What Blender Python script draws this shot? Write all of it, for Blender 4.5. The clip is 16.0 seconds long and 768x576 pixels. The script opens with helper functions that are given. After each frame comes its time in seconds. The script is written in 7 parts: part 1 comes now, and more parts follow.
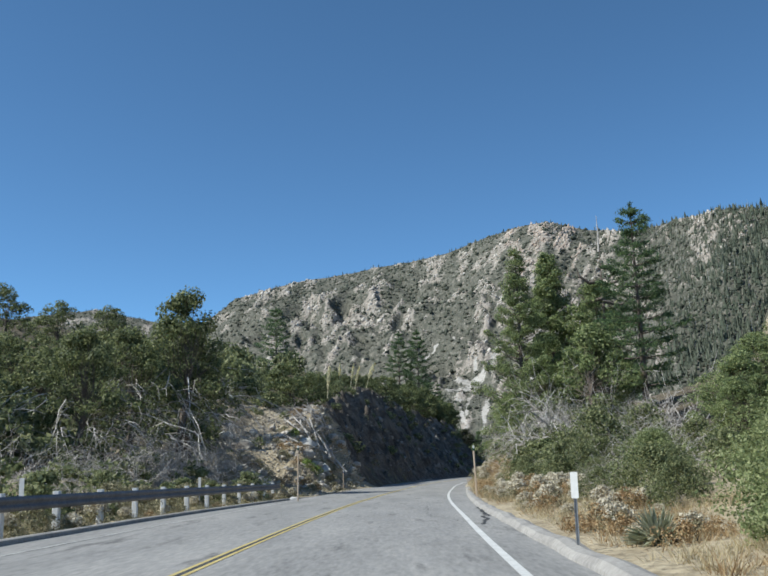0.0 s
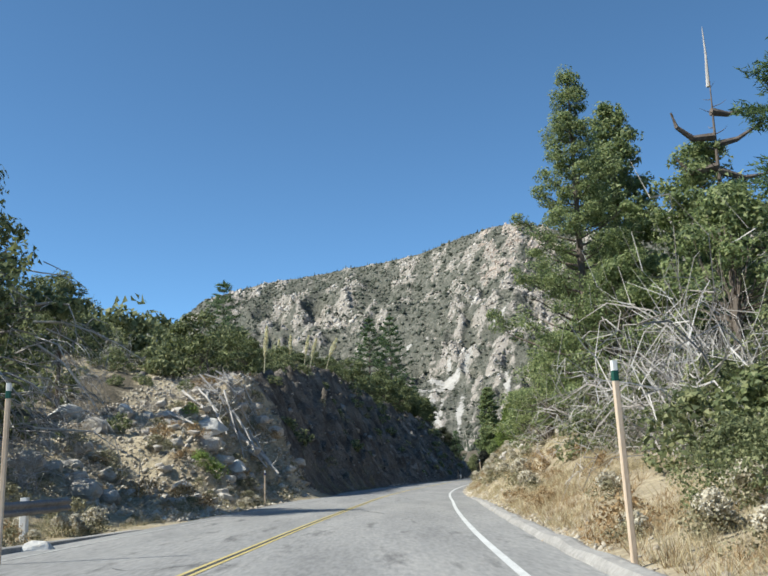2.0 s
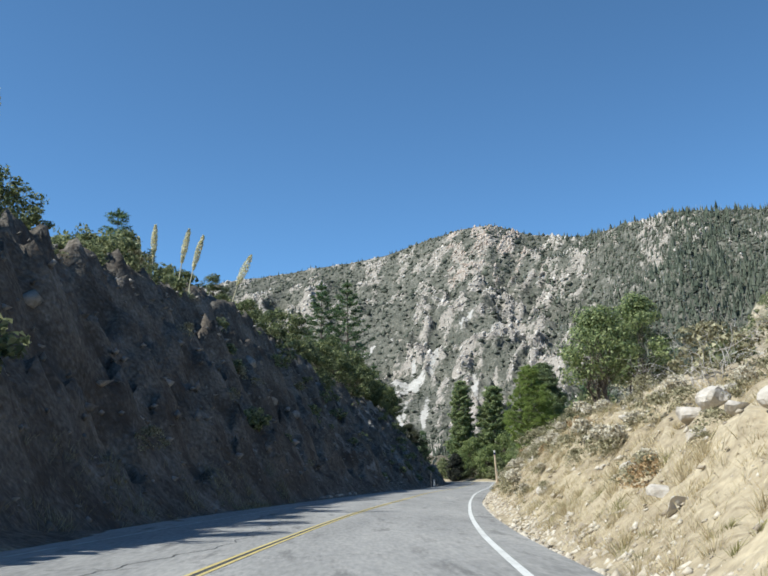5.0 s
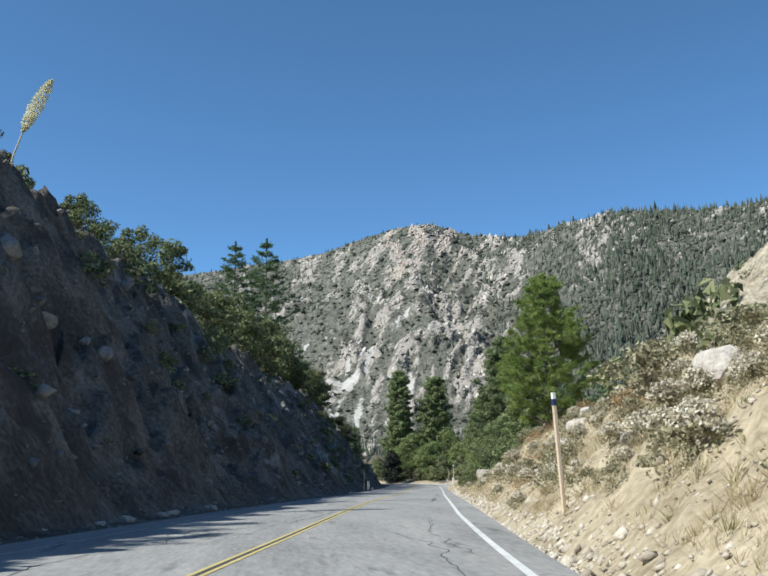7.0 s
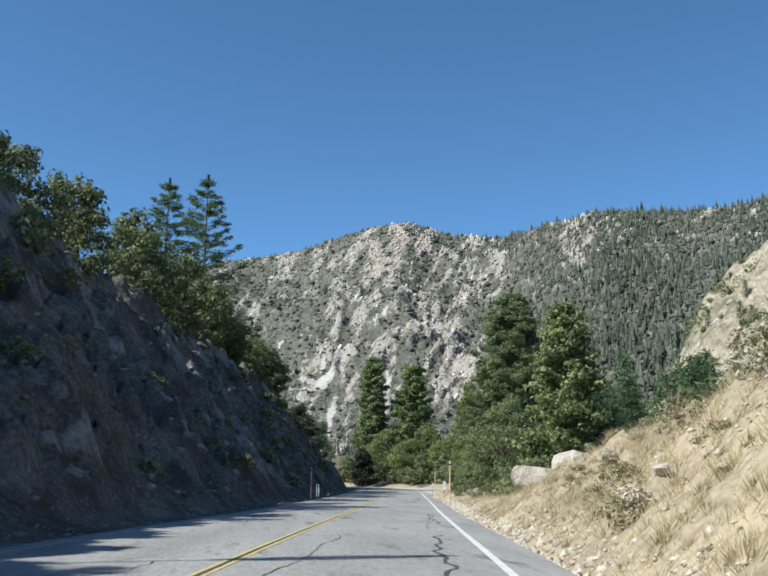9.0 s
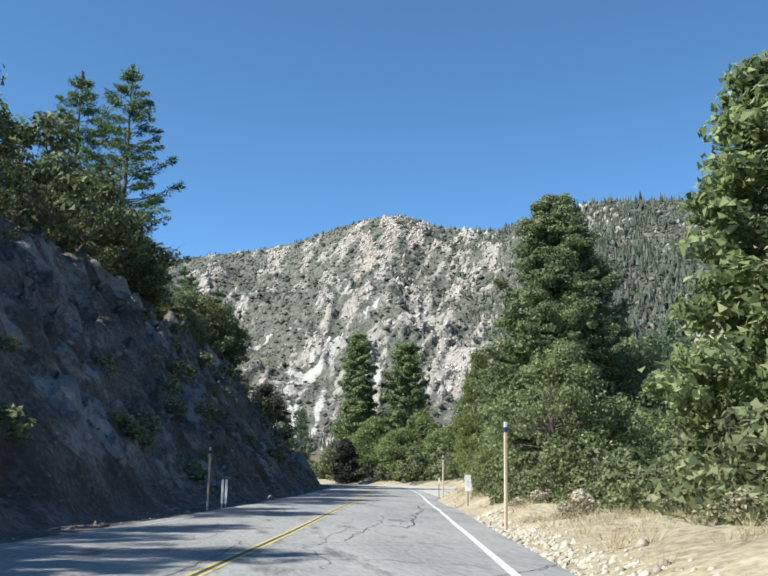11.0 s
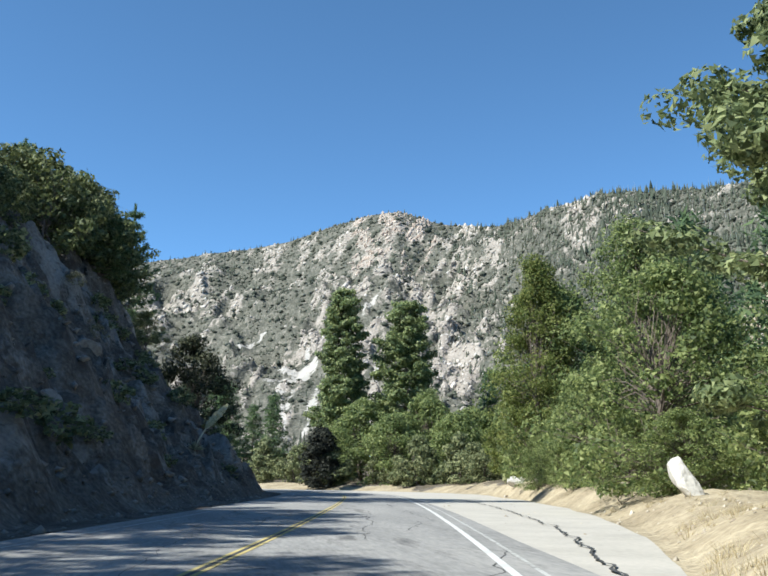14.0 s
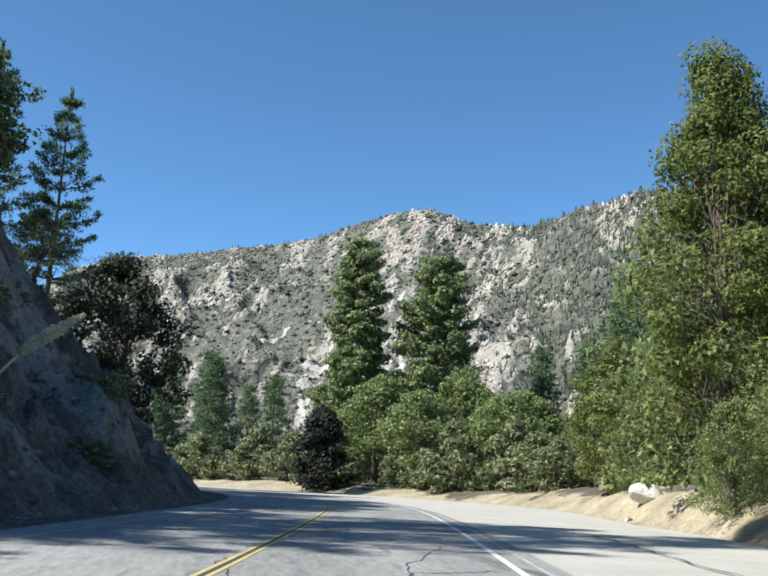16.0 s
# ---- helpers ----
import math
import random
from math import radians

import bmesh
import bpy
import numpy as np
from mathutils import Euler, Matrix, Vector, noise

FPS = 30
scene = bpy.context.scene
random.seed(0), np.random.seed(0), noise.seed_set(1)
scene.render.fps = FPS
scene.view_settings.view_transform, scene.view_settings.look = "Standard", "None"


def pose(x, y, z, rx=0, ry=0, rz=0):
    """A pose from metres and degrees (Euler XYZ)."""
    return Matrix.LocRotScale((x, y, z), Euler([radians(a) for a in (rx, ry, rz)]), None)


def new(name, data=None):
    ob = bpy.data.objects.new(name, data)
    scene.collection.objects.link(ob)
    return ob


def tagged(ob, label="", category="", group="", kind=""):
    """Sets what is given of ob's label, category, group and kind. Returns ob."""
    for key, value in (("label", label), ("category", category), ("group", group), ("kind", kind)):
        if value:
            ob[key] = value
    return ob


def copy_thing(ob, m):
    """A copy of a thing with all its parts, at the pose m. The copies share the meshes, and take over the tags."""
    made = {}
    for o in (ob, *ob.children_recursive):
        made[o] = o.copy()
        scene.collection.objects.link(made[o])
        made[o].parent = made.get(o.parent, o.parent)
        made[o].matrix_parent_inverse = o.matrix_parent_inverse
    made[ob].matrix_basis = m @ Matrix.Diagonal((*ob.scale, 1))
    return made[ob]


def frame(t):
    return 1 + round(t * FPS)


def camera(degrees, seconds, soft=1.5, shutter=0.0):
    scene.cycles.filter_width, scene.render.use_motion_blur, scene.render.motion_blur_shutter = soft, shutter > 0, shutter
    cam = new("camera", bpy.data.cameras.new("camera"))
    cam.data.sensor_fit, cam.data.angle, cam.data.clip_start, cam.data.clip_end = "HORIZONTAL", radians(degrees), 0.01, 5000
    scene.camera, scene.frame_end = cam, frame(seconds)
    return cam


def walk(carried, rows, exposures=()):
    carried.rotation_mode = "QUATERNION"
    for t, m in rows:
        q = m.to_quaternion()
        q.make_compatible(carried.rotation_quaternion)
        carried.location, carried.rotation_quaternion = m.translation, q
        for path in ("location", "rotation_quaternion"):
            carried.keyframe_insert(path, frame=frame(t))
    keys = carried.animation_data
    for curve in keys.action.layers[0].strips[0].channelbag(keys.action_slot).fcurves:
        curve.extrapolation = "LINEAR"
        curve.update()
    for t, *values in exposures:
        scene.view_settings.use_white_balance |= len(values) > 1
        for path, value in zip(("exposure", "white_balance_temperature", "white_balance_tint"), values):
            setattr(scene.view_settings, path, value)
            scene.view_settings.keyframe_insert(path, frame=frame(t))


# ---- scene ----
# camera: seconds, x, y, z, pitch, roll, yaw
cam = camera(45.84, 16.0, soft=1.8)
PATH = [
    (0.0, 0.00, 0.00, 1.08, 11.45, 1.52, 1.08),
    (0.5, 0.03, 7.95, 1.07, 11.40, 1.76, 0.66),
    (1.0, 0.13, 15.96, 1.03, 11.50, 1.46, 0.20),
    (1.5, 0.29, 24.01, 0.99, 11.54, 1.77, -0.19),
    (2.0, 0.50, 32.08, 0.93, 11.61, 1.63, -0.65),
    (2.5, 0.77, 40.15, 0.88, 11.82, 1.47, -1.12),
    (3.0, 1.11, 48.21, 0.83, 11.72, 1.00, -1.78),
    (3.5, 1.54, 56.25, 0.79, 11.87, 1.51, -2.31),
    (4.0, 2.03, 64.29, 0.76, 11.82, 1.36, -3.04),
    (4.5, 2.56, 72.40, 0.74, 11.88, 0.81, -2.94),
    (5.0, 3.10, 80.62, 0.71, 11.92, 0.53, -3.08),
    (5.5, 3.72, 88.96, 0.69, 11.95, 0.44, -3.73),
    (6.0, 4.48, 97.41, 0.66, 11.97, 0.50, -4.90),
    (6.5, 5.46, 105.93, 0.65, 12.00, 0.72, -6.33),
    (7.0, 6.62, 114.47, 0.65, 12.00, 0.45, -7.22),
    (7.5, 7.93, 122.99, 0.67, 11.88, 0.21, -7.83),
    (8.0, 9.31, 131.47, 0.71, 11.99, -0.12, -8.37),
    (8.5, 10.73, 139.88, 0.75, 12.01, -0.12, -8.58),
    (9.0, 12.16, 148.22, 0.77, 12.14, -0.62, -8.81),
    (9.5, 13.62, 156.49, 0.77, 12.06, -0.43, -9.11),
    (10.0, 15.10, 164.71, 0.75, 12.01, -0.39, -9.31),
    (10.5, 16.61, 172.92, 0.72, 11.99, -0.47, -9.40),
    (11.0, 18.11, 181.15, 0.69, 11.98, -0.72, -9.37),
    (11.5, 19.62, 189.41, 0.66, 12.01, -1.07, -9.40),
    (12.0, 21.13, 197.67, 0.65, 11.97, -0.82, -9.49),
    (12.5, 22.64, 205.90, 0.66, 12.01, -0.60, -9.56),
    (13.0, 24.14, 214.04, 0.67, 12.19, -0.20, -9.58),
    (13.5, 25.65, 222.08, 0.70, 12.32, 0.16, -9.54),
    (14.0, 27.14, 230.02, 0.73, 12.21, -0.67, -9.41),
    (14.5, 28.56, 237.91, 0.77, 12.26, -1.24, -9.04),
    (15.0, 29.92, 245.81, 0.80, 12.25, -1.60, -8.69),
    (15.5, 31.21, 253.72, 0.84, 12.26, -1.82, -8.36),
    (16.0, 32.47, 261.68, 0.87, 12.28, -2.61, -8.04),
]
walk(cam, [(t, pose(x, y, z, 90 + p, r, w)) for t, x, y, z, p, r, w in PATH],
     exposures=[(0.0, 0.3, 5850, 4), (1.5, 0.55, 6050, 4), (3.0, 0.6, 6050, 4), (4.0, 0.57, 5900, 4), (7.0, 0.55, 5800, 4), (9.0, 0.56, 5800, 4), (11.4, 0.86, 5850, 4), (12.2, 0.85, 5850, 4), (13.2, 0.82, 5850, 4), (14.5, 0.88, 5850, 4), (16.0, 0.82, 5850, 4)])


# ---- daylight ----
SUN_AZ = math.atan2(-0.96, -0.28)          # towards the sun, clockwise from +y
SUN_EL = radians(44.5)
world = bpy.data.worlds.new("sky")
scene.world = world
world.use_nodes = True
wn = world.node_tree
sky = wn.nodes.new("ShaderNodeTexSky")
sky.sky_type = "NISHITA"
sky.sun_disc = False
sky.sun_elevation = SUN_EL
sky.sun_rotation = SUN_AZ
sky.altitude = 1500
sky.air_density = 0.55
sky.dust_density = 0.0
sky.ozone_density = 2.4
tone = wn.nodes.new("ShaderNodeMix")
tone.data_type, tone.blend_type = "RGBA", "MULTIPLY"
tone.inputs[0].default_value = 1.0
tone.inputs[7].default_value = (0.84, 1.0, 0.96, 1)
wn.links.new(sky.outputs[0], tone.inputs[6])
wn.links.new(tone.outputs[2], wn.nodes["Background"].inputs[0])
wn.nodes["Background"].inputs[1].default_value = 0.15
sun_data = bpy.data.lights.new("sun", "SUN")
sun_data.energy = 5.0
sun_data.angle = radians(0.53)
sun_data.color = (1.0, 0.915, 0.8)
sun = new("sun", sun_data)
to_sun = Vector((math.sin(SUN_AZ) * math.cos(SUN_EL), math.cos(SUN_AZ) * math.cos(SUN_EL), math.sin(SUN_EL)))
sun.matrix_world = Matrix.Translation((0, 0, 80)) @ to_sun.to_track_quat("Z", "Y").to_matrix().to_4x4()

# ---- materials ----


def surface(name, stops, scale, detail_scale=None, rough=0.9, bump=0.3, bump_scale=None, island=0.0, thin=0.0, stretch=None, spec=0.2,
            dirt=None, metal=0.0, mask=None):
    """A procedural material: a colour ramp over two scales of noise, relief, and variation between loose pieces."""
    m = bpy.data.materials.new(name)
    m.use_nodes = True
    t = m.node_tree
    b = t.nodes["Principled BSDF"]
    b.inputs["Roughness"].default_value = rough
    b.inputs["Specular IOR Level"].default_value = spec
    b.inputs["Metallic"].default_value = metal
    co = t.nodes.new("ShaderNodeNewGeometry")
    src = co.outputs["Position"]
    if stretch:
        mp = t.nodes.new("ShaderNodeMapping")
        mp.inputs["Scale"].default_value = stretch
        t.links.new(src, mp.inputs[0])
        src = mp.outputs[0]
    n1 = t.nodes.new("ShaderNodeTexNoise")
    n1.inputs["Scale"].default_value = scale
    n1.inputs["Detail"].default_value = 5
    n1.inputs["Roughness"].default_value = 0.62
    t.links.new(src, n1.inputs["Vector"])
    n2 = t.nodes.new("ShaderNodeTexNoise")
    n2.inputs["Scale"].default_value = detail_scale or scale * 9
    n2.inputs["Detail"].default_value = 6
    t.links.new(src, n2.inputs["Vector"])
    mix = t.nodes.new("ShaderNodeMath")
    mix.operation = "MULTIPLY_ADD"
    mix.inputs[1].default_value = 0.45
    t.links.new(n2.outputs["Fac"], mix.inputs[0])
    half = t.nodes.new("ShaderNodeMath")
    half.operation = "MULTIPLY"
    half.inputs[1].default_value = 0.55
    t.links.new(n1.outputs["Fac"], half.inputs[0])
    t.links.new(half.outputs[0], mix.inputs[2])
    fac = mix.outputs[0]
    if island:
        add = t.nodes.new("ShaderNodeMath")
        add.operation = "MULTIPLY_ADD"
        add.inputs[1].default_value = island
        t.links.new(co.outputs["Random Per Island"], add.inputs[0])
        off = t.nodes.new("ShaderNodeMath")
        off.operation = "SUBTRACT"
        off.inputs[1].default_value = island * 0.5
        t.links.new(fac, off.inputs[0])
        t.links.new(off.outputs[0], add.inputs[2])
        fac = add.outputs[0]
    ramp = t.nodes.new("ShaderNodeValToRGB")
    el = ramp.color_ramp.elements
    while len(el) < len(stops):
        el.new(0.5)
    for e, (p, c) in zip(el, stops):
        e.position = p
        e.color = (*c, 1)
    t.links.new(fac, ramp.inputs[0])
    col = ramp.outputs[0]
    if dirt:
        dscale, dlow, dhigh, dcol = dirt
        n3 = t.nodes.new("ShaderNodeTexNoise")
        n3.inputs["Scale"].default_value = dscale
        n3.inputs["Detail"].default_value = 7
        n3.inputs["Roughness"].default_value = 0.7
        t.links.new(src, n3.inputs["Vector"])
        r3 = t.nodes.new("ShaderNodeMapRange")
        r3.inputs[1].default_value = dlow
        r3.inputs[2].default_value = dhigh
        t.links.new(n3.outputs["Fac"], r3.inputs[0])
        mx = t.nodes.new("ShaderNodeMix")
        mx.data_type = "RGBA"
        mx.inputs[7].default_value = (*dcol, 1)
        t.links.new(r3.outputs[0], mx.inputs[0])
        t.links.new(col, mx.inputs[6])
        col = mx.outputs[2]
    for attr, lo_col, hi_col, nscale in mask or []:
        at = t.nodes.new("ShaderNodeAttribute")
        at.attribute_name = attr
        n5 = t.nodes.new("ShaderNodeTexNoise")
        n5.inputs["Scale"].default_value = nscale
        n5.inputs["Detail"].default_value = 6
        n5.inputs["Roughness"].default_value = 0.65
        t.links.new(co.outputs["Position"], n5.inputs["Vector"])
        sm = t.nodes.new("ShaderNodeMath")
        sm.operation = "MULTIPLY_ADD"
        sm.inputs[1].default_value = 1.8
        t.links.new(n5.outputs["Fac"], sm.inputs[0])
        t.links.new(at.outputs["Fac"], sm.inputs[2])
        r5 = t.nodes.new("ShaderNodeMapRange")
        r5.inputs[1].default_value = 1.34
        r5.inputs[2].default_value = 1.55
        t.links.new(sm.outputs[0], r5.inputs[0])
        r6 = t.nodes.new("ShaderNodeMapRange")
        r6.inputs[1].default_value = 0.3
        r6.inputs[2].default_value = 0.72
        t.links.new(mix.outputs[0], r6.inputs[0])
        c5 = t.nodes.new("ShaderNodeMix")
        c5.data_type = "RGBA"
        c5.inputs[6].default_value = (*lo_col, 1)
        c5.inputs[7].default_value = (*hi_col, 1)
        t.links.new(r6.outputs[0], c5.inputs[0])
        m5 = t.nodes.new("ShaderNodeMix")
        m5.data_type = "RGBA"
        t.links.new(r5.outputs[0], m5.inputs[0])
        t.links.new(col, m5.inputs[6])
        t.links.new(c5.outputs[2], m5.inputs[7])
        col = m5.outputs[2]
    t.links.new(col, b.inputs["Base Color"])
    if bump:
        n4 = t.nodes.new("ShaderNodeTexNoise")
        n4.inputs["Scale"].default_value = bump_scale or scale * 6
        n4.inputs["Detail"].default_value = 8
        t.links.new(src, n4.inputs["Vector"])
        bp = t.nodes.new("ShaderNodeBump")
        bp.inputs["Strength"].default_value = bump
        bp.inputs["Distance"].default_value = 0.6 / (bump_scale or scale * 6)
        t.links.new(n4.outputs["Fac"], bp.inputs["Height"])
        t.links.new(bp.outputs[0], b.inputs["Normal"])
    if thin:
        tr = t.nodes.new("ShaderNodeBsdfTranslucent")
        t.links.new(col, tr.inputs[0])
        ms = t.nodes.new("ShaderNodeMixShader")
        ms.inputs[0].default_value = thin
        t.links.new(b.outputs[0], ms.inputs[1])
        t.links.new(tr.outputs[0], ms.inputs[2])
        t.links.new(ms.outputs[0], t.nodes["Material Output"].inputs[0])
    return m


M_ASPHALT = surface("worn_asphalt", [(0.34, (0.182, 0.179, 0.174)), (0.5, (0.266, 0.261, 0.251)), (0.64, (0.341, 0.33, 0.312))], 0.45, 9, 0.9, 0.4, 55,
                    stretch=(1.7, 0.28, 1), dirt=(0.9, 0.55, 0.68, (0.125, 0.123, 0.12)))
M_PALE = surface("dusty_pavement", [(0.3, (0.34, 0.32, 0.285)), (0.55, (0.44, 0.415, 0.37)), (0.75, (0.52, 0.485, 0.43))], 0.5, 9, 0.95, 0.3, 40)
M_TAR = surface("crack_sealant", [(0.3, (0.045, 0.045, 0.046)), (0.7, (0.09, 0.09, 0.088))], 4, 30, 0.7, 0.2)
M_WHITE_LINE = surface("worn_white_paint", [(0.3, (0.4, 0.4, 0.385)), (0.5, (0.56, 0.56, 0.54)), (0.7, (0.66, 0.66, 0.64))], 1.5, 20, 0.8, 0.15, 50,
                       dirt=(6.0, 0.6, 0.72, (0.25, 0.25, 0.24)))
M_FADED_LINE = surface("faded_white_paint", [(0.3, (0.3, 0.3, 0.29)), (0.5, (0.42, 0.42, 0.4)), (0.7, (0.55, 0.55, 0.53))], 1.5, 20, 0.85, 0.15, 50, dirt=(4.0, 0.5, 0.62, (0.24, 0.235, 0.225)))
M_YELLOW_LINE = surface("worn_yellow_paint", [(0.3, (0.38, 0.3, 0.12)), (0.5, (0.48, 0.39, 0.16)), (0.7, (0.54, 0.46, 0.22))], 1.5, 20, 0.8, 0.15, 50,
                        dirt=(5.0, 0.6, 0.74, (0.2, 0.17, 0.1)))
M_KERB = surface("weathered_kerb", [(0.3, (0.2, 0.19, 0.18)), (0.6, (0.36, 0.345, 0.32)), (0.75, (0.44, 0.42, 0.39))], 1.2, 12, 0.95, 0.5, 25)
M_GROUND = surface("mountain_soil", [(0.32, (0.04, 0.034, 0.028)), (0.45, (0.085, 0.074, 0.061)), (0.56, (0.15, 0.134, 0.113)), (0.7, (0.26, 0.236, 0.205))],
                   0.4, 6.0, 0.95, 1.0, 3.6, dirt=(0.5, 0.5, 0.64, (0.062, 0.051, 0.042)),
                   mask=[("stone", (0.115, 0.105, 0.092), (0.34, 0.318, 0.285), 0.9), ("forest", (0.04, 0.033, 0.022), (0.2, 0.17, 0.122), 0.5), ("tan", (0.17, 0.134, 0.084), (0.53, 0.455, 0.32), 0.6)])
M_GRANITE = surface("pale_granite", [(0.3, (0.224, 0.196, 0.162)), (0.5, (0.392, 0.353, 0.302)), (0.7, (0.538, 0.498, 0.442))], 1.1, 9, 0.92, 0.7, 7, island=0.2)
M_WHITE_ROCK = surface("white_granite", [(0.3, (0.36, 0.345, 0.315)), (0.5, (0.54, 0.52, 0.48)), (0.7, (0.66, 0.64, 0.6))], 1.1, 9, 0.92, 0.6, 7)
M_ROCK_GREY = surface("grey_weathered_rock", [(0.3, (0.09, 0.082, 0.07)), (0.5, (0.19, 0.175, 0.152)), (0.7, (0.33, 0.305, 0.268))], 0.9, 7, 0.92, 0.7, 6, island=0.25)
M_RUBBLE = surface("broken_stone", [(0.3, (0.275, 0.231, 0.176)), (0.5, (0.418, 0.369, 0.292)), (0.7, (0.55, 0.501, 0.418))], 2.0, 12, 0.95, 0.5, 14, island=0.35)
M_MOUNTAIN = surface("mountain_granite_and_scrub", [(0.34, (0.052, 0.053, 0.042)), (0.48, (0.088, 0.087, 0.068)), (0.57, (0.145, 0.138, 0.112)), (0.68, (0.25, 0.228, 0.19))],
                     0.13, 0.6, 0.95, 1.0, 0.22, stretch=(1, 0.3, 0.9),
                     mask=[("rock", (0.16, 0.142, 0.118), (0.42, 0.372, 0.322), 0.12), ("scree", (0.27, 0.252, 0.225), (0.48, 0.452, 0.41), 0.2)])
M_CRAG = surface("far_granite", [(0.25, (0.264, 0.228, 0.189)), (0.5, (0.413, 0.369, 0.317)), (0.75, (0.572, 0.522, 0.462))], 0.3, 1.2, 0.95, 0.8, 1.2, island=0.45)
M_PINK_CRAG = surface("far_rosy_granite", [(0.25, (0.259, 0.203, 0.162)), (0.5, (0.405, 0.329, 0.27)), (0.75, (0.54, 0.464, 0.394))], 0.3, 1.2, 0.95, 0.8, 1.2, island=0.45)
M_TAN_HILL = surface("tan_rocky_soil", [(0.34, (0.12, 0.1, 0.068)), (0.46, (0.24, 0.2, 0.14)), (0.58, (0.38, 0.33, 0.24)), (0.7, (0.5, 0.45, 0.35))], 0.12, 0.7, 0.95, 0.9, 0.7,
                     dirt=(0.05, 0.5, 0.62, (0.13, 0.125, 0.08)))
M_SCRUB = surface("far_scrub", [(0.25, (0.05, 0.055, 0.04)), (0.5, (0.085, 0.09, 0.067)), (0.8, (0.15, 0.15, 0.118))], 0.1, 0.9, 0.95, 0, island=0.7)
# needle colour lightened to grey-green, with the distance haze mixed in
M_FARTREE = surface("far_hazed_conifer", [(0.25, (0.0473, 0.0567, 0.0405)), (0.5, (0.081, 0.0945, 0.0648)), (0.8, (0.142, 0.146, 0.108))], 0.1, 0.9, 0.95, 0, island=0.6)
M_BARK = surface("grey_brown_bark", [(0.3, (0.075, 0.06, 0.048)), (0.5, (0.14, 0.115, 0.095)), (0.7, (0.22, 0.19, 0.16))], 3, 18, 0.95, 0.8, 12, stretch=(1, 1, 0.25))
M_DEADWOOD = surface("bleached_dead_wood", [(0.3, (0.28, 0.255, 0.23)), (0.5, (0.44, 0.41, 0.375)), (0.7, (0.58, 0.55, 0.515))], 3, 20, 0.9, 0.4, 14, island=0.4)
M_FIR = surface("fir_needles", [(0.2, (0.0483, 0.0851, 0.0483)), (0.5, (0.108, 0.166, 0.077)), (0.8, (0.214, 0.289, 0.13))], 0.5, 4, 0.75, 0, island=0.75, thin=0.45)
M_PINE = surface("bright_pine_needles", [(0.2, (0.0986, 0.146, 0.0403)), (0.5, (0.207, 0.286, 0.0717)), (0.8, (0.358, 0.426, 0.134))], 0.6, 4, 0.7, 0, island=0.7, thin=0.45)
M_OAK = surface("oak_leaves", [(0.2, (0.0972, 0.132, 0.0624)), (0.5, (0.211, 0.271, 0.106)), (0.8, (0.408, 0.449, 0.209))], 0.5, 4, 0.6, 0, island=0.75, thin=0.5, spec=0.35)
M_DARK_OAK = surface("dark_oak_leaves", [(0.2, (0.06, 0.081, 0.034)), (0.5, (0.127, 0.159, 0.06)), (0.8, (0.247, 0.267, 0.114))], 0.5, 4, 0.6, 0, island=0.8, thin=0.35, spec=0.35)
M_DUSTY_OAK = surface("dusty_oak_leaves", [(0.2, (0.07, 0.09, 0.042)), (0.5, (0.15, 0.18, 0.074)), (0.8, (0.29, 0.31, 0.142))], 0.5, 4, 0.6, 0, island=0.8, thin=0.45, spec=0.35)
M_CONIFER = surface("conifer_sprays", [(0.2, (0.075, 0.104, 0.052)), (0.5, (0.165, 0.212, 0.09)), (0.8, (0.33, 0.375, 0.175))], 0.5, 4, 0.65, 0, island=0.75, thin=0.4, spec=0.35)
M_LIGHT_OAK = surface("light_green_leaves", [(0.2, (0.084, 0.12, 0.0408)), (0.5, (0.18, 0.234, 0.0792)), (0.8, (0.348, 0.39, 0.15))], 0.5, 4, 0.6, 0, island=0.75, thin=0.5, spec=0.35)
# oak green darkened so the leaf colour itself carries the bank's shade
M_SHADE_OAK = surface("shade_toned_oak_leaves", [(0.2, (0.026, 0.032, 0.018)), (0.5, (0.05, 0.058, 0.03)), (0.8, (0.095, 0.1, 0.055))], 0.5, 4, 0.65, 0, island=0.75, thin=0.15)
M_YELLOWING = surface("yellowing_leaves", [(0.2, (0.0874, 0.12, 0.0322)), (0.5, (0.167, 0.207, 0.0575)), (0.8, (0.293, 0.306, 0.101))], 0.5, 4, 0.65, 0, island=0.75, thin=0.5)
M_SHRUB = surface("chaparral_leaves", [(0.2, (0.0847, 0.106, 0.055)), (0.5, (0.182, 0.213, 0.099)), (0.8, (0.341, 0.354, 0.184))], 0.6, 5, 0.7, 0, island=0.75, thin=0.45)
M_WILLOW = surface("willow_leaves", [(0.2, (0.1, 0.13, 0.05)), (0.5, (0.2, 0.245, 0.1)), (0.8, (0.35, 0.385, 0.19))], 0.6, 5, 0.65, 0, island=0.7, thin=0.4, spec=0.3)
M_SAGE = surface("grey_green_leaves", [(0.2, (0.13, 0.122, 0.068)), (0.5, (0.26, 0.242, 0.145)), (0.8, (0.42, 0.39, 0.255))], 0.6, 5, 0.8, 0, island=0.7, thin=0.2)
M_DRY = surface("dry_straw_grass", [(0.2, (0.33, 0.26, 0.14)), (0.5, (0.5, 0.42, 0.26)), (0.8, (0.62, 0.55, 0.38))], 0.8, 6, 0.85, 0, island=0.7, thin=0.3)
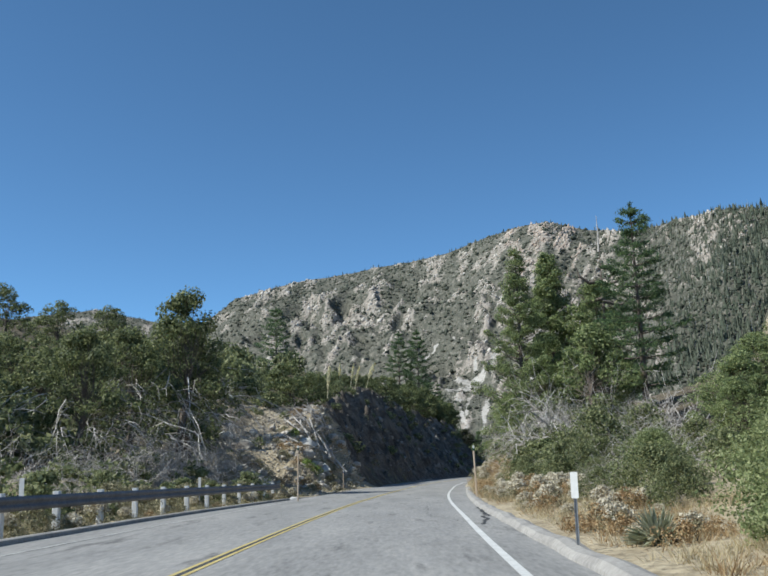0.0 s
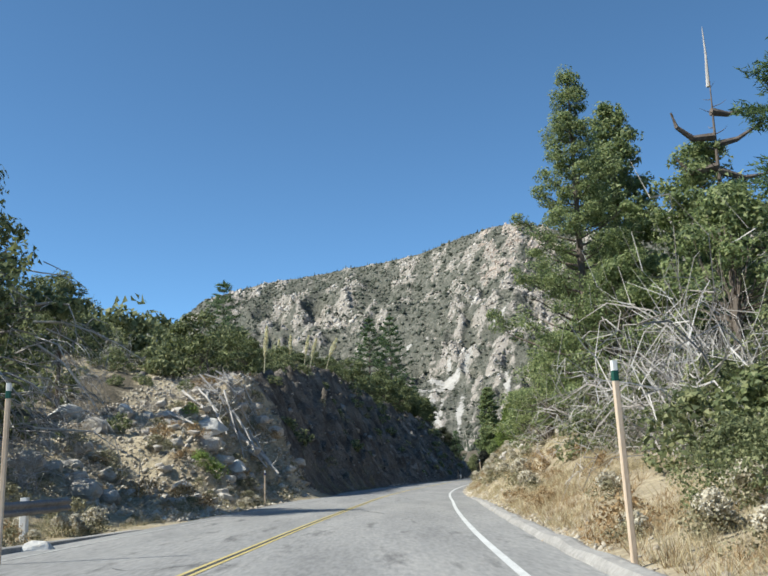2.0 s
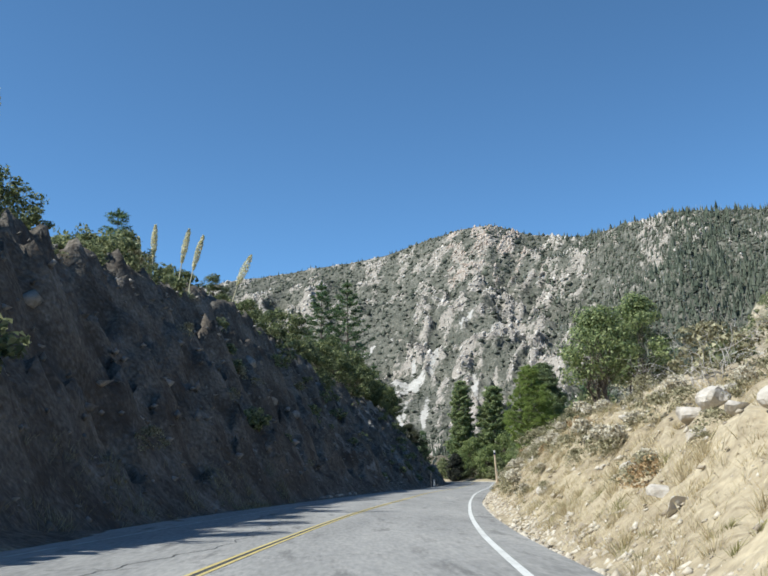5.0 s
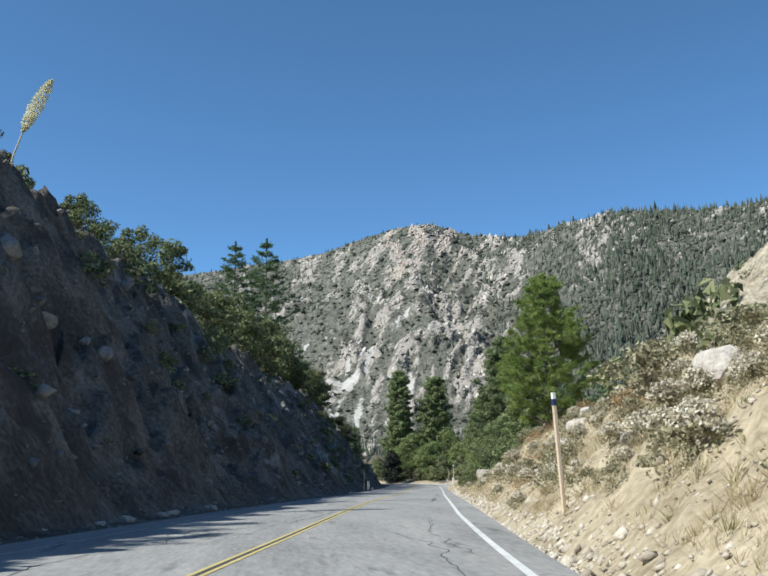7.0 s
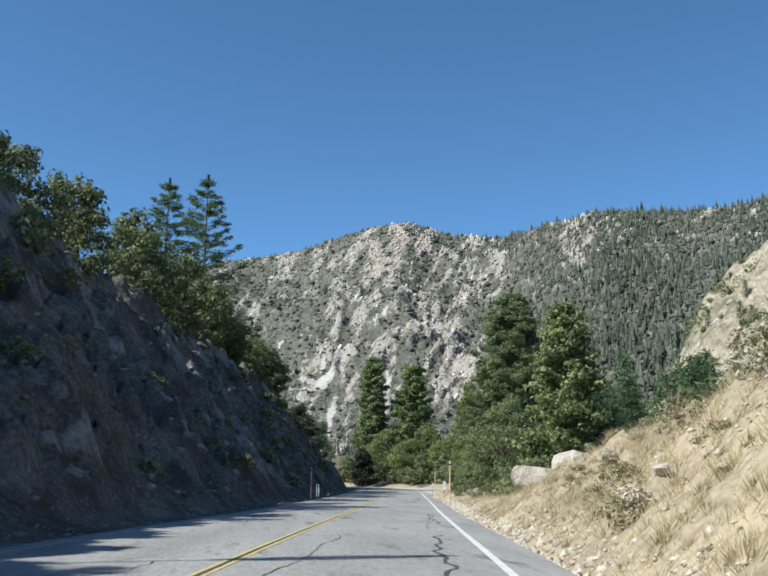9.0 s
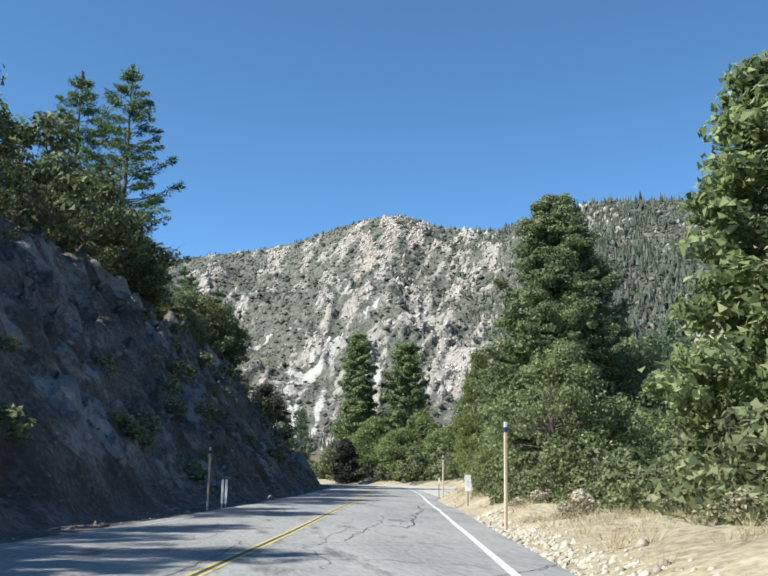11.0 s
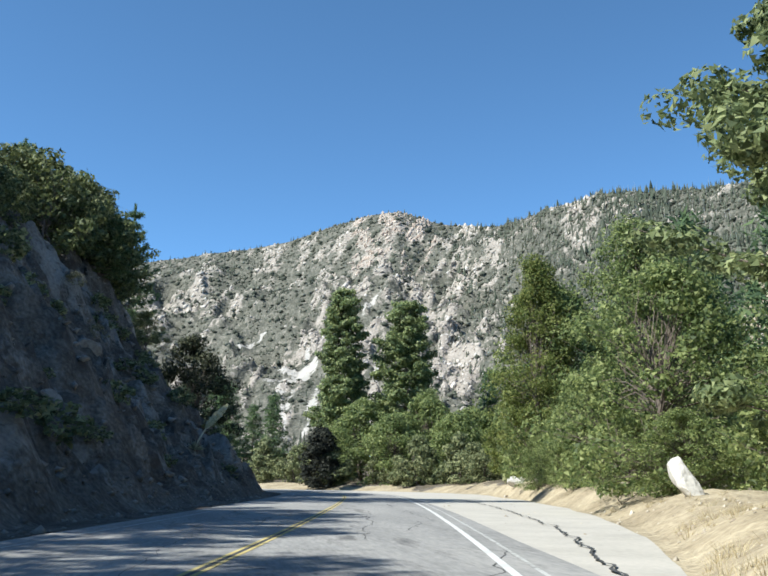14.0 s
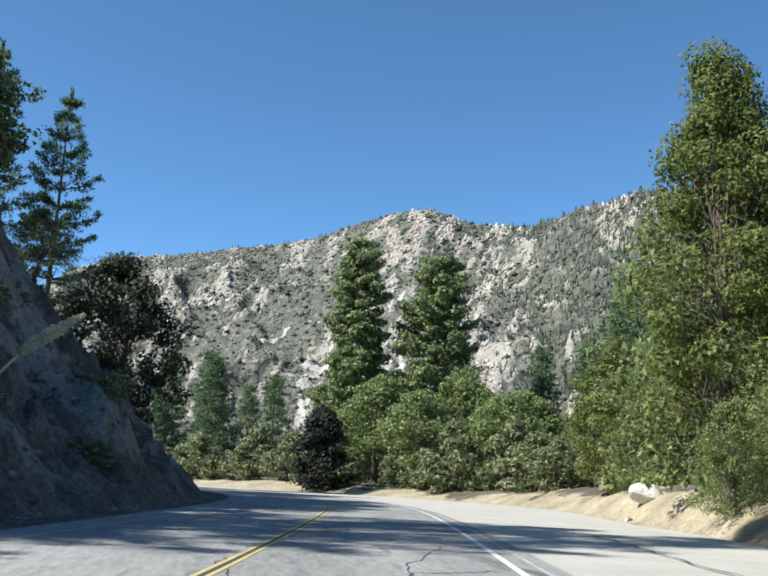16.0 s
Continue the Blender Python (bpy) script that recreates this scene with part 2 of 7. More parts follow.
M_DULL = surface("yellow_green_tufts", [(0.2, (0.15, 0.145, 0.05)), (0.5, (0.27, 0.255, 0.105)), (0.8, (0.4, 0.37, 0.19))], 0.8, 6, 0.85, 0, island=0.7, thin=0.3)
# nearly black: deep shade painted into the leaf colour
M_BLACKISH = surface("shade_blackened_leaves", [(0.2, (0.012, 0.014, 0.011)), (0.5, (0.024, 0.027, 0.02)), (0.8, (0.045, 0.048, 0.034))], 0.5, 4, 0.7, 0, island=0.7, thin=0.1)
M_RUST = surface("rust_brown_dry_brush", [(0.2, (0.2, 0.125, 0.06)), (0.5, (0.34, 0.235, 0.12)), (0.8, (0.47, 0.36, 0.21))], 0.8, 6, 0.85, 0, island=0.7, thin=0.2)
M_BLOSSOM = surface("cream_dry_blossom", [(0.2, (0.36, 0.31, 0.21)), (0.5, (0.55, 0.5, 0.39)), (0.8, (0.68, 0.64, 0.53))], 0.8, 6, 0.85, 0, island=0.6, thin=0.2)
M_SPIKE = surface("yucca_bloom", [(0.2, (0.56, 0.54, 0.32)), (0.5, (0.74, 0.7, 0.48)), (0.8, (0.82, 0.78, 0.6))], 0.8, 6, 0.8, 0, island=0.6, thin=0.4)
M_STALK = surface("pale_yucca_stalk", [(0.3, (0.42, 0.38, 0.24)), (0.7, (0.6, 0.55, 0.39))], 2, 14, 0.8, 0.2)
M_BLADE = surface("yucca_blades", [(0.2, (0.3, 0.325, 0.22)), (0.5, (0.46, 0.48, 0.35)), (0.8, (0.6, 0.6, 0.47))], 0.8, 6, 0.6, 0, island=0.5, thin=0.4)
M_STEEL = surface("galvanised_steel", [(0.3, (0.26, 0.27, 0.28)), (0.5, (0.4, 0.41, 0.42)), (0.7, (0.5, 0.51, 0.52))], 1.5, 12, 0.45, 0.15, 20, metal=0.6, spec=0.5)
# weathered steel, darkened further to put the beam face's shade into the colour
M_RAIL = surface("weathered_shade_toned_steel", [(0.3, (0.1, 0.1, 0.108)), (0.5, (0.17, 0.17, 0.18)), (0.7, (0.24, 0.24, 0.25))], 1.5, 12, 0.65, 0.15, 20, metal=0.35, spec=0.4)
M_POSTWOOD = surface("bleached_stake_wood", [(0.3, (0.42, 0.31, 0.21)), (0.5, (0.58, 0.46, 0.34)), (0.7, (0.68, 0.58, 0.46))], 2, 25, 0.85, 0.3, 30, stretch=(4, 4, 0.4))
M_WHITE = surface("chalky_white_paint", [(0.3, (0.62, 0.62, 0.6)), (0.6, (0.78, 0.78, 0.76))], 2, 15, 0.6, 0.1, 20, dirt=(3, 0.6, 0.8, (0.45, 0.43, 0.4)))
M_BLUE = surface("dark_blue_band", [(0.3, (0.02, 0.025, 0.09)), (0.7, (0.04, 0.05, 0.15))], 3, 20, 0.5, 0.05)
M_GREEN = surface("dark_green_band", [(0.3, (0.012, 0.06, 0.045)), (0.7, (0.025, 0.1, 0.075))], 3, 20, 0.5, 0.05)
M_DARK = surface("faded_grey_marking", [(0.3, (0.22, 0.22, 0.225)), (0.7, (0.34, 0.34, 0.34))], 3, 20, 0.6, 0.05)
M_DOME = surface("smooth_grey_boulder", [(0.3, (0.2, 0.2, 0.195)), (0.5, (0.31, 0.31, 0.3)), (0.7, (0.42, 0.42, 0.4))], 2, 10, 0.9, 0.3, 12)

# ---- noise on arrays ----


def lattice(ix, iy, seed):
    v = np.sin(ix * 127.1 + iy * 311.7 + seed * 74.7) * 43758.5453
    return v - np.floor(v)


def vnoise(x, y, seed=0):
    ix, iy = np.floor(x), np.floor(y)
    fx, fy = x - ix, y - iy
    fx, fy = fx * fx * (3 - 2 * fx), fy * fy * (3 - 2 * fy)
    a = lattice(ix, iy, seed) * (1 - fx) + lattice(ix + 1, iy, seed) * fx
    b = lattice(ix, iy + 1, seed) * (1 - fx) + lattice(ix + 1, iy + 1, seed) * fx
    return (a * (1 - fy) + b * fy) * 2 - 1


def fbm(x, y, seed=0, octaves=4, gain=0.5):
    total, amp, k = 0.0, 1.0, 1.0
    for o in range(octaves):
        total = total + amp * vnoise(x * k + o * 17.3, y * k - o * 9.1, seed + o)
        amp, k = amp * gain, k * 2.03
    return total


def step01(a, b, x):
    t = np.clip((x - a) / (b - a), 0, 1)
    return t * t * (3 - 2 * t)


# ---- the road's line: distance along, heading in degrees; the reference is the driven line in the right lane ----
BEND = np.array([(-120, 0), (0, 0), (16, -0.93), (32, -1.68), (48, -2.77), (64, -3.7), (80, -3.93), (97, -5.79), (106, -7.2), (114.6, -8.3), (131.8, -9.46),
                 (148.8, -9.87), (182.3, -10.37), (223.9, -10.68), (240, -9.98), (256.2, -9.11), (264.2, -8.8), (288, -7.6), (300, -6.0), (310, -1.5), (320, 6), (424, 92), (520, 92)])
PROFILE = np.array([(-120, 0), (0, 0), (24, -0.09), (48, -0.25), (64, -0.32), (100, -0.42), (131, -0.38), (149, -0.32), (165, -0.33), (191, -0.42), (207, -0.42),
                    (224, -0.38), (248, -0.28), (264, -0.21), (300, -0.12), (360, 0.0), (520, 0.3)])
S = np.arange(-120, 500.25, 0.5)
_h = np.radians(np.interp(S, BEND[:, 0], BEND[:, 1]))
_i0 = int(np.argmin(abs(S)))
RX, RY = np.cumsum(-np.sin(_h)) * 0.5, np.cumsum(np.cos(_h)) * 0.5
RX, RY = RX - RX[_i0], RY - RY[_i0]
RH = _h
RIGHT_LINE = np.array([(-120, 1.24), (10, 1.24), (26, 1.3), (51, 1.25), (67, 1.28), (75, 1.35), (117, 1.27), (134, 1.18), (143, 1.15), (160, 1.26), (202, 1.38), (218, 1.37), (229, 1.24), (236, 1.27),
                       (252, 1.45), (260, 1.52), (276, 1.69), (300, 1.85), (340, 1.9)])
YELLOW = np.array([(-120, -2.69), (27, -2.7), (43, -2.78), (68, -2.74), (76, -2.7), (117, -2.6), (134, -2.52), (160, -2.55), (202, -2.42), (218, -2.53), (235, -2.52), (252, -2.32), (276, -2.11), (300, -2.0), (520, -2.0)])
LEFT_LINE = YELLOW - [0, 3.7]


def shifted(table, d):
    return table + [0, d]


def road_z(s):
    return np.interp(s, PROFILE[:, 0], PROFILE[:, 1])


def road_at(s, u):
    """World x, y of the place s along and u to the right of the driven line."""
    x, y, h = np.interp(s, S, RX), np.interp(s, S, RY), np.interp(s, S, RH)
    return x + u * np.cos(h), y + u * np.sin(h)


def along(x, y):
    """s and u of world places."""
    x, y = np.atleast_1d(np.asarray(x, float)), np.atleast_1d(np.asarray(y, float))
    px, py, ph, ps = RX[::2], RY[::2], RH[::2], S[::2]
    s, u = np.empty(len(x)), np.empty(len(x))
    for a in range(0, len(x), 4000):
        q = slice(a, a + 4000)
        d = (x[q, None] - px) ** 2 + (y[q, None] - py) ** 2
        i = d.argmin(1)
        dx, dy = x[q] - px[i], y[q] - py[i]
        s[q] = ps[i] + np.clip(-dx * np.sin(ph[i]) + dy * np.cos(ph[i]), -1, 1)
        side = dx * np.cos(ph[i]) + dy * np.sin(ph[i])
        u[q] = np.where(side < 0, -1, 1) * np.sqrt(d[np.arange(len(i)), i])
        near = abs(side) > 0.98 * abs(u[q])
        u[q] = np.where(near, side, u[q])
    return s, u


# left bank: distance along, toe, width to the crest, height of the crest
BANK = np.array([(-120, 9.5, 14, 1.5), (20, 9.5, 14, 1.5), (50, 9.5, 12, 2.0), (62, 8.8, 9.0, 2.2), (70, 8.5, 6.5, 2.5), (78, 8.4, 4.6, 3.1), (84, 8.1, 5.6, 5.0), (89, 7.4, 5.6, 6.2), (95, 7.5, 5.5, 7.3), (104, 8.0, 5.2, 8.7),
                 (113, 8.1, 6.9, 10.3), (122, 8.3, 7.6, 11.7), (140, 8.5, 9.5, 13.6), (156, 8.6, 10.2, 15.2), (176, 8.6, 12.2, 15.6), (198, 8.6, 12.6, 15.0), (228, 8.6, 13.0, 14.8),
                 (258, 8.6, 12.0, 15.2), (284, 8.6, 13.2, 15.6), (306, 7.8, 13.4, 16.6), (330, 8.0, 14.5, 16.0), (345, 8.2, 15.0, 14.0), (370, 9.0, 15.0, 10.0), (420, 9.0, 15.0, 6.0), (520, 9, 15, 3)])
# right side: distance along, steepness, height of the crest, slope beyond it
RISE = np.array([(-120, 0.12, 0.6, 0.06), (20, 0.12, 0.6, 0.06), (44, 0.2, 0.7, 0.1), (58, 0.45, 1.2, 0.15), (70, 0.8, 2.2, 0.25), (84, 0.92, 3.1, 0.3), (100, 0.85, 2.7, 0.3),
                 (128, 0.92, 3.3, 0.32), (150, 0.95, 3.4, 0.3), (166, 0.95, 3.1, 0.25), (176, 0.7, 2.0, 0.15), (186, 0.4, 1.0, 0.0), (198, 0.3, 0.5, -0.06), (216, 0.3, 0.45, -0.1), (226, 0.5, 0.55, -0.2), (238, 0.5, 0.6, -0.18),
                 (246, 0.45, 0.65, -0.12), (256, 0.6, 0.85, -0.05), (266, 0.4, 0.8, -0.02), (285, 0.6, 1.2, 0.0), (294, 1.1, 1.5, 0.0), (304, 1.1, 1.6, 0.0), (318, 0.45, 1.3, 0.0), (340, 0.3, 0.8, 0.02), (520, 0.3, 0.8, 0.05)])
# outer edge of the paved or dusty strip on the right: distance along, offset
SHOULDER = np.array([(-120, 2.05), (30, 2.03), (43, 2.2), (60, 2.35), (75, 2.45), (100, 2.1), (125, 1.78), (141, 1.95), (161, 2.1), (200, 2.15), (219, 2.2), (226, 1.95), (237, 1.85), (241, 2.6), (245, 3.9), (252, 5.6), (262, 7.2), (280, 8.8), (298, 10.0), (306, 10.5),
                     (318, 13), (335, 14), (360, 9), (400, 4), (520, 3)])
SHOULDER_LEFT = np.array([(-120, -7.0), (30, -7.6), (60, -7.0), (86, -7.4), (110, -7.6), (140, -7.1), (165, -6.7), (520, -6.7)])


def height(x, y):
    """Height of the ground at world places."""
    x, y = np.atleast_1d(np.asarray(x, float)), np.atleast_1d(np.asarray(y, float))
    s, u = along(x, y)
    zr = road_z(s)
    n = fbm(x * 0.09, y * 0.09, 3, 4)
    sj = s + 1.7 * fbm(x * 0.2, y * 0.14, 17, 3) * np.clip((-u - 8) / 3, 0, 1)
    toe, w, top = (np.interp(sj, BANK[:, 0], BANK[:, i]) for i in (1, 2, 3))
    n2 = fbm(x * 0.45, y * 0.45, 9, 4)
    # left
    v = np.maximum(-u - toe, 0)
    v = v + np.clip(v / 3, 0, 1) * (n * 0.6 + n2 * 0.24)
    q = np.clip(v / w, 0, 1)
    left = top * q ** 1.12 + np.clip(v - w, 0, 400) * 0.24
    face = np.clip(v / 2, 0, 1) * np.clip((w + 3 - v) / 3, 0.25, 1)
    gully = np.abs(vnoise(s * 0.17 + u * 0.04, u * 0.05, 21))
    lumps = np.abs(fbm(x * 0.75 + 3, y * 0.75 + 0.4 * u, 13, 3, 0.6))
    slump = step01(58, 70, s) * step01(100, 94, s)
    left = left + face * (0.5 - lumps) * (0.75 + 0.05 * slump) * np.clip(top / 8, 0.2, 1)
    left = left + face * (0.55 * n2 + 0.5 * n) * np.clip(top / 8, 0.2, 1) - face * np.clip(0.25 - gully, 0, 1) * 2.4 * np.clip(top / 12, 0, 1)
    left = left + slump * np.clip(v / 2, 0, 1) * np.clip((w + 3 - v) / 3, 0, 1) * (0.35 * fbm(x * 0.3, y * 0.3, 27, 3) + 0.3 * n2)
    # ledges, pits and clods of the cut face
    pits = np.clip(-fbm(s * 0.42, u * 0.5 + 4, 45, 3), 0, 1)
    knobs = np.clip(0.55 - np.abs(fbm(s * 0.9 + 7, u * 0.9, 47, 3, 0.6)), 0, 1)
    left = left + face * step01(97, 106, s) * np.clip(top / 9, 0.3, 1) * (0.75 * knobs - 0.95 * pits + 0.2 * fbm(s * 2.1, u * 2.1, 49, 2))
    # right
    edge = np.interp(s, SHOULDER[:, 0], SHOULDER[:, 1]) + 0.25
    k, crest, beyond = (np.interp(s, RISE[:, 0], RISE[:, i]) for i in (1, 2, 3))
    r = np.maximum(u - edge, 0)
    span = crest / k
    right = np.where(r < span, r * k, crest + (r - span) * beyond)
    berm = crest * np.tanh(r * k * 1.15 / crest) + np.clip(r - span, 0, None) * beyond + 0.1 * n2 * np.clip(r, 0, 1)
    right = right + (berm - right) * step01(188, 200, s)
    right = right + np.clip(r / 2, 0, 1) * (0.22 * n2 + 0.3 * n) * np.clip(crest / 2.5, 0.15, 1)
    clods = np.clip(0.5 - np.abs(fbm(s * 0.8, u * 0.8 + 5, 57, 3, 0.6)), 0, 1)
    right = right + np.clip(r / 1.5, 0, 1) * np.clip((crest - 0.8) / 2, 0, 1) * step01(40, 20, r) * (0.55 * clods - 0.15 + 0.14 * fbm(s * 1.9, u * 1.9, 59, 2))
    z = zr + np.where(u < 0, left, right)
    flat = (u > -toe) & (u < edge)
    z = np.where(flat, zr - 0.06, z)
    far = step01(60, 260, np.hypot(np.clip(np.abs(u) - 40, 0, None), np.clip(y - 430, 0, None)) * (y > 300))
    return z * (1 - far) + far * (12 + 4 * n)


def ground_z(x, y):
    return float(height(x, y)[0])


# ---- building helpers ----


def mesh_from(name, verts, faces, mats, smooth=False, index=None):
    me = bpy.data.meshes.new(name)
    me.from_pydata([tuple(v) for v in np.asarray(verts, float).tolist()] if len(verts) else [], [], [tuple(f) for f in faces])
    for m in (mats if isinstance(mats, (list, tuple)) else [mats]):
        me.materials.append(m)
    if index is not None:
        me.polygons.foreach_set("material_index", np.asarray(index, dtype=np.int32))
    if smooth:
        me.polygons.foreach_set("use_smooth", np.ones(len(me.polygons), dtype=bool))
    me.update()
    return me


def quads_mesh(name, corners, mat):
    """corners: n x sides x 3; one face for each."""
    n, sides = corners.shape[:2]
    me = bpy.data.meshes.new(name)
    me.vertices.add(n * sides)
    me.vertices.foreach_set("co", np.ascontiguousarray(corners, dtype=np.float32).ravel())
    me.loops.add(n * sides)
    me.loops.foreach_set("vertex_index", np.arange(n * sides, dtype=np.int32))
    me.polygons.add(n)
    me.polygons.foreach_set("loop_start", np.arange(0, n * sides, sides, dtype=np.int32))
    me.polygons.foreach_set("loop_total", np.full(n, sides, dtype=np.int32))
    me.materials.append(mat)
    me.update(calc_edges=True)
    return me


def part(name, me, parent, label=""):
    ob = new(name, me)
    ob.parent = parent
    if label:
        ob["label"] = label
    return ob


def thing(name, x, y, z, label, category, group="", turn=0.0):
    ob = new(name)
    ob.empty_display_size = 0.3
    ob.matrix_basis = pose(x, y, z, 0, 0, turn)
    return tagged(ob, label, category, group)


def unit(v):
    return v / np.maximum(np.linalg.norm(v, axis=-1, keepdims=True), 1e-9)


def leaves(rng, centres, size, aspect=0.6, along_dir=None, loose=0.6, face=None):
    """Small leaf faces at the centres, each turned its own way; along_dir leans them, face turns their flat side."""
    n = len(centres)
    if face is not None:
        up = unit(unit(face) + rng.normal(0, 0.42, (n, 3)))
        a = unit(np.cross(up, rng.normal(size=(n, 3))))
        b = np.cross(up, a)
        size = size * rng.uniform(0.6, 1.35, (n, 1))
        a, b = a * size, b * size * aspect
        return np.stack([centres - a * 0.5 - b * 0.5, centres - a * 0.3 + b * 0.5, centres + a * 0.5], 1)
    a = rng.normal(size=(n, 3))
    if along_dir is not None:
        a = along_dir + a * loose
    a = unit(a)
    b = unit(np.cross(a, rng.normal(size=(n, 3))))
    size = size * rng.uniform(0.6, 1.35, (n, 1))
    a, b = a * size, b * size * aspect
    return np.stack([centres - a * 0.5 - b * 0.5, centres - a * 0.3 + b * 0.5, centres + a * 0.5], 1)


def tube(points, radii, sides=5):
    """Vertices and faces of a bent, tapered limb."""
    points = np.asarray(points, float)
    vs, fs = [], []
    n = len(points)
    for i in range(n):
        d = points[min(i + 1, n - 1)] - points[max(i - 1, 0)]
        d = d / (np.linalg.norm(d) + 1e-9)
        p = np.cross(d, (0.31, 0.95, 0.05) if abs(d[2]) > 0.8 else (0, 0, 1))
        p /= np.linalg.norm(p) + 1e-9
        q = np.cross(d, p)
        for k in range(sides):
            a = 2 * math.pi * k / sides
            vs.append(points[i] + radii[i] * (p * math.cos(a) + q * math.sin(a)))
    for i in range(n - 1):
        for k in range(sides):
            fs.append((i * sides + k, i * sides + (k + 1) % sides, (i + 1) * sides + (k + 1) % sides, (i + 1) * sides + k))
    fs.append(tuple(range(sides))[::-1])
    fs.append(tuple((n - 1) * sides + k for k in range(sides)))
    return vs, fs


class Solid:
    """Collects vertices and faces of one mesh."""

    def __init__(self):
        self.v, self.f, self.m = [], [], []

    def add(self, vs, fs, mat=0):
        o = len(self.v)
        self.v.extend(vs)
        self.f.extend(tuple(i + o for i in f) for f in fs)
        self.m.extend([mat] * len(fs))

    def box(self, x0, y0, z0, x1, y1, z1, bevel=0.0, mat=0):
        b = min(bevel, (x1 - x0) / 3, (y1 - y0) / 3)
        ring = [(x0 + b, y0), (x1 - b, y0), (x1, y0 + b), (x1, y1 - b), (x1 - b, y1), (x0 + b, y1), (x0, y1 - b), (x0, y0 + b)] if b else [(x0, y0), (x1, y0), (x1, y1), (x0, y1)]
        k = len(ring)
        vs = [(x, y, z0) for x, y in ring] + [(x, y, z1) for x, y in ring]
        fs = [tuple(range(k))[::-1], tuple(range(k, 2 * k))] + [(i, (i + 1) % k, k + (i + 1) % k, k + i) for i in range(k)]
        self.add(vs, fs, mat)

    def mesh(self, name, mats, smooth=False):
        return mesh_from(name, self.v, self.f, mats, smooth, self.m)


# ---- ground sheet ----


def spread(*runs):
    out = []
    for a, b, d in runs:
        out.extend(np.arange(a, b, d).tolist())
    return np.array(out)


gu = np.concatenate([-np.geomspace(4200, 90, 16), spread((-80, -44, 3), (-44, -26, 1.1), (-26, -8, 0.3), (-8, 2.0, 1.25), (2.0, 10, 0.3), (10, 12, 0.6), (12, 26, 0.9), (26, 80, 3)), np.geomspace(80, 4200, 18)])
gy = np.concatenate([-np.geomspace(3000, 60, 10), spread((-50, 10, 2.5), (10, 56, 0.8), (56, 320, 0.5), (320, 400, 1.6), (400, 520, 6)), np.geomspace(520, 4600, 22)])
gx0 = np.interp(gy, RY[: int(np.argmax(S > 315))], RX[: int(np.argmax(S > 315))])
GX, GY = gx0[:, None] + gu[None, :], np.repeat(gy[:, None], len(gu), 1)
GZ = height(GX.ravel(), GY.ravel())
nr, nc = GX.shape
gs, gside = along(GX.ravel(), GY.ravel())
ii = np.arange(nr * nc).reshape(nr, nc)
gf = np.stack([ii[:-1, :-1], ii[:-1, 1:], ii[1:, 1:], ii[1:, :-1]], -1).reshape(-1, 4)
ground = new("ground", mesh_from("ground", np.stack([GX.ravel(), GY.ravel(), GZ], 1), gf.tolist(), M_GROUND, True))
wob = fbm(GX.ravel() * 0.2, GY.ravel() * 0.2, 5, 3)
v_toe, v_w = np.interp(gs, BANK[:, 0], BANK[:, 1]), np.interp(gs, BANK[:, 0], BANK[:, 2])
is_tan = step01(18, 13, gside - 3 * wob) * (gside > 0)
is_tan = np.maximum(is_tan, (gside < 0) * step01(99, 94.5, gs + 2 * wob) * step01(24, 17, -gside + 4 * wob))
is_forest = np.where(gside < 0, step01(0, 3, -gside - v_toe - v_w - 1.5 - wob), step01(13, 18, gside))
is_stone = (gside < 0) * step01(125, 190, gs) * step01(0.3, 1.5, -gside - v_toe) * (1 - is_forest) * np.clip(0.28 + 0.5 * fbm(gs * 0.25 + gside * 0.12, gside * 0.3, 77, 3) + 0.12 * step01(190, 230, gs), 0, 0.75)
for nm, val in (("tan", is_tan), ("forest", is_forest), ("stone", is_stone)):
    ground.data.attributes.new(nm, "FLOAT", "POINT").data.foreach_set("value", val.astype(np.float32))
tagged(ground, "dry mountain ground with a shaded cut bank", "ground", kind="structure")

# ---- road, markings, kerb ----


def ribbon(name, s0, s1, left, right, lift, mat, label, category="road marking", ds=1.0, depth=0.0):
    """A strip that follows the road; left and right are offsets or tables of them."""
    s = np.arange(s0, s1 + 0.01, ds)
    lo = np.interp(s, left[:, 0], left[:, 1]) if isinstance(left, np.ndarray) else np.full(len(s), left)
    hi = np.interp(s, right[:, 0], right[:, 1]) if isinstance(right, np.ndarray) else np.full(len(s), right)
    cols = [0.0, 0.25, 0.5, 0.75, 1.0] if depth else [0.0, 1.0]
    vs = []
    for c in cols:
        x, y = road_at(s, lo + (hi - lo) * c)
        vs.append(np.stack([x, y, road_z(s) + lift], 1))
    n = len(s)
    v = np.concatenate(vs)
    f = [(c * n + i, (c + 1) * n + i, (c + 1) * n + i + 1, c * n + i + 1) for c in range(len(cols) - 1) for i in range(n - 1)]
    ob = new(name, mesh_from(name, v, f, mat))
    return tagged(ob, label, category, kind="structure")


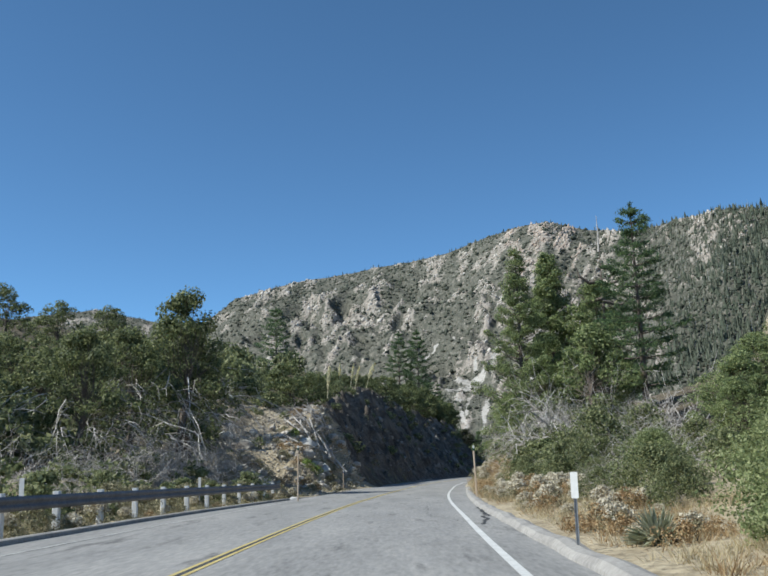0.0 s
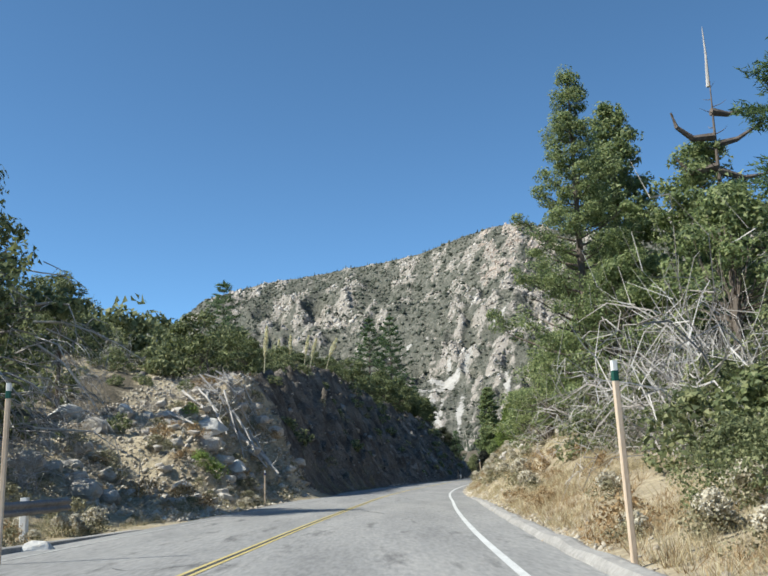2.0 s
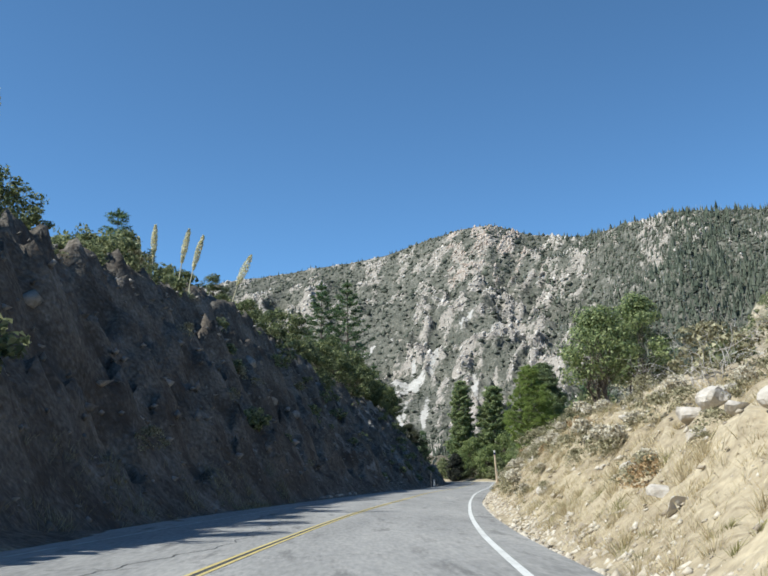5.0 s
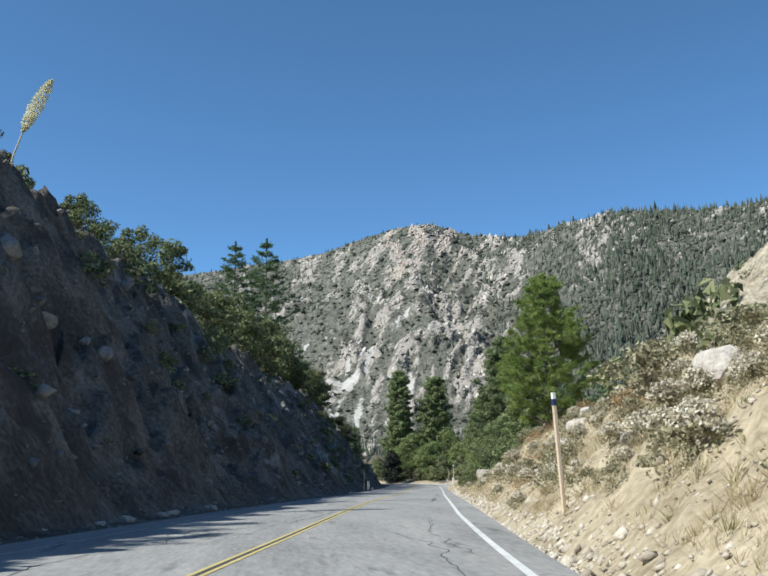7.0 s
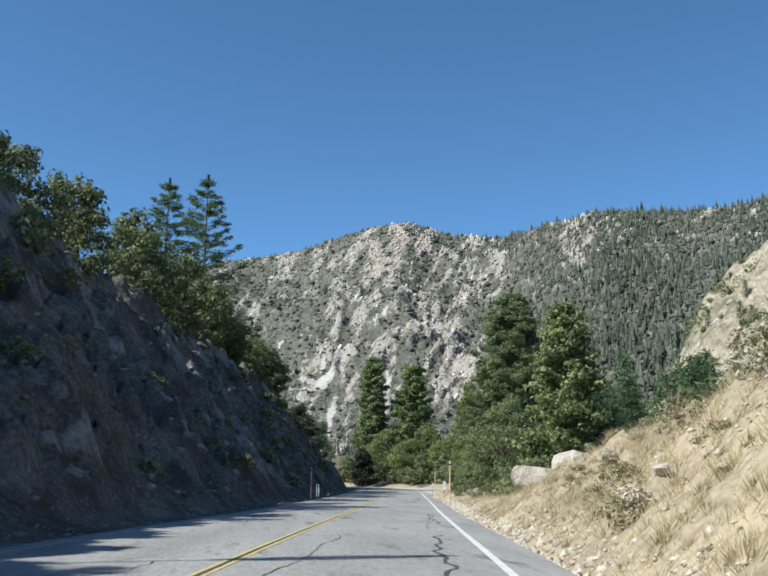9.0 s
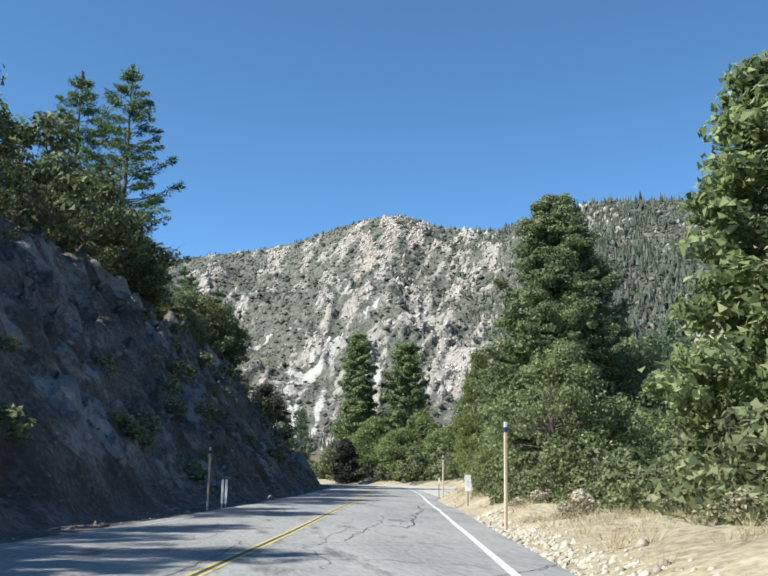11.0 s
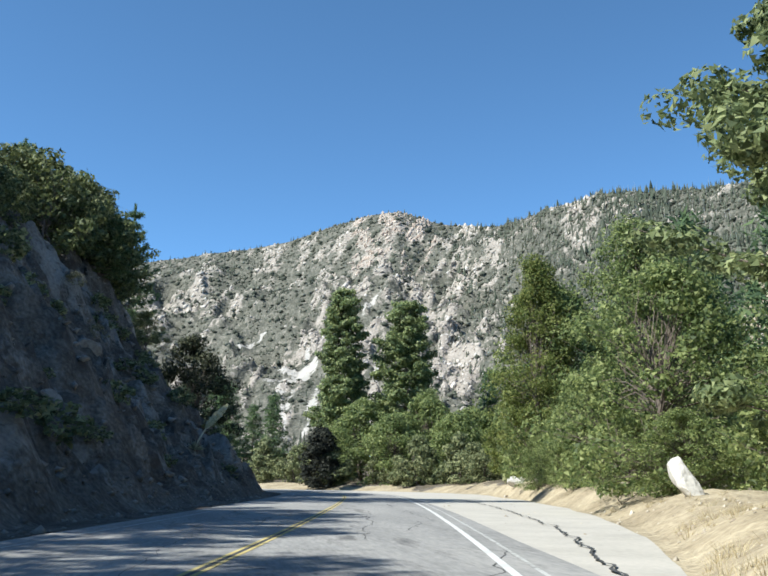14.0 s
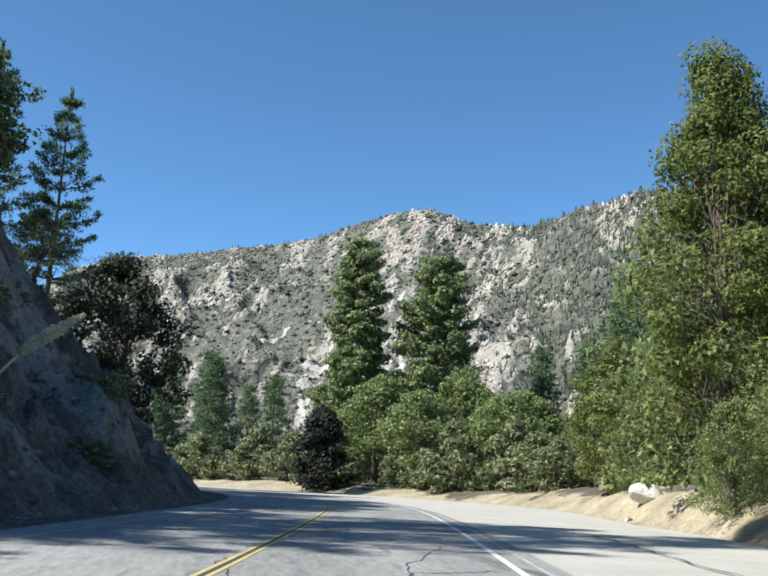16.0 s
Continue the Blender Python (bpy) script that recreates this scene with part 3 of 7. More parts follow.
ribbon("road", -110, 470, SHOULDER_LEFT, 1.7, 0.0, M_ASPHALT, "worn grey two-lane asphalt mountain road", "road", depth=1)
SEAM = np.array([(-120, 1.9), (236, 2.5), (250, 2.3), (300, 2.5), (340, 2.6), (520, 2.6)])
ASPHALT_EDGE = np.array([(s_, min(float(np.interp(s_, SHOULDER[:, 0], SHOULDER[:, 1])), 9 if s_ < 234 else float(np.interp(s_, SEAM[:, 0], SEAM[:, 1])))) for s_ in range(-120, 470, 2)])
ribbon("pavement_shoulder", -110, 420, 1.7, ASPHALT_EDGE, -0.012, M_ASPHALT, "cracked asphalt shoulder beside the edge line", "shoulder")
ragged = np.array([(s_, float(np.interp(s_, SHOULDER[:, 0], SHOULDER[:, 1])) - 0.2 + 0.35 * float(fbm(np.array([s_ * 0.12]), np.array([3.3]), 5, 2)[0])) for s_ in np.arange(234, 421, 1.0)])
ribbon("pavement_turnout", 236, 420, ASPHALT_EDGE, ragged, -0.03, M_PALE, "pale dusty turnout beside the road", "turnout")
ribbon("trim_edge_line_right", -110, 330, shifted(RIGHT_LINE, -0.06), shifted(RIGHT_LINE, 0.06), 0.006, M_WHITE_LINE, "worn white edge line on the road")
ribbon("trim_edge_line_left", -110, 440, shifted(LEFT_LINE, -0.04), shifted(LEFT_LINE, 0.04), 0.006, M_FADED_LINE, "worn white edge line along the far lane")
ribbon("trim_centre_gap", -110, 440, shifted(YELLOW, -0.038), shifted(YELLOW, 0.038), 0.005, M_TAR, "dark strip between the yellow lines")
ribbon("trim_centre_line_a", -110, 440, shifted(YELLOW, -0.11), shifted(YELLOW, -0.042), 0.006, M_YELLOW_LINE, "double yellow centre line, faded")
ribbon("trim_centre_line_b", -110, 440, shifted(YELLOW, 0.042), shifted(YELLOW, 0.11), 0.006, M_YELLOW_LINE, "double yellow centre line, faded")
ribbon("trim_old_line", 236, 300, shifted(RIGHT_LINE, 0.35), shifted(RIGHT_LINE, 0.42), -0.004, M_FADED_LINE, "ghost of an older white edge line")
ks = np.arange(-60, 82.1, 0.5)
kv, kf = [], []
profile = [(0.0, -0.03), (0.02, 0.03), (0.09, 0.1), (0.24, 0.115), (0.36, 0.08), (0.42, -0.05)]
for s_ in ks:
    e_ = float(np.interp(s_, SHOULDER[:, 0], SHOULDER[:, 1])) - 0.02
    wear = 0.02 * math.sin(s_ * 1.7) * math.sin(s_ * 0.37)
    low = min(1.0, (82.5 - s_) / 14)
    for du, dz in profile:
        dz = dz * low if dz > 0 else dz
        x_, y_ = road_at(s_, e_ + du + wear)
        kv.append((float(x_), float(y_), float(road_z(s_)) + dz + (wear if dz > 0.05 else 0)))
np_ = len(profile)
for i in range(len(ks) - 1):
    for k in range(np_ - 1):
        kf.append((i * np_ + k, i * np_ + k + 1, (i + 1) * np_ + k + 1, (i + 1) * np_ + k))
dv = []
ks_left = np.arange(-60, 56.1, 0.5)
for s_ in ks_left:
    e_ = float(np.interp(s_, SHOULDER_LEFT[:, 0], SHOULDER_LEFT[:, 1])) + 0.06
    low = min(1.0, (56.5 - s_) / 8)
    wear = 0.02 * math.sin(s_ * 1.3) * math.sin(s_ * 0.43)
    for du, dz in [(0.0, -0.03), (0.01, 0.085), (0.06, 0.105), (0.2, 0.1), (0.32, 0.08), (0.42, -0.05)]:
        x_, y_ = road_at(s_, e_ - du + wear)
        dv.append((float(x_), float(y_), float(road_z(s_)) + (dz * low if dz > 0 else dz)))
df = [(i * np_ + k + 1, i * np_ + k, (i + 1) * np_ + k, (i + 1) * np_ + k + 1) for i in range(len(ks_left) - 1) for k in range(np_ - 1)]
tagged(new("kerb_left", mesh_from("kerb_left", dv, df, M_KERB)), "low dusty asphalt dike below the guard rail", "kerb", kind="structure")
tagged(new("kerb", mesh_from("kerb", kv, kf, M_KERB)), "low rounded asphalt kerb along the verge", "kerb", kind="structure")

# ---- mountain ----
OX, OY = 20.0, 130.0
# bearing from the middle of the place, distance and height of the skyline
RIDGE = np.array([(-60, 3400, 420), (-35, 3450, 520), (-25.2, 3490, 586), (-19.6, 3484, 645), (-16.6, 3381, 584), (-13.2, 3150, 540), (-11.2, 2676, 539), (-7.3, 2623, 578), (-4.0, 2522, 580),
                  (-1.2, 2381, 572), (3.2, 2168, 554), (5.7, 2017, 549), (8.2, 1867, 534), (9.8, 1817, 526), (12.0, 1850, 513), (13.4, 1820, 497), (16.3, 1615, 442),
                  (18.7, 1330, 378), (21.5, 1150, 341), (24.0, 1093, 322), (26.9, 1013, 293), (29.6, 912, 265), (33, 850, 256), (45, 800, 250), (62, 780, 220)])
R0 = 430.0


def skyline(az):
    return np.interp(az, RIDGE[:, 0], RIDGE[:, 1]), np.interp(az, RIDGE[:, 0], RIDGE[:, 2])


def slope_z(az, r):
    """The mountain's plain slope, without relief."""
    dd, hh = skyline(az)
    q = np.clip((r - R0) / (dd - R0), 0, 1.6)
    return q, np.where(q < 1, 13 + (hh - 13) * np.clip(q, 0, 1) ** 1.62, hh - (q - 1) * hh * 0.9)


def rocky(az, r):
    """Where bare granite breaks through the scrub: broken ribs that climb to the right over the face."""
    q, base = slope_z(az, r)
    e = np.degrees(base / r)
    c, s = math.cos(radians(38)), math.sin(radians(38))
    along_rib, across = az * c + e * s, e * c - az * s
    n = 0.8 * fbm(along_rib / 0.9, across / 0.4, 61, 4, 0.62) + 0.38 * fbm(az / 2.6, e / 2.2, 67, 3)
    n = n + 0.17 * np.exp(-((az - 9.5) / 4.5) ** 2 - ((e - 9.5) / 5.0) ** 2) + 0.35 * np.exp(-((az - 9.6) / 2.0) ** 2 - ((q - 1) / 0.14) ** 2)
    n = n + 0.35 * np.exp(-((az - 17.5) / 3.5) ** 2 - ((q - 0.95) / 0.16) ** 2)
    n = n - 0.75 * step01(15, 21, az) * step01(0.95, 0.75, q) - 0.3 * step01(0.2, 0.05, q)
    n = n - 0.45 * np.exp(-((az + 0.5) / 3.0) ** 2 - ((e - 7.2) / 1.4) ** 2)
    return n, q


def mountain_z(az, r):
    """Height of the mountain at a bearing in degrees and a distance."""
    n, q = rocky(az, r)
    base = slope_z(az, r)[1]
    x, y = OX + r * np.sin(np.radians(az)), OY + r * np.cos(np.radians(az))
    amp = np.clip(q * 4, 0, 1) * np.where(q < 1, np.clip((1.0 - q) * 5, 0.1, 1), 0.1)
    calm = 1 - 0.85 * np.exp(-((az - 4.0) / 3.0) ** 2 - ((r - 820) / 170) ** 2)
    ridge = 1 - np.abs(fbm(x / 150 + y / 900, y / 420, 31, 4, 0.55))
    small = fbm(x / 34, y / 34, 41, 4, 0.55)
    return base + amp * calm * ((ridge - 0.62) * 60 + small * 6.0 + np.clip(n, -0.4, 0.9) * 9.0) - 2.0 * (q < 0.02)


def soft(v):
    """1 inside, falling to 0 at the border where v is 1."""
    return np.clip(1.15 - v, 0, 1)


def stroke(az, r, line, wide):
    """How near a place lies to a line of (bearing, distance) pairs; distances count a fortieth of a degree a metre."""
    best = np.full(np.shape(az), 9e9)
    for (a0, r0), (a1, r1) in zip(line[:-1], line[1:]):
        va, vr = a1 - a0, (r1 - r0) / 40
        pa, pr = az - a0, (r - r0) / 40
        t = np.clip((pa * va + pr * vr) / (va * va + vr * vr + 1e-9), 0, 1)
        best = np.minimum(best, np.hypot(pa - t * va, pr - t * vr))
    return best / wide


SLIDES = [([(2.41, 950), (3.54, 945), (4.67, 956)], 0.55),
          ([(3.11, 990), (4.67, 963), (5.7, 1029)], 0.4),
          ([(2.76, 910), (3.13, 768), (3.52, 605)], 0.3),
          ([(3.69, 875), (3.27, 750)], 0.25),
          ([(5.09, 874), (4.64, 715), (4.12, 623)], 0.3),
          ([(-0.08, 1269), (0.9, 1315), (1.98, 1347)], 0.2),
          ([(2.9, 1379), (3.83, 1349)], 0.2),
          ([(4.43, 1196), (4.67, 1118)], 0.22),
          ([(8.15, 819), (8.16, 761)], 0.25),
          ([(-0.59, 1121), (0.16, 1008)], 0.2),
          ([(5.82, 1035), (6.75, 1094)], 0.3),
          ([(7.73, 1245), (8.62, 1277)], 0.3),
          ([(8.01, 1174), (7.42, 1112)], 0.22),
          ([(9.37, 1311), (10.29, 1374)], 0.3),
          ([(9.48, 1155), (10.38, 1203), (11.15, 1259)], 0.35),
          ([(6.11, 1515), (7.0, 1493)], 0.25)]


def scree_here(az, r, x, y):
    """How much of the ground is white slide: a bowl with an arm, chutes below it, and pale ribs above."""
    w = fbm(x / 9, y / 50, 51, 4, 0.65)
    total = np.zeros(np.shape(az))
    for line, wide in SLIDES:
        total = np.maximum(total, 0.8 * soft(stroke(az, r, line, wide) - 0.55 * w))
    return total


maz = np.concatenate([np.linspace(-60, -27, 40), np.linspace(-26.8, 36, 400), np.linspace(36.5, 62, 30)])
mq = np.concatenate([np.linspace(0, 0.5, 120), np.linspace(0.504, 1.0, 110), np.linspace(1.02, 1.5, 8)])
MD = np.interp(maz, RIDGE[:, 0], RIDGE[:, 1])
MR = R0 + mq[:, None] * (MD[None, :] - R0)
MA = np.repeat(maz[None, :], len(mq), 0)
MX, MY = OX + MR * np.sin(np.radians(MA)), OY + MR * np.cos(np.radians(MA))
MZ = mountain_z(MA, MR)
nr, nc = MX.shape
ii = np.arange(nr * nc).reshape(nr, nc)
mf = np.stack([ii[:-1, :-1], ii[:-1, 1:], ii[1:, 1:], ii[1:, :-1]], -1).reshape(-1, 4)
mountain = new("mountain_backdrop", mesh_from("mountain", np.stack([MX.ravel(), MY.ravel(), MZ.ravel()], 1), mf.tolist(), M_MOUNTAIN, True))
for nm, val in (("scree", scree_here(MA.ravel(), MR.ravel(), MX.ravel(), MY.ravel())), ("rock", np.clip(0.34 + 0.62 * rocky(MA.ravel(), MR.ravel())[0], 0, 0.95))):
    mountain.data.attributes.new(nm, "FLOAT", "POINT").data.foreach_set("value", val.astype(np.float32))
tagged(mountain, "steep granite mountain with scrub and a white rock slide", "mountain", kind="structure")

ICO_V, ICO_F = [], []
_bm = bmesh.new()
bmesh.ops.create_icosphere(_bm, subdivisions=1, radius=1.0)
ICO_V = np.array([v.co[:] for v in _bm.verts])
ICO_F = np.array([[v.index for v in f.verts] for f in _bm.faces])
_bm.free()
_bm = bmesh.new()
bmesh.ops.create_icosphere(_bm, subdivisions=3, radius=1.0)
ICO3_V = np.array([v.co[:] for v in _bm.verts])
ICO3_F = [tuple(v.index for v in f.verts) for f in _bm.faces]
_bm.free()


OCT_V = np.array([(1, 0, 0), (0, 1, 0), (-1, 0, 0), (0, -1, 0), (0.15, 0.1, 1), (0, 0, -1)], float)
OCT_F = np.array([(0, 1, 4), (1, 2, 4), (2, 3, 4), (3, 0, 4), (1, 0, 5), (2, 1, 5), (3, 2, 5), (0, 3, 5)])


def blobs(name, centres, radii, mat, rng, squash=(1, 1, 1), rough=0.35, lean=0.0, coarse=False):
    """Many small uneven lumps in one mesh."""
    n = len(centres)
    base, fcs = (OCT_V, OCT_F) if coarse else (ICO_V, ICO_F)
    k = len(base)
    shape = base[None] * (1 + rough * rng.uniform(-1, 1, (n, k, 1)))
    shape = shape * np.asarray(squash)[None, None] * rng.uniform(0.7, 1.35, (n, 1, 3))
    a = rng.uniform(0, 6.283, n)
    c, s = np.cos(a)[:, None], np.sin(a)[:, None]
    x, y = shape[..., 0] * c - shape[..., 1] * s, shape[..., 0] * s + shape[..., 1] * c
    shape = np.stack([x, y, shape[..., 2] + lean * x], -1)
    v = (centres[:, None] + shape * np.asarray(radii)[:, None, None]).reshape(-1, 3)
    f = (np.arange(n)[:, None, None] * k + fcs[None]).reshape(-1, 3)
    me = bpy.data.meshes.new(name)
    me.vertices.add(len(v))
    me.vertices.foreach_set("co", v.astype(np.float32).ravel())
    me.loops.add(f.size)
    me.loops.foreach_set("vertex_index", f.astype(np.int32).ravel())
    me.polygons.add(len(f))
    me.polygons.foreach_set("loop_start", np.arange(0, f.size, 3, dtype=np.int32))
    me.polygons.foreach_set("loop_total", np.full(len(f), 3, dtype=np.int32))
    me.materials.append(mat)
    me.update(calc_edges=True)
    return me


def on_mountain(rng, n, q0, q1, a0=-26, a1=36, power=0.8):
    az = rng.uniform(a0, a1, n)
    q = q0 + (q1 - q0) * rng.uniform(0, 1, n) ** power
    dd = np.interp(az, RIDGE[:, 0], RIDGE[:, 1])
    r = R0 + q * (dd - R0)
    x, y = OX + r * np.sin(np.radians(az)), OY + r * np.cos(np.radians(az))
    return az, r, x, y, mountain_z(az, r), q


rng = np.random.default_rng(11)


def lumps_on(name, label, mat, ok, x, y, z, r, most, low, mid, high, coarse, lift=-0.3, squash=(1.0, 0.8, 1.0), lean=0.3, category="rock"):
    c = np.stack([x, y, z + lift], 1)[ok][:most]
    rad = np.clip(rng.lognormal(math.log(mid), 0.5, len(c)), low, high) * np.clip(r[ok][:most] / 1300, 0.55, 1.5)
    return tagged(new(name, blobs(name, c, rad, mat, rng, squash, 0.5, lean, coarse)), label, category, kind="stuff")


az, r, x, y, z, q = on_mountain(rng, 120000, 0.05, 1.0)
bare_n, _ = rocky(az, r)
rosy = (np.abs(az - 9.6) < 2.6) & (q > 0.8)
keep = bare_n + rng.normal(0, 0.1, len(x)) > 0.42
lumps_on("mountain_crags", "pale granite outcrops scattered over the mountain", M_CRAG, keep & ~rosy, x, y, z, r, 15000, 0.6, 1.35, 3.6, True)
lumps_on("mountain_peak_crags", "rosy granite crags round the summit", M_PINK_CRAG, keep & rosy, x, y, z, r, 1900, 0.7, 1.6, 4.0, True)
keep = (bare_n + rng.normal(0, 0.06, len(x)) > 0.78) & ~rosy
lumps_on("mountain_bluffs", "large pale granite bluffs on the mountain", M_CRAG, keep, x, y, z, r, 1100, 1.4, 2.3, 4.6, False, squash=(1.1, 0.8, 0.9))
az, r, x, y, z, q = on_mountain(rng, 70000, 0.0, 1.0, power=0.75)
keep = (rocky(az, r)[0] + rng.normal(0, 0.3, len(x)) < 0.4) & (scree_here(az, r, x, y) < 0.4)
lumps_on("mountain_scrub", "dark olive scrub between the rocks of the mountain", M_SCRUB, keep, x, y, z, r, 24000, 0.9, 2.0, 5.0, True, 0.5, (1, 1, 0.8), 0.0, "scrub")


def cones(name, centres, heights, mat, rng, width=0.17):
    """Small ragged far conifers in one mesh: three rough skirts each."""
    n, sides = len(centres), 5
    tiers = [(0.06, 1.0, 0.62), (0.4, 0.7, 1.0)]
    vs = []
    ang = np.linspace(0, 6.283, sides, endpoint=False)
    tri = []
    for lo, wide, hi in tiers:
        wob = rng.uniform(0.55, 1.3, (n, sides))
        ring = np.stack([np.cos(ang)[None] * wob * wide * width, np.sin(ang)[None] * wob * wide * width, np.full((n, sides), lo) + rng.uniform(-0.04, 0.04, (n, sides))], -1)
        tip = np.stack([rng.normal(0, 0.01, n), rng.normal(0, 0.01, n), np.full(n, hi)], -1)
        a, b = ring, np.roll(ring, -1, 1)
        tri.append(np.stack([a, b, np.repeat(tip[:, None], sides, 1)], 2))
    tri = np.concatenate(tri, 1) * np.asarray(heights)[:, None, None, None] + np.asarray(centres)[:, None, None]
    return quads_mesh(name, tri.reshape(-1, 3, 3), mat)


az, r, x, y, z, q = on_mountain(rng, 44000, 0.02, 1.01, power=0.9)
dens = 0.12 + 0.8 * step01(12, 20, az) * (1 - 0.3 * q) + 0.2 * step01(0.95, 1.0, q) + 0.45 * step01(0.22, 0.02, q) + 0.25 * fbm(x / 120, y / 120, 71, 3)
keep = (rng.uniform(0, 1, len(x)) < dens) & (scree_here(az, r, x, y) < 0.45)
c = np.stack([x, y, z - 0.5], 1)[keep][:15000]
hts = rng.uniform(4, 9, len(c)) * (1 + 0.5 * step01(12, 18, np.degrees(np.arctan2(c[:, 0] - OX, c[:, 1] - OY)))) * np.clip(np.hypot(c[:, 0] - OX, c[:, 1] - OY) / 1500, 0.75, 1.5)
tagged(new("mountain_conifers", cones("mountain_conifers", c, hts, M_FARTREE, rng)), "scattered dark conifers on the far mountain slopes", "trees", kind="stuff")
az, r, x, y, z, q = on_mountain(rng, 30000, 0.02, 1.0, 13, 35, 0.9)
wood = fbm(x / 90, y / 90, 81, 3) + 0.9 * step01(16, 22, az) * (1 - 0.75 * step01(0.8, 1.0, q)) + rng.normal(0, 0.25, len(x))
c = np.stack([x, y, z - 0.5], 1)[wood > 0.7][:2000]
tagged(new("mountain_forest", cones("mountain_forest", c, rng.uniform(5, 17, len(c)), M_FARTREE, rng, 0.17)), "dark conifer forest on the mountain flank", "trees", kind="stuff")
c = np.stack([x, y, z + 0.4], 1)[(wood > 0.3) & (wood < 0.75)][:5000]
tagged(new("mountain_brush", blobs("mountain_brush", c, np.clip(rng.lognormal(0.8, 0.4, len(c)), 0.9, 5), M_SCRUB, rng, (1, 1, 0.75), 0.4, 0.0, True)), "dark brush under the flank forest", "scrub", kind="stuff")
n = 850
az, r, x, y, z, q = on_mountain(rng, n, 0.3, 1.0, 10, 35, 0.7)
dead = np.stack([x, y, z], 1)
hs, ws = rng.uniform(8, 17, n), rng.uniform(0.16, 0.34, n)
lean = rng.normal(0, 0.5, (n, 2))
top = dead + np.stack([lean[:, 0], lean[:, 1], hs], 1)
side = np.stack([ws, 0 * ws, 0 * ws], 1)
back = np.stack([0 * ws, ws, 0 * ws], 1)
faces = np.concatenate([np.stack([dead - side, dead + side, top], 1), np.stack([dead + side, dead + back, top], 1), np.stack([dead + back, dead - side, top], 1)])
tagged(new("mountain_snags", quads_mesh("mountain_snags", faces, M_DEADWOOD)), "bleached dead trunks standing on the far ridge", "trees", kind="stuff")

# ---- tan hill to the right, before the mountain's flank ----
HILL = np.array([(17, 4), (21, 12), (23.5, 34), (26.6, 82), (29.0, 98), (31.7, 112), (36, 140), (44, 160), (62, 170)])
HILL_FOOT, HILL_TOP = 225.0, 440.0


def hill_z(az, r):
    x, y = OX + r * np.sin(np.radians(az)), OY + r * np.cos(np.radians(az))
    q = np.clip((r - HILL_FOOT) / (HILL_TOP - HILL_FOOT), 0, 2)
    top = np.interp(az, HILL[:, 0], HILL[:, 1])
    body = np.where(q < 1, top * q ** 1.15, top - (q - 1) * 60)
    rough = 8.0 * fbm(x / 34, y / 34, 93, 4, 0.6) + 3.5 * np.abs(fbm(x / 10, y / 10, 95, 3))
    return 6 + body + rough * np.clip(q * 3, 0, 1) * np.clip(top / 60, 0, 1)


haz, hr = np.linspace(17, 62, 150), np.linspace(HILL_FOOT, 560, 110)
HR, HA = np.repeat(hr[:, None], len(haz), 1), np.repeat(haz[None, :], len(hr), 0)
nr, nc = HR.shape
ii = np.arange(nr * nc).reshape(nr, nc)
hf = np.stack([ii[:-1, :-1], ii[:-1, 1:], ii[1:, 1:], ii[1:, :-1]], -1).reshape(-1, 4)
hv = np.stack([(OX + HR * np.sin(np.radians(HA))).ravel(), (OY + HR * np.cos(np.radians(HA))).ravel(), hill_z(HA, HR).ravel()], 1)
tagged(new("hill_backdrop", mesh_from("hill", hv, hf.tolist(), M_TAN_HILL, True)), "tan rocky hill dotted with round shrubs", "hill", kind="structure")


def on_hill(n, a0, a1, r0=240, r1=470):
    az, r = rng.uniform(a0, a1, n), rng.uniform(r0, r1, n)
    return az, r, OX + r * np.sin(np.radians(az)), OY + r * np.cos(np.radians(az)), hill_z(az, r)


az, r, x, y, z = on_hill(2600, 21, 50)
ok = fbm(x / 26, y / 26, 97, 3) + rng.normal(0, 0.25, len(x)) > 0.15
tagged(new("hill_rocks", blobs("hill_rocks", np.stack([x, y, z], 1)[ok], np.clip(rng.lognormal(0.1, 0.55, int(ok.sum())), 0.5, 4.0), M_GRANITE, rng, (1, 0.9, 0.85), 0.5, 0.3, True)), "pale tan outcrops on the hill", "rock", kind="stuff")
az, r, x, y, z = on_hill(2600, 18, 50)
ok = fbm(x / 30 + 9, y / 30, 99, 3) + rng.normal(0, 0.3, len(x)) > -0.25 + 0.35 * step01(23, 27, az)
c = np.stack([x, y, z + 0.6], 1)[ok]
size = np.clip(rng.lognormal(0.7, 0.4, len(c)), 0.8, 4.2)
d = unit(rng.normal(size=(len(c), 46, 3)))
p = (c[:, None] + d * (size[:, None] * rng.uniform(0.55, 1.0, (len(c), 46)))[..., None] * [1, 1, 0.85]).reshape(-1, 3)
tagged(new("hill_shrubs", quads_mesh("hill_shrubs", leaves(rng, p, 1.15, 0.7, d.reshape(-1, 3), 0.8), M_SHRUB)), "round olive shrubs dotted over the tan hill", "scrub", kind="stuff")

# ---- plants ----


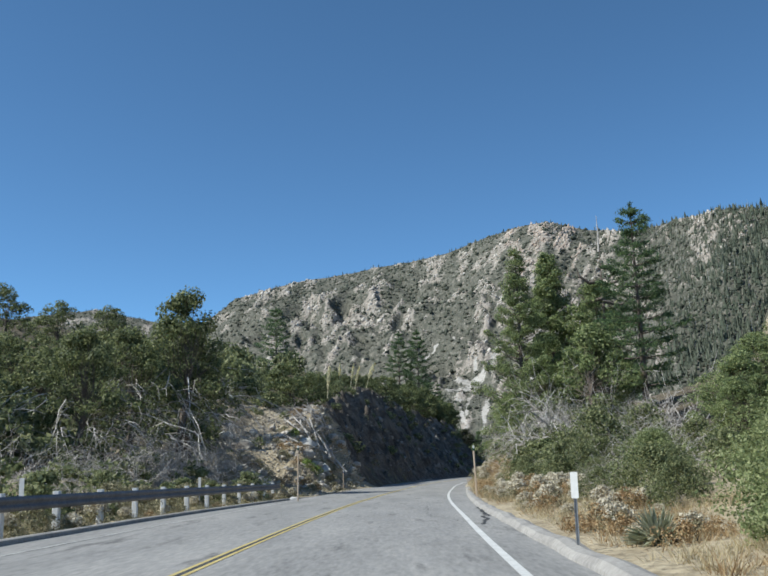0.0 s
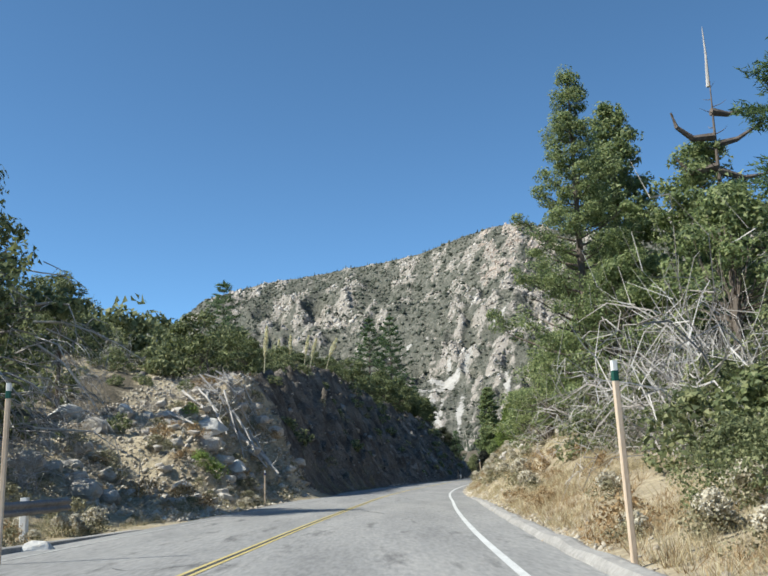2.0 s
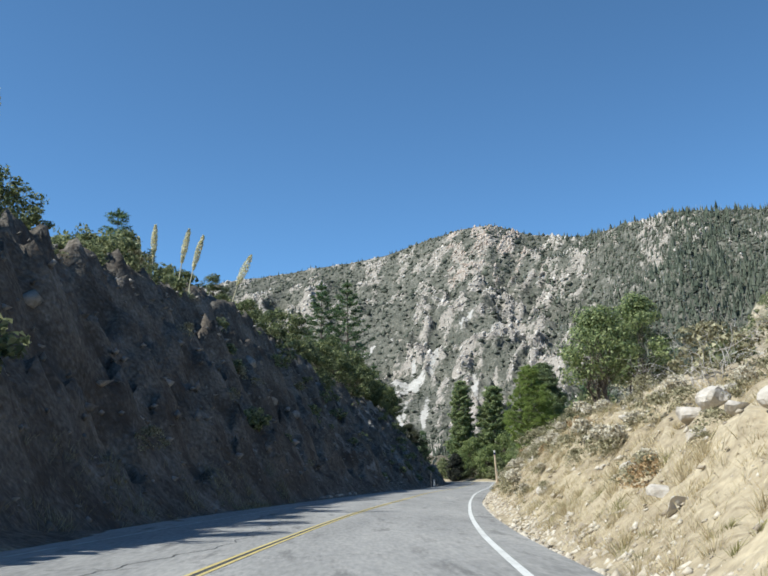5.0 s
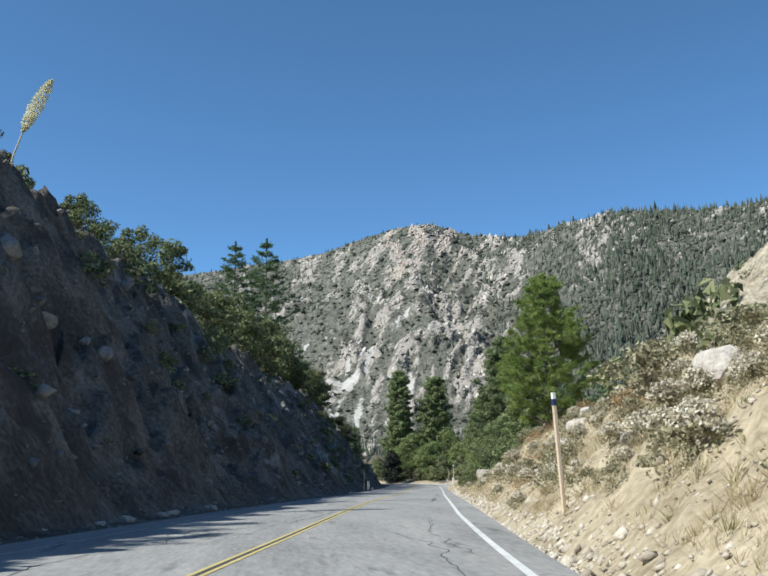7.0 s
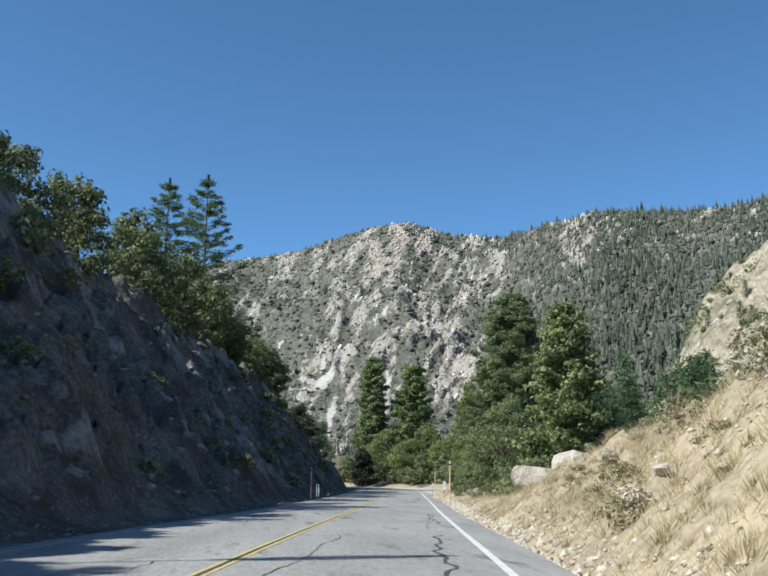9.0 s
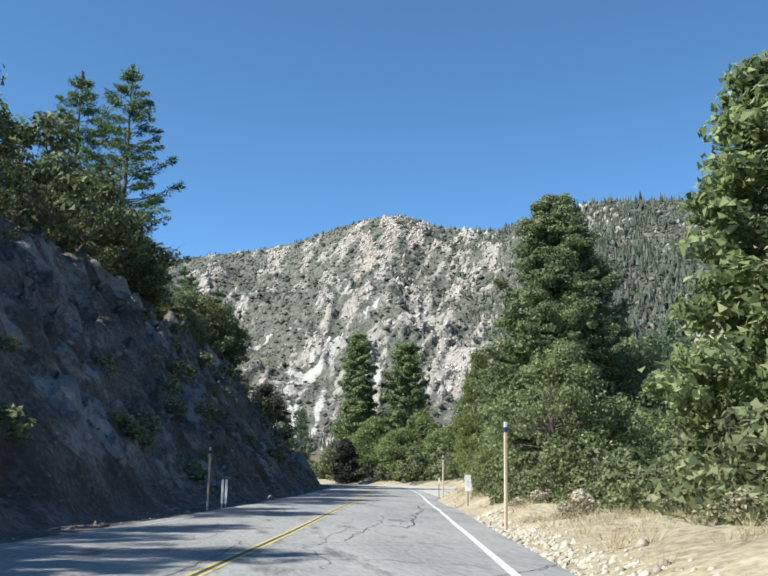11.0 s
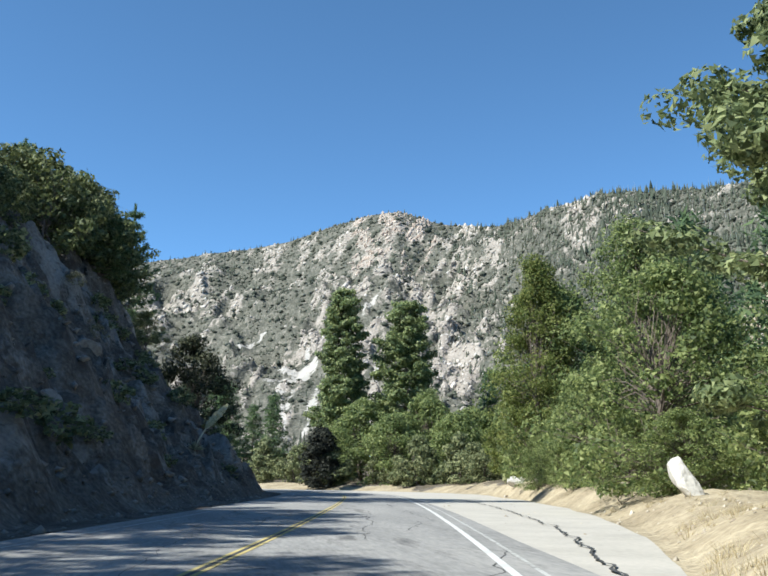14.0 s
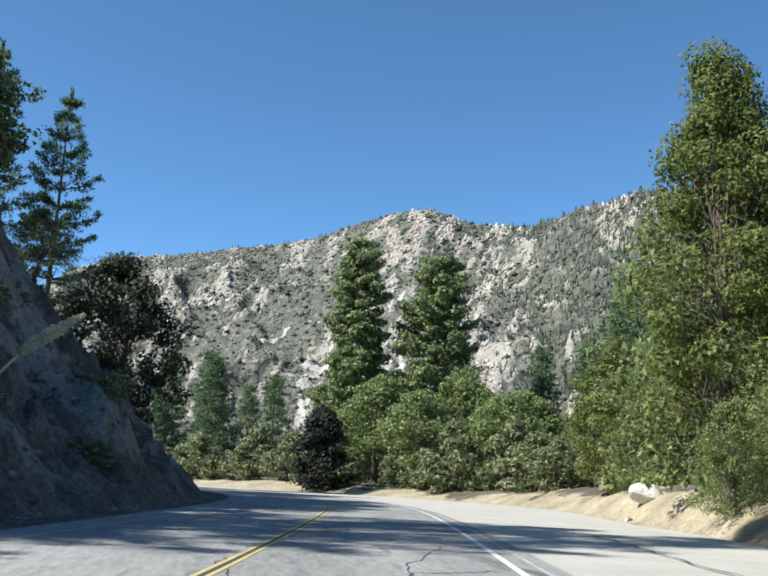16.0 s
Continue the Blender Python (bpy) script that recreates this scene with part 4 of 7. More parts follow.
def conifer_meshes(seed, H, R, low=0.12, limbs=90, blades=70, mat=None, dead=0.0, droop=0.25, blade=0.34, gap=0.0, bark=None, taper=0.75, wild=1.0, spray=10, slim=0.24, tuft=0.0, whorl=0, flat=0.35, ball=0.0):
    """Trunk with limbs, and the needle crown, of one conifer: whorls of limbs that carry sprays."""
    g = np.random.default_rng(seed)
    wood = Solid()
    tr = max(0.11, H * 0.016)
    zz = np.linspace(0, H, 9)
    bend = np.cumsum(g.normal(0, 0.012 * H / 9, (9, 2)), 0)
    pts = np.stack([bend[:, 0], bend[:, 1], zz - 0.25], 1)
    wood.add(*tube(pts, np.linspace(tr, 0.02, 9), 8))
    cents, heads = [], []
    for i in range(limbs):
        f = low + (1 - low) * ((i + g.uniform(0, 0.9)) / limbs) ** 0.92
        if whorl:
            f = low + (1 - low) * min(0.99, (i // whorl + g.uniform(0, 0.22)) / (limbs / whorl)) ** 0.92
        z0 = f * H
        a = i * 2.399 + g.normal(0, 0.25)
        lobe = 1 + wild * (0.28 * math.sin(a * 2 + seed) * math.sin(f * 19 + seed) + 0.2 * math.sin(f * 41 + seed * 2))
        L = R * ((1 - f) ** taper) * (g.uniform(0.72, 1.06) if ball else g.uniform(0.6, 1.18)) * lobe + 0.25
        if f < low + 0.12:
            L *= 0.75
        base = np.array([np.interp(z0, zz, pts[:, 0]), np.interp(z0, zz, pts[:, 1]), z0 - 0.2])
        out = np.array([math.cos(a), math.sin(a), 0])
        t = np.linspace(0, 1, 5)
        rise = L * (0.22 - droop * 1.6 * (1 - f)) 
        limb = base + out * (L * t)[:, None] + np.array([0, 0, 1.0]) * (rise * t + L * 0.16 * t ** 3)[:, None]
        limb += g.normal(0, 0.03 * L, limb.shape) * t[:, None]
        wood.add(*(tube(limb[::2], np.linspace(tr * 0.3 * (1 - f) + 0.018, 0.006, 3), 3) if blade > 0.45 else tube(limb, np.linspace(tr * 0.3 * (1 - f) + 0.018, 0.006, 5), 4)))
        if g.uniform() < dead or g.uniform() < gap:
            continue
        m = int(blades * (L / R) ** 0.8 / 8) + 3
        tt = g.uniform(0.25, 1.03, m) ** 0.8
        side = np.array([-math.sin(a), math.cos(a), 0])
        wid = L * 0.27 * (1.15 - tt) + 0.12
        lat = g.normal(0, 1, m) * wid * 0.8
        c = np.stack([np.interp(tt, t, limb[:, k]) for k in range(3)], 1) + side * lat[:, None]
        c[:, 2] += g.normal(0, 0.07, m) - 0.22 * np.abs(lat)
        way = out[None] * 0.9 + side[None] * np.sign(lat)[:, None] * 0.6 + np.array([0, 0, 0.1])
        c, way = np.repeat(c, spray, 0), np.repeat(way, spray, 0)
        d = unit(way + g.normal(0, 0.75, c.shape))
        if ball:
            d = unit(g.normal(size=c.shape))
            rad = np.repeat(ball * g.uniform(0.6, 1.25, m), spray) * g.uniform(0.5, 1, len(c)) ** 0.4
            cents.append(c + d * rad[:, None] * [1.1, 1.1, flat])
            heads.append(d * [1, 1, 1.6] + [0, 0, 0.25])
        else:
            loose = unit(g.normal(size=c.shape)) * (g.uniform(0, 1, (len(c), 1)) ** 0.4) * blade * 1.2 * [1, 1, flat] * (1 - tuft)
            cents.append(c + loose + d * blade * g.uniform(0.15, 0.75, (len(c), 1)))
            heads.append(d)
    # leader
    n = int(blades * 0.7)
    c = np.stack([g.normal(0, 0.09, n) + pts[-1, 0], g.normal(0, 0.09, n) + pts[-1, 1], g.uniform(0.93, 1.01, n) * H - 0.2], 1)
    cents.append(c)
    heads.append(g.normal(0, 0.6, (n, 3)) + [0, 0, 0.8])
    c, d = np.concatenate(cents), np.concatenate(heads)
    crown = quads_mesh("crown", leaves(g, c, blade, 0.7, face=d) if ball else leaves(g, c, blade, slim, d, 0.35), mat or M_FIR)
    return wood.mesh("trunk", bark or M_BARK), crown


def broadleaf_meshes(seed, H, R, clumps=70, per=110, mat=None, leaf=0.17, base=0.12, trunk=0.2, upright=1.0, spire=0.0, stems=1, clump=0.6):
    """Trunk with limbs, and the leaf crown, of an oak, a cedar or a large shrub: leaves in uneven clumps at the limbs' ends."""
    g = np.random.default_rng(seed)
    wood = Solid()
    cen = []
    for i in range(clumps):
        f = base + (1 - base) * g.uniform(0, 1) ** 0.85
        wide = math.sin(min(1, (1 - f) * 1.35 + 0.08) * math.pi / 2) * (0.55 + 0.45 * min(1, (f - base) / 0.25 + 0.25))
        if spire:
            wide = wide * (1 - spire) + spire * (1 - f) ** 0.8
        rr = R * wide * math.sqrt(g.uniform(0.12, 1)) * g.uniform(0.75, 1.12)
        a = g.uniform(0, 6.283)
        cen.append((rr * math.cos(a), rr * math.sin(a), f * H * upright))
    cen = np.array(cen)
    roots = [np.array([g.normal(0, 0.12 * R), g.normal(0, 0.12 * R), -0.3]) if stems > 1 else np.array([0, 0, -0.3]) for _ in range(stems)]
    forks = []
    for rt in roots:
        topz = H * (0.55 if stems == 1 else 0.35)
        p = np.array([rt, rt + [g.normal(0, 0.08 * R), g.normal(0, 0.08 * R), topz * 0.4], rt * 0.6 + [g.normal(0, 0.12 * R), g.normal(0, 0.12 * R), topz]])
        r0 = trunk / math.sqrt(stems)
        wood.add(*tube(p, [r0, r0 * 0.8, r0 * 0.5], 7))
        forks.append(p)
    for k, c in enumerate(cen):
        p = forks[k % len(forks)]
        t = g.uniform(0.35, 1.0)
        s = p[1] * (1 - t) + p[2] * t
        if s[2] > c[2]:
            s = p[0] * 0.4 + p[1] * 0.6
        mid = (s + c) / 2 + g.normal(0, 0.09 * R, 3)
        wood.add(*tube([s, mid, c], [trunk * 0.11, trunk * 0.065, 0.01], 3))
    pts, head = [], []
    for c in cen:
        rad = clump * g.uniform(0.65, 1.35)
        n = int(per * g.uniform(0.6, 1.3))
        d = unit(g.normal(size=(n, 3)))
        p = c + d * (rad * g.uniform(0.35, 1, n) ** 0.45)[:, None] * [1.1, 1.1, 0.75]
        pts.append(p)
        head.append(d + [0, 0, 0.3])
    pts, head = np.concatenate(pts), np.concatenate(head)
    ok = pts[:, 2] > 0.05
    crown = quads_mesh("crown", leaves(g, pts[ok], leaf, 0.75, face=head[ok]), mat or M_OAK)
    return wood.mesh("trunk", M_BARK), crown


def brush_meshes(seed, H, R, twigs=60, mat=None):
    """Bare, bent, branching brush."""
    g = np.random.default_rng(seed)
    w = Solid()
    for i in range(twigs):
        a, tilt = g.uniform(0, 6.283), g.uniform(0.1, 1.2)
        L = H * g.uniform(0.45, 1.1)
        d = np.array([math.cos(a) * math.sin(tilt) * R / H * 1.1, math.sin(a) * math.sin(tilt) * R / H * 1.1, math.cos(tilt)])
        p = [np.array([g.normal(0, 0.16 * R), g.normal(0, 0.16 * R), -0.1])]
        for k in range(5):
            d = unit(d + g.normal(0, 0.38, 3) + [0, 0, -0.07 * k])
            p.append(p[-1] + d * L / 5)
        r = g.uniform(0.009, 0.022) * (H / 2) ** 0.6
        w.add(*tube(p, [r, r * 0.85, r * 0.7, r * 0.5, r * 0.35, r * 0.15], 3))
        for k in range(5):
            q = g.integers(2, 6)
            e = unit(g.normal(0, 1, 3) + d * 0.6) * L * g.uniform(0.12, 0.34)
            w.add(*tube([p[q], p[q] + e * 0.5 + g.normal(0, 0.05 * L, 3), p[q] + e], [r * 0.45, r * 0.32, r * 0.1], 3))
    return w.mesh("brushwood", mat or M_DEADWOOD)


def hanging_meshes(seed, H, R, n=60, mat=None):
    """Bare grey branches that arch out of a crown and hang down round it."""
    g = np.random.default_rng(seed)
    w = Solid()
    for i in range(n):
        a = g.uniform(0, 6.283)
        out = np.array([math.cos(a), math.sin(a), 0])
        z0 = H * g.uniform(0.12, 0.72)
        r0 = R * g.uniform(0.35, 0.8)
        L = g.uniform(0.22, 0.45) * H
        p = [out * r0 + [0, 0, z0]]
        d = out * 0.9 + [0, 0, g.uniform(-0.1, 0.5)]
        for k in range(4):
            d = d + g.normal(0, 0.22, 3) + [0, 0, -0.34]
            p.append(p[-1] + d / np.linalg.norm(d) * L / 4)
        p = np.array(p)
        p[:, 2] = np.maximum(p[:, 2], 0.05)
        r = g.uniform(0.016, 0.042)
        w.add(*tube(p, [r, r * 0.8, r * 0.6, r * 0.4, r * 0.15], 3))
        for k in range(3):
            j = g.integers(1, 5)
            e = g.normal(0, 1, 3)
            e = e / np.linalg.norm(e) * L * g.uniform(0.12, 0.3) + [0, 0, -0.1 * L]
            w.add(*tube([p[j], p[j] + e * 0.5 + g.normal(0, 0.02 * L, 3), p[j] + e], [r * 0.5, r * 0.35, r * 0.1], 3))
    return w.mesh("deadwood", mat or M_DEADWOOD)


def plant(name, meshes, x, y, label, category, group="", sink=0.15, turn=0.0, z=None):
    ob = thing(name, x, y, (ground_z(x, y) if z is None else z) - sink, label, category, group, turn)
    for nm, me in meshes.items():
        part(nm, me, ob)
    return ob


def again(master, x, y, scale=1.0, turn=0.0, tall=1.0, label="", sink=0.15):
    ob = copy_thing(master, pose(x, y, ground_z(x, y) - sink, 0, 0, turn) @ Matrix.Diagonal((scale, scale, scale * tall, 1)))
    if label:
        ob["label"] = label
    return ob


def topped(master, own, x, y, top, wide=1.0, turn=0.0, label="", sink=0.15):
    """A copy whose tip stands at the height top; own is the master's height."""
    z0 = ground_z(x, y) - sink
    k = (top - z0) / own
    ob = copy_thing(master, pose(x, y, z0, 0, 0, turn) @ Matrix.Diagonal((wide, wide, k, 1)))
    if label:
        ob["label"] = label
    return ob


def tree(name, pair, x, y, label, group="", turn=0.0, sink=0.15):
    return plant(name, {"trunk": pair[0], "crown": pair[1]}, x, y, label, "tree", group, sink, turn)


# conifers: right side, first stretch
tree("fir_tree", conifer_meshes(1, 16.33, 4.4, 0.2, 96, 200, M_FIR, droop=0.18, blade=0.28, dead=0.2, spray=14, whorl=6, flat=0.2, taper=0.8), 16.9, 62.9, "tall dark fir with bare lower limbs behind roadside brush")
snag = plant("dead_tree", {"trunk": conifer_meshes(2, 14.30, 2.2, 0.42, 16, 30, dead=1.0, droop=-0.05, bark=M_BARK)[0]}, 16.2, 70.6, "dead conifer with bare brown limbs and a bleached spike", "tree")
part("spike", mesh_from("spike", *tube([(0, 0, 13.80), (0.05, 0.02, 15.40), (0.02, 0.05, 16.80)], [0.09, 0.05, 0.015], 6), M_DEADWOOD), snag, "bleached bare top")
limbs_ = Solid()
for pts_ in ([(0, 0, 11.40), (-1.0, -0.1, 11.30), (-1.7, -0.2, 11.80), (-1.9, -0.2, 12.50)], [(0, 0, 11.00), (1.1, 0.1, 11.30), (2.2, 0.1, 12.00)], [(0, 0, 12.60), (0.8, 0.1, 12.50), (1.5, 0.2, 12.70)],
             [(0, 0, 10.00), (-1.2, 0, 9.70), (-1.8, 0, 10.40)], [(0, 0, 9.80), (1.3, 0.2, 9.50), (2.4, 0.2, 9.70)]):
    limbs_.add(*tube(pts_, np.linspace(0.19, 0.05, len(pts_)), 6))
part("limb", limbs_.mesh("limb", M_BARK), snag, "thick bent bare limbs")
tree("cedar_tree", conifer_meshes(3, 15.6, 4.1, 0.06, 110, 110, M_OAK, droop=-0.12, blade=0.1, taper=1.0, spray=80, wild=0.8, gap=0.16, flat=0.7, ball=0.34), 9.3, 68.5, "dense green conifer with irregular limbs above the dry slope", "roadside conifers")
tree("cedar_tree", conifer_meshes(4, 15.7, 3.6, 0.06, 110, 130, M_OAK, droop=-0.05, blade=0.18, taper=0.75, spray=36, wild=1.0, gap=0.1, flat=0.7, ball=0.4), 12.8, 74.6, "dense green conifer with a ragged top", "roadside conifers")
tree("cedar_tree", conifer_meshes(44, 11.4, 3.9, 0.08, 80, 300, M_OAK, droop=0.0, blade=0.2, taper=0.55, wild=1.2, gap=0.15, spray=13, ball=0.42, flat=0.7), 15.9, 71.8, "dense green conifer below a dead spike", "roadside conifers")
tree("oak_tree", broadleaf_meshes(5, 8.0, 3.6, 80, 130, M_OAK, 0.19, 0.1, 0.3), 13.6, 63.5, "dark green oak among grey brush")
low_oak = tree("oak_tree", broadleaf_meshes(26, 6.4, 3.2, 90, 230, M_OAK, 0.11, 0.05, 0.3), 10.2, 66.3, "wide green oak leaning over the dry slope")
tree("oak_tree", broadleaf_meshes(27, 8.6, 3.6, 110, 150, M_OAK, 0.16, 0.03, 0.3), 13.6, 77.5, "broad green oak among the roadside conifers")
again(low_oak, 8.7, 73.6, 0.85, 120, 0.8, "low green oak at the foot of the roadside conifers")
big_bare = plant("bare_tree", {"brushwood": brush_meshes(29, 5.6, 3.0, 46)}, 9.6, 61.5, "leafless grey tree with tangled branches on the slope", "tree", "bare trees")
plant("bare_tree", {"brushwood": brush_meshes(45, 6.4, 3.2, 44)}, 12.6, 62.4, "large leafless grey tree with long bent branches", "tree", "bare trees")
again(big_bare, 11.5, 57.5, 0.85, 100)
again(big_bare, 14.0, 59.5, 1.0, 200)
again(big_bare, 8.4, 64.6, 0.7, 300)
again(big_bare, 10.8, 63.6, 1.05, 40)
again(big_bare, 12.6, 66.0, 1.2, 250)
again(big_bare, 8.8, 58.6, 0.7, 170)
tree("conifer_tree", conifer_meshes(46, 12.6, 3.4, 0.05, 80, 130, M_OAK, droop=0.0, blade=0.27, taper=0.6, wild=0.5, spray=26, flat=0.65, ball=0.5), 32.0, 202.4, "dense green conifer at the end of the dry slope")
# pine on the cut
tree("pine_tree", conifer_meshes(6, 6.92, 2.5, 0.04, 84, 120, M_PINE, droop=-0.08, blade=0.25, taper=0.72, wild=0.5, spray=60, slim=0.09, tuft=0.55, gap=0.04), 18.8, 153.2, "bright green young pine above the dry cut slope")
tree("oak_tree", broadleaf_meshes(7, 5.4, 2.6, 70, 150, M_OAK, 0.15, 0.38, 0.2, stems=4), 16.3, 125.2, "olive-green oak with bare grey stems on the cut slope")
tree("oak_tree", broadleaf_meshes(8, 5.8, 2.4, 60, 150, M_OAK, 0.15, 0.3, 0.2, stems=4), 19.0, 127.0, "olive-green oak with bare grey stems on the slope top")
# large tree group by the turnout
tree("conifer_tree", conifer_meshes(9, 21.5, 7.3, 0.06, 215, 140, M_CONIFER, droop=0.04, blade=0.16, taper=0.6, wild=0.25, spray=110, flat=0.6, ball=0.52), 40.4, 241.2, "large spreading conifer with layered limbs beside the road")
big_oak = tree("oak_tree", broadleaf_meshes(10, 9.5, 4.8, 150, 120, M_OAK, 0.19, 0.06, 0.3, clump=0.74), 37.0, 232.0, "broad dark oak beside the shoulder", "roadside oaks")
again(big_oak, 45.0, 231.5, 1.02, 140, 1.1)
again(big_oak, 42.8, 247.5, 0.72, 200, 0.85, "low oak beside the gravel shoulder")
for x_, y_, k_, a_ in [(18.6, 50.0, 0.6, 30), (22.5, 57.0, 0.7, 110), (16.6, 45.0, 0.45, 200), (24.5, 52.0, 0.75, 290), (20.5, 43.5, 0.6, 70), (28.0, 60.0, 0.85, 160), (26.5, 46.0, 0.7, 240)]:
    again(big_oak, x_, y_, k_, a_, 0.85, "dark green oak on the slope behind the verge")
light_oak = tree("oak_tree", broadleaf_meshes(12, 8.8, 4.6, 150, 92, M_LIGHT_OAK, 0.195, 0.0, 0.28, clump=0.74), 43.2, 262.0, "rounded light green oak behind the turnout", "turnout oaks")
again(light_oak, 44.6, 254.5, 0.8, 70, 0.9)
again(light_oak, 48.5, 256.0, 1.15, 250, 1.05)
tree("oak_tree", broadleaf_meshes(13, 15.4, 3.5, 180, 140, M_YELLOWING, 0.175, 0.15, 0.26, spire=0.12, clump=0.8), 47.7, 289.7, "tall yellowing tree behind the turnout")
again(light_oak, 42.2, 259.0, 0.5, 190, 0.65, "low light green oak at the edge of the berm")
again(light_oak, 44.0, 266.5, 0.55, 310, 0.65, "low light green oak at the edge of the berm")
again(light_oak, 50.0, 292.0, 1.2, 80, 1.3)
again(big_oak, 48.0, 247.0, 1.1, 77, 1.15)
tree("oak_tree", broadleaf_meshes(55, 14.0, 4.5, 210, 125, M_LIGHT_OAK, 0.18, 0.0, 0.3, clump=0.8), 48.2, 275.0, "tall dense light green tree behind the turnout", "turnout oaks")
for x_, y_, k_, a_, h_ in [(49.6, 291.8, 0.42, 10, 0.9), (47.0, 288.0, 0.36, 250, 1.1), (48.5, 287.6, 0.5, 330, 1.3), (47.2, 284.6, 0.42, 200, 1.1), (47.6, 286.2, 0.36, 80, 0.9), (46.8, 282.4, 0.4, 150, 1.0), (45.9, 277.6, 0.42, 220, 1.0), (45.0, 272.6, 0.36, 300, 0.9), (47.6, 279.8, 0.6, 45, 1.2), (48.8, 284.6, 0.6, 130, 1.2)]:
    again(light_oak, x_, y_, k_, a_, h_, "low light green oak at the edge of the berm")
again(light_oak, 54.2, 306.5, 1.0, 120, 1.0)
again(light_oak, 53.5, 306.0, 0.8, 300, 0.8)
tree("oak_tree", broadleaf_meshes(14, 8.6, 3.0, 100, 130, M_YELLOWING, 0.2, 0.02, 0.2), 53.0, 312.0, "yellow-green tree beside the turnout")
again(big_oak, 56.0, 312.0, 1.0, 20, 1.0)
again(light_oak, 57.0, 290.0, 1.25, 200, 1.2)
bush_c = tree("oak_tree", broadleaf_meshes(15, 8.6, 5.6, 130, 80, M_LIGHT_OAK, 0.3, 0.0, 0.3, clump=0.95), 47.8, 346.5, "round light green oak at the bend")
# looks shaded through its near-black leaf colour
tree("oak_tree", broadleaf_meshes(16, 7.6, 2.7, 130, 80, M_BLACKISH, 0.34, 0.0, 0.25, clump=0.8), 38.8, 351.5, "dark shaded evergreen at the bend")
tree("pine_tree", conifer_meshes(17, 31.0, 5.2, 0.05, 120, 130, M_OAK, droop=0.0, blade=0.5, taper=0.4, wild=0.5, gap=0.05, spray=24, flat=0.6, ball=0.8), 44.4, 375.5, "very tall dense pine beyond the bend", "tall pines")
tree("pine_tree", conifer_meshes(18, 28.8, 6.2, 0.05, 110, 130, M_OAK, droop=-0.04, blade=0.5, taper=0.34, wild=0.6, gap=0.05, spray=24, flat=0.6, ball=0.85), 54.2, 373.4, "tall broad-topped pine beyond the bend", "tall pines")
again(bush_c, 57.5, 352.0, 1.05, 60)
again(bush_c, 66.0, 345.0, 1.1, 200)
again(bush_c, 42.0, 362.0, 0.85, 100)
again(bush_c, 46.5, 368.0, 1.25, 150, 1.1)
again(bush_c, 56.0, 366.0, 1.25, 230, 1.15)
again(bush_c, 62.0, 360.0, 1.2, 300)
again(bush_c, 52.0, 362.0, 1.1, 10)
far_fir = tree("fir_tree", conifer_meshes(19, 17.0, 3.8, 0.08, 60, 70, M_FIR, droop=0.15, blade=0.75), 26.0, 396.0, "dark fir beyond the bend", "firs beyond the bend")
for x_, y_, k_, a_ in [(19, 402, 1.05, 40), (13, 398, 0.9, 90), (31, 405, 0.8, 160), (8, 410, 1.1, 230), (35, 412, 0.95, 300), (62, 395, 1.2, 20), (70, 380, 1.1, 75), (78, 372, 1.15, 130),
                       (24, 420, 1.2, 10), (2, 402, 1.0, 55), (-6, 412, 1.15, 140), (84, 400, 1.3, 250), (60, 420, 1.2, 320), (46, 410, 0.8, 180), (94, 385, 1.25, 15), (72, 352, 0.95, 222),
                       (68, 330, 0.9, 80), (76, 316, 1.0, 145), (64, 300, 0.95, 200), (72, 284, 1.0, 260), (60, 268, 0.9, 310), (66, 250, 1.0, 20), (58, 236, 0.95, 110), (62, 222, 0.85, 195)]:
    again(far_fir, x_, y_, k_, a_)
mid_fir = tree("fir_tree", conifer_meshes(47, 16.0, 3.4, 0.08, 44, 60, M_FIR, droop=0.15, blade=0.95, spray=5, taper=0.8), 74.0, 300.0, "dark fir in the wood below the tan hill", "firs below the hill")
g7 = np.random.default_rng(71)
for i in range(62):
    a_, r_ = radians(g7.uniform(12.5, 23.5)), g7.uniform(150, 330)
    x_, y_ = OX + r_ * math.sin(a_), OY + r_ * math.cos(a_)
    ob = again(mid_fir, x_, y_, g7.uniform(0.75, 1.2), g7.uniform(0, 360), g7.uniform(0.85, 1.25))
    ob.matrix_basis.translation.z = max(ob.matrix_basis.translation.z, float(hill_z(np.degrees(a_), r_)) - 0.5 if r_ > HILL_FOOT + 4 else -9)
for i in range(26):
    a_, r_ = radians(g7.uniform(21, 34)), g7.uniform(250, 400)
    x_, y_ = OX + r_ * math.sin(a_), OY + r_ * math.cos(a_)
    ob = again(mid_fir, x_, y_, g7.uniform(0.3, 0.6), g7.uniform(0, 360), g7.uniform(0.8, 1.1), "small dark fir on the tan hill")
    ob.matrix_basis.translation.z = float(hill_z(np.degrees(a_), r_)) - 0.5
far_oak = tree("oak_tree", broadleaf_meshes(20, 6.5, 3.8, 54, 60, M_SHRUB, 0.46, 0.0, 0.2, clump=0.95), 33.0, 388.0, "olive scrub oak beyond the bend", "scrub oaks beyond the bend")
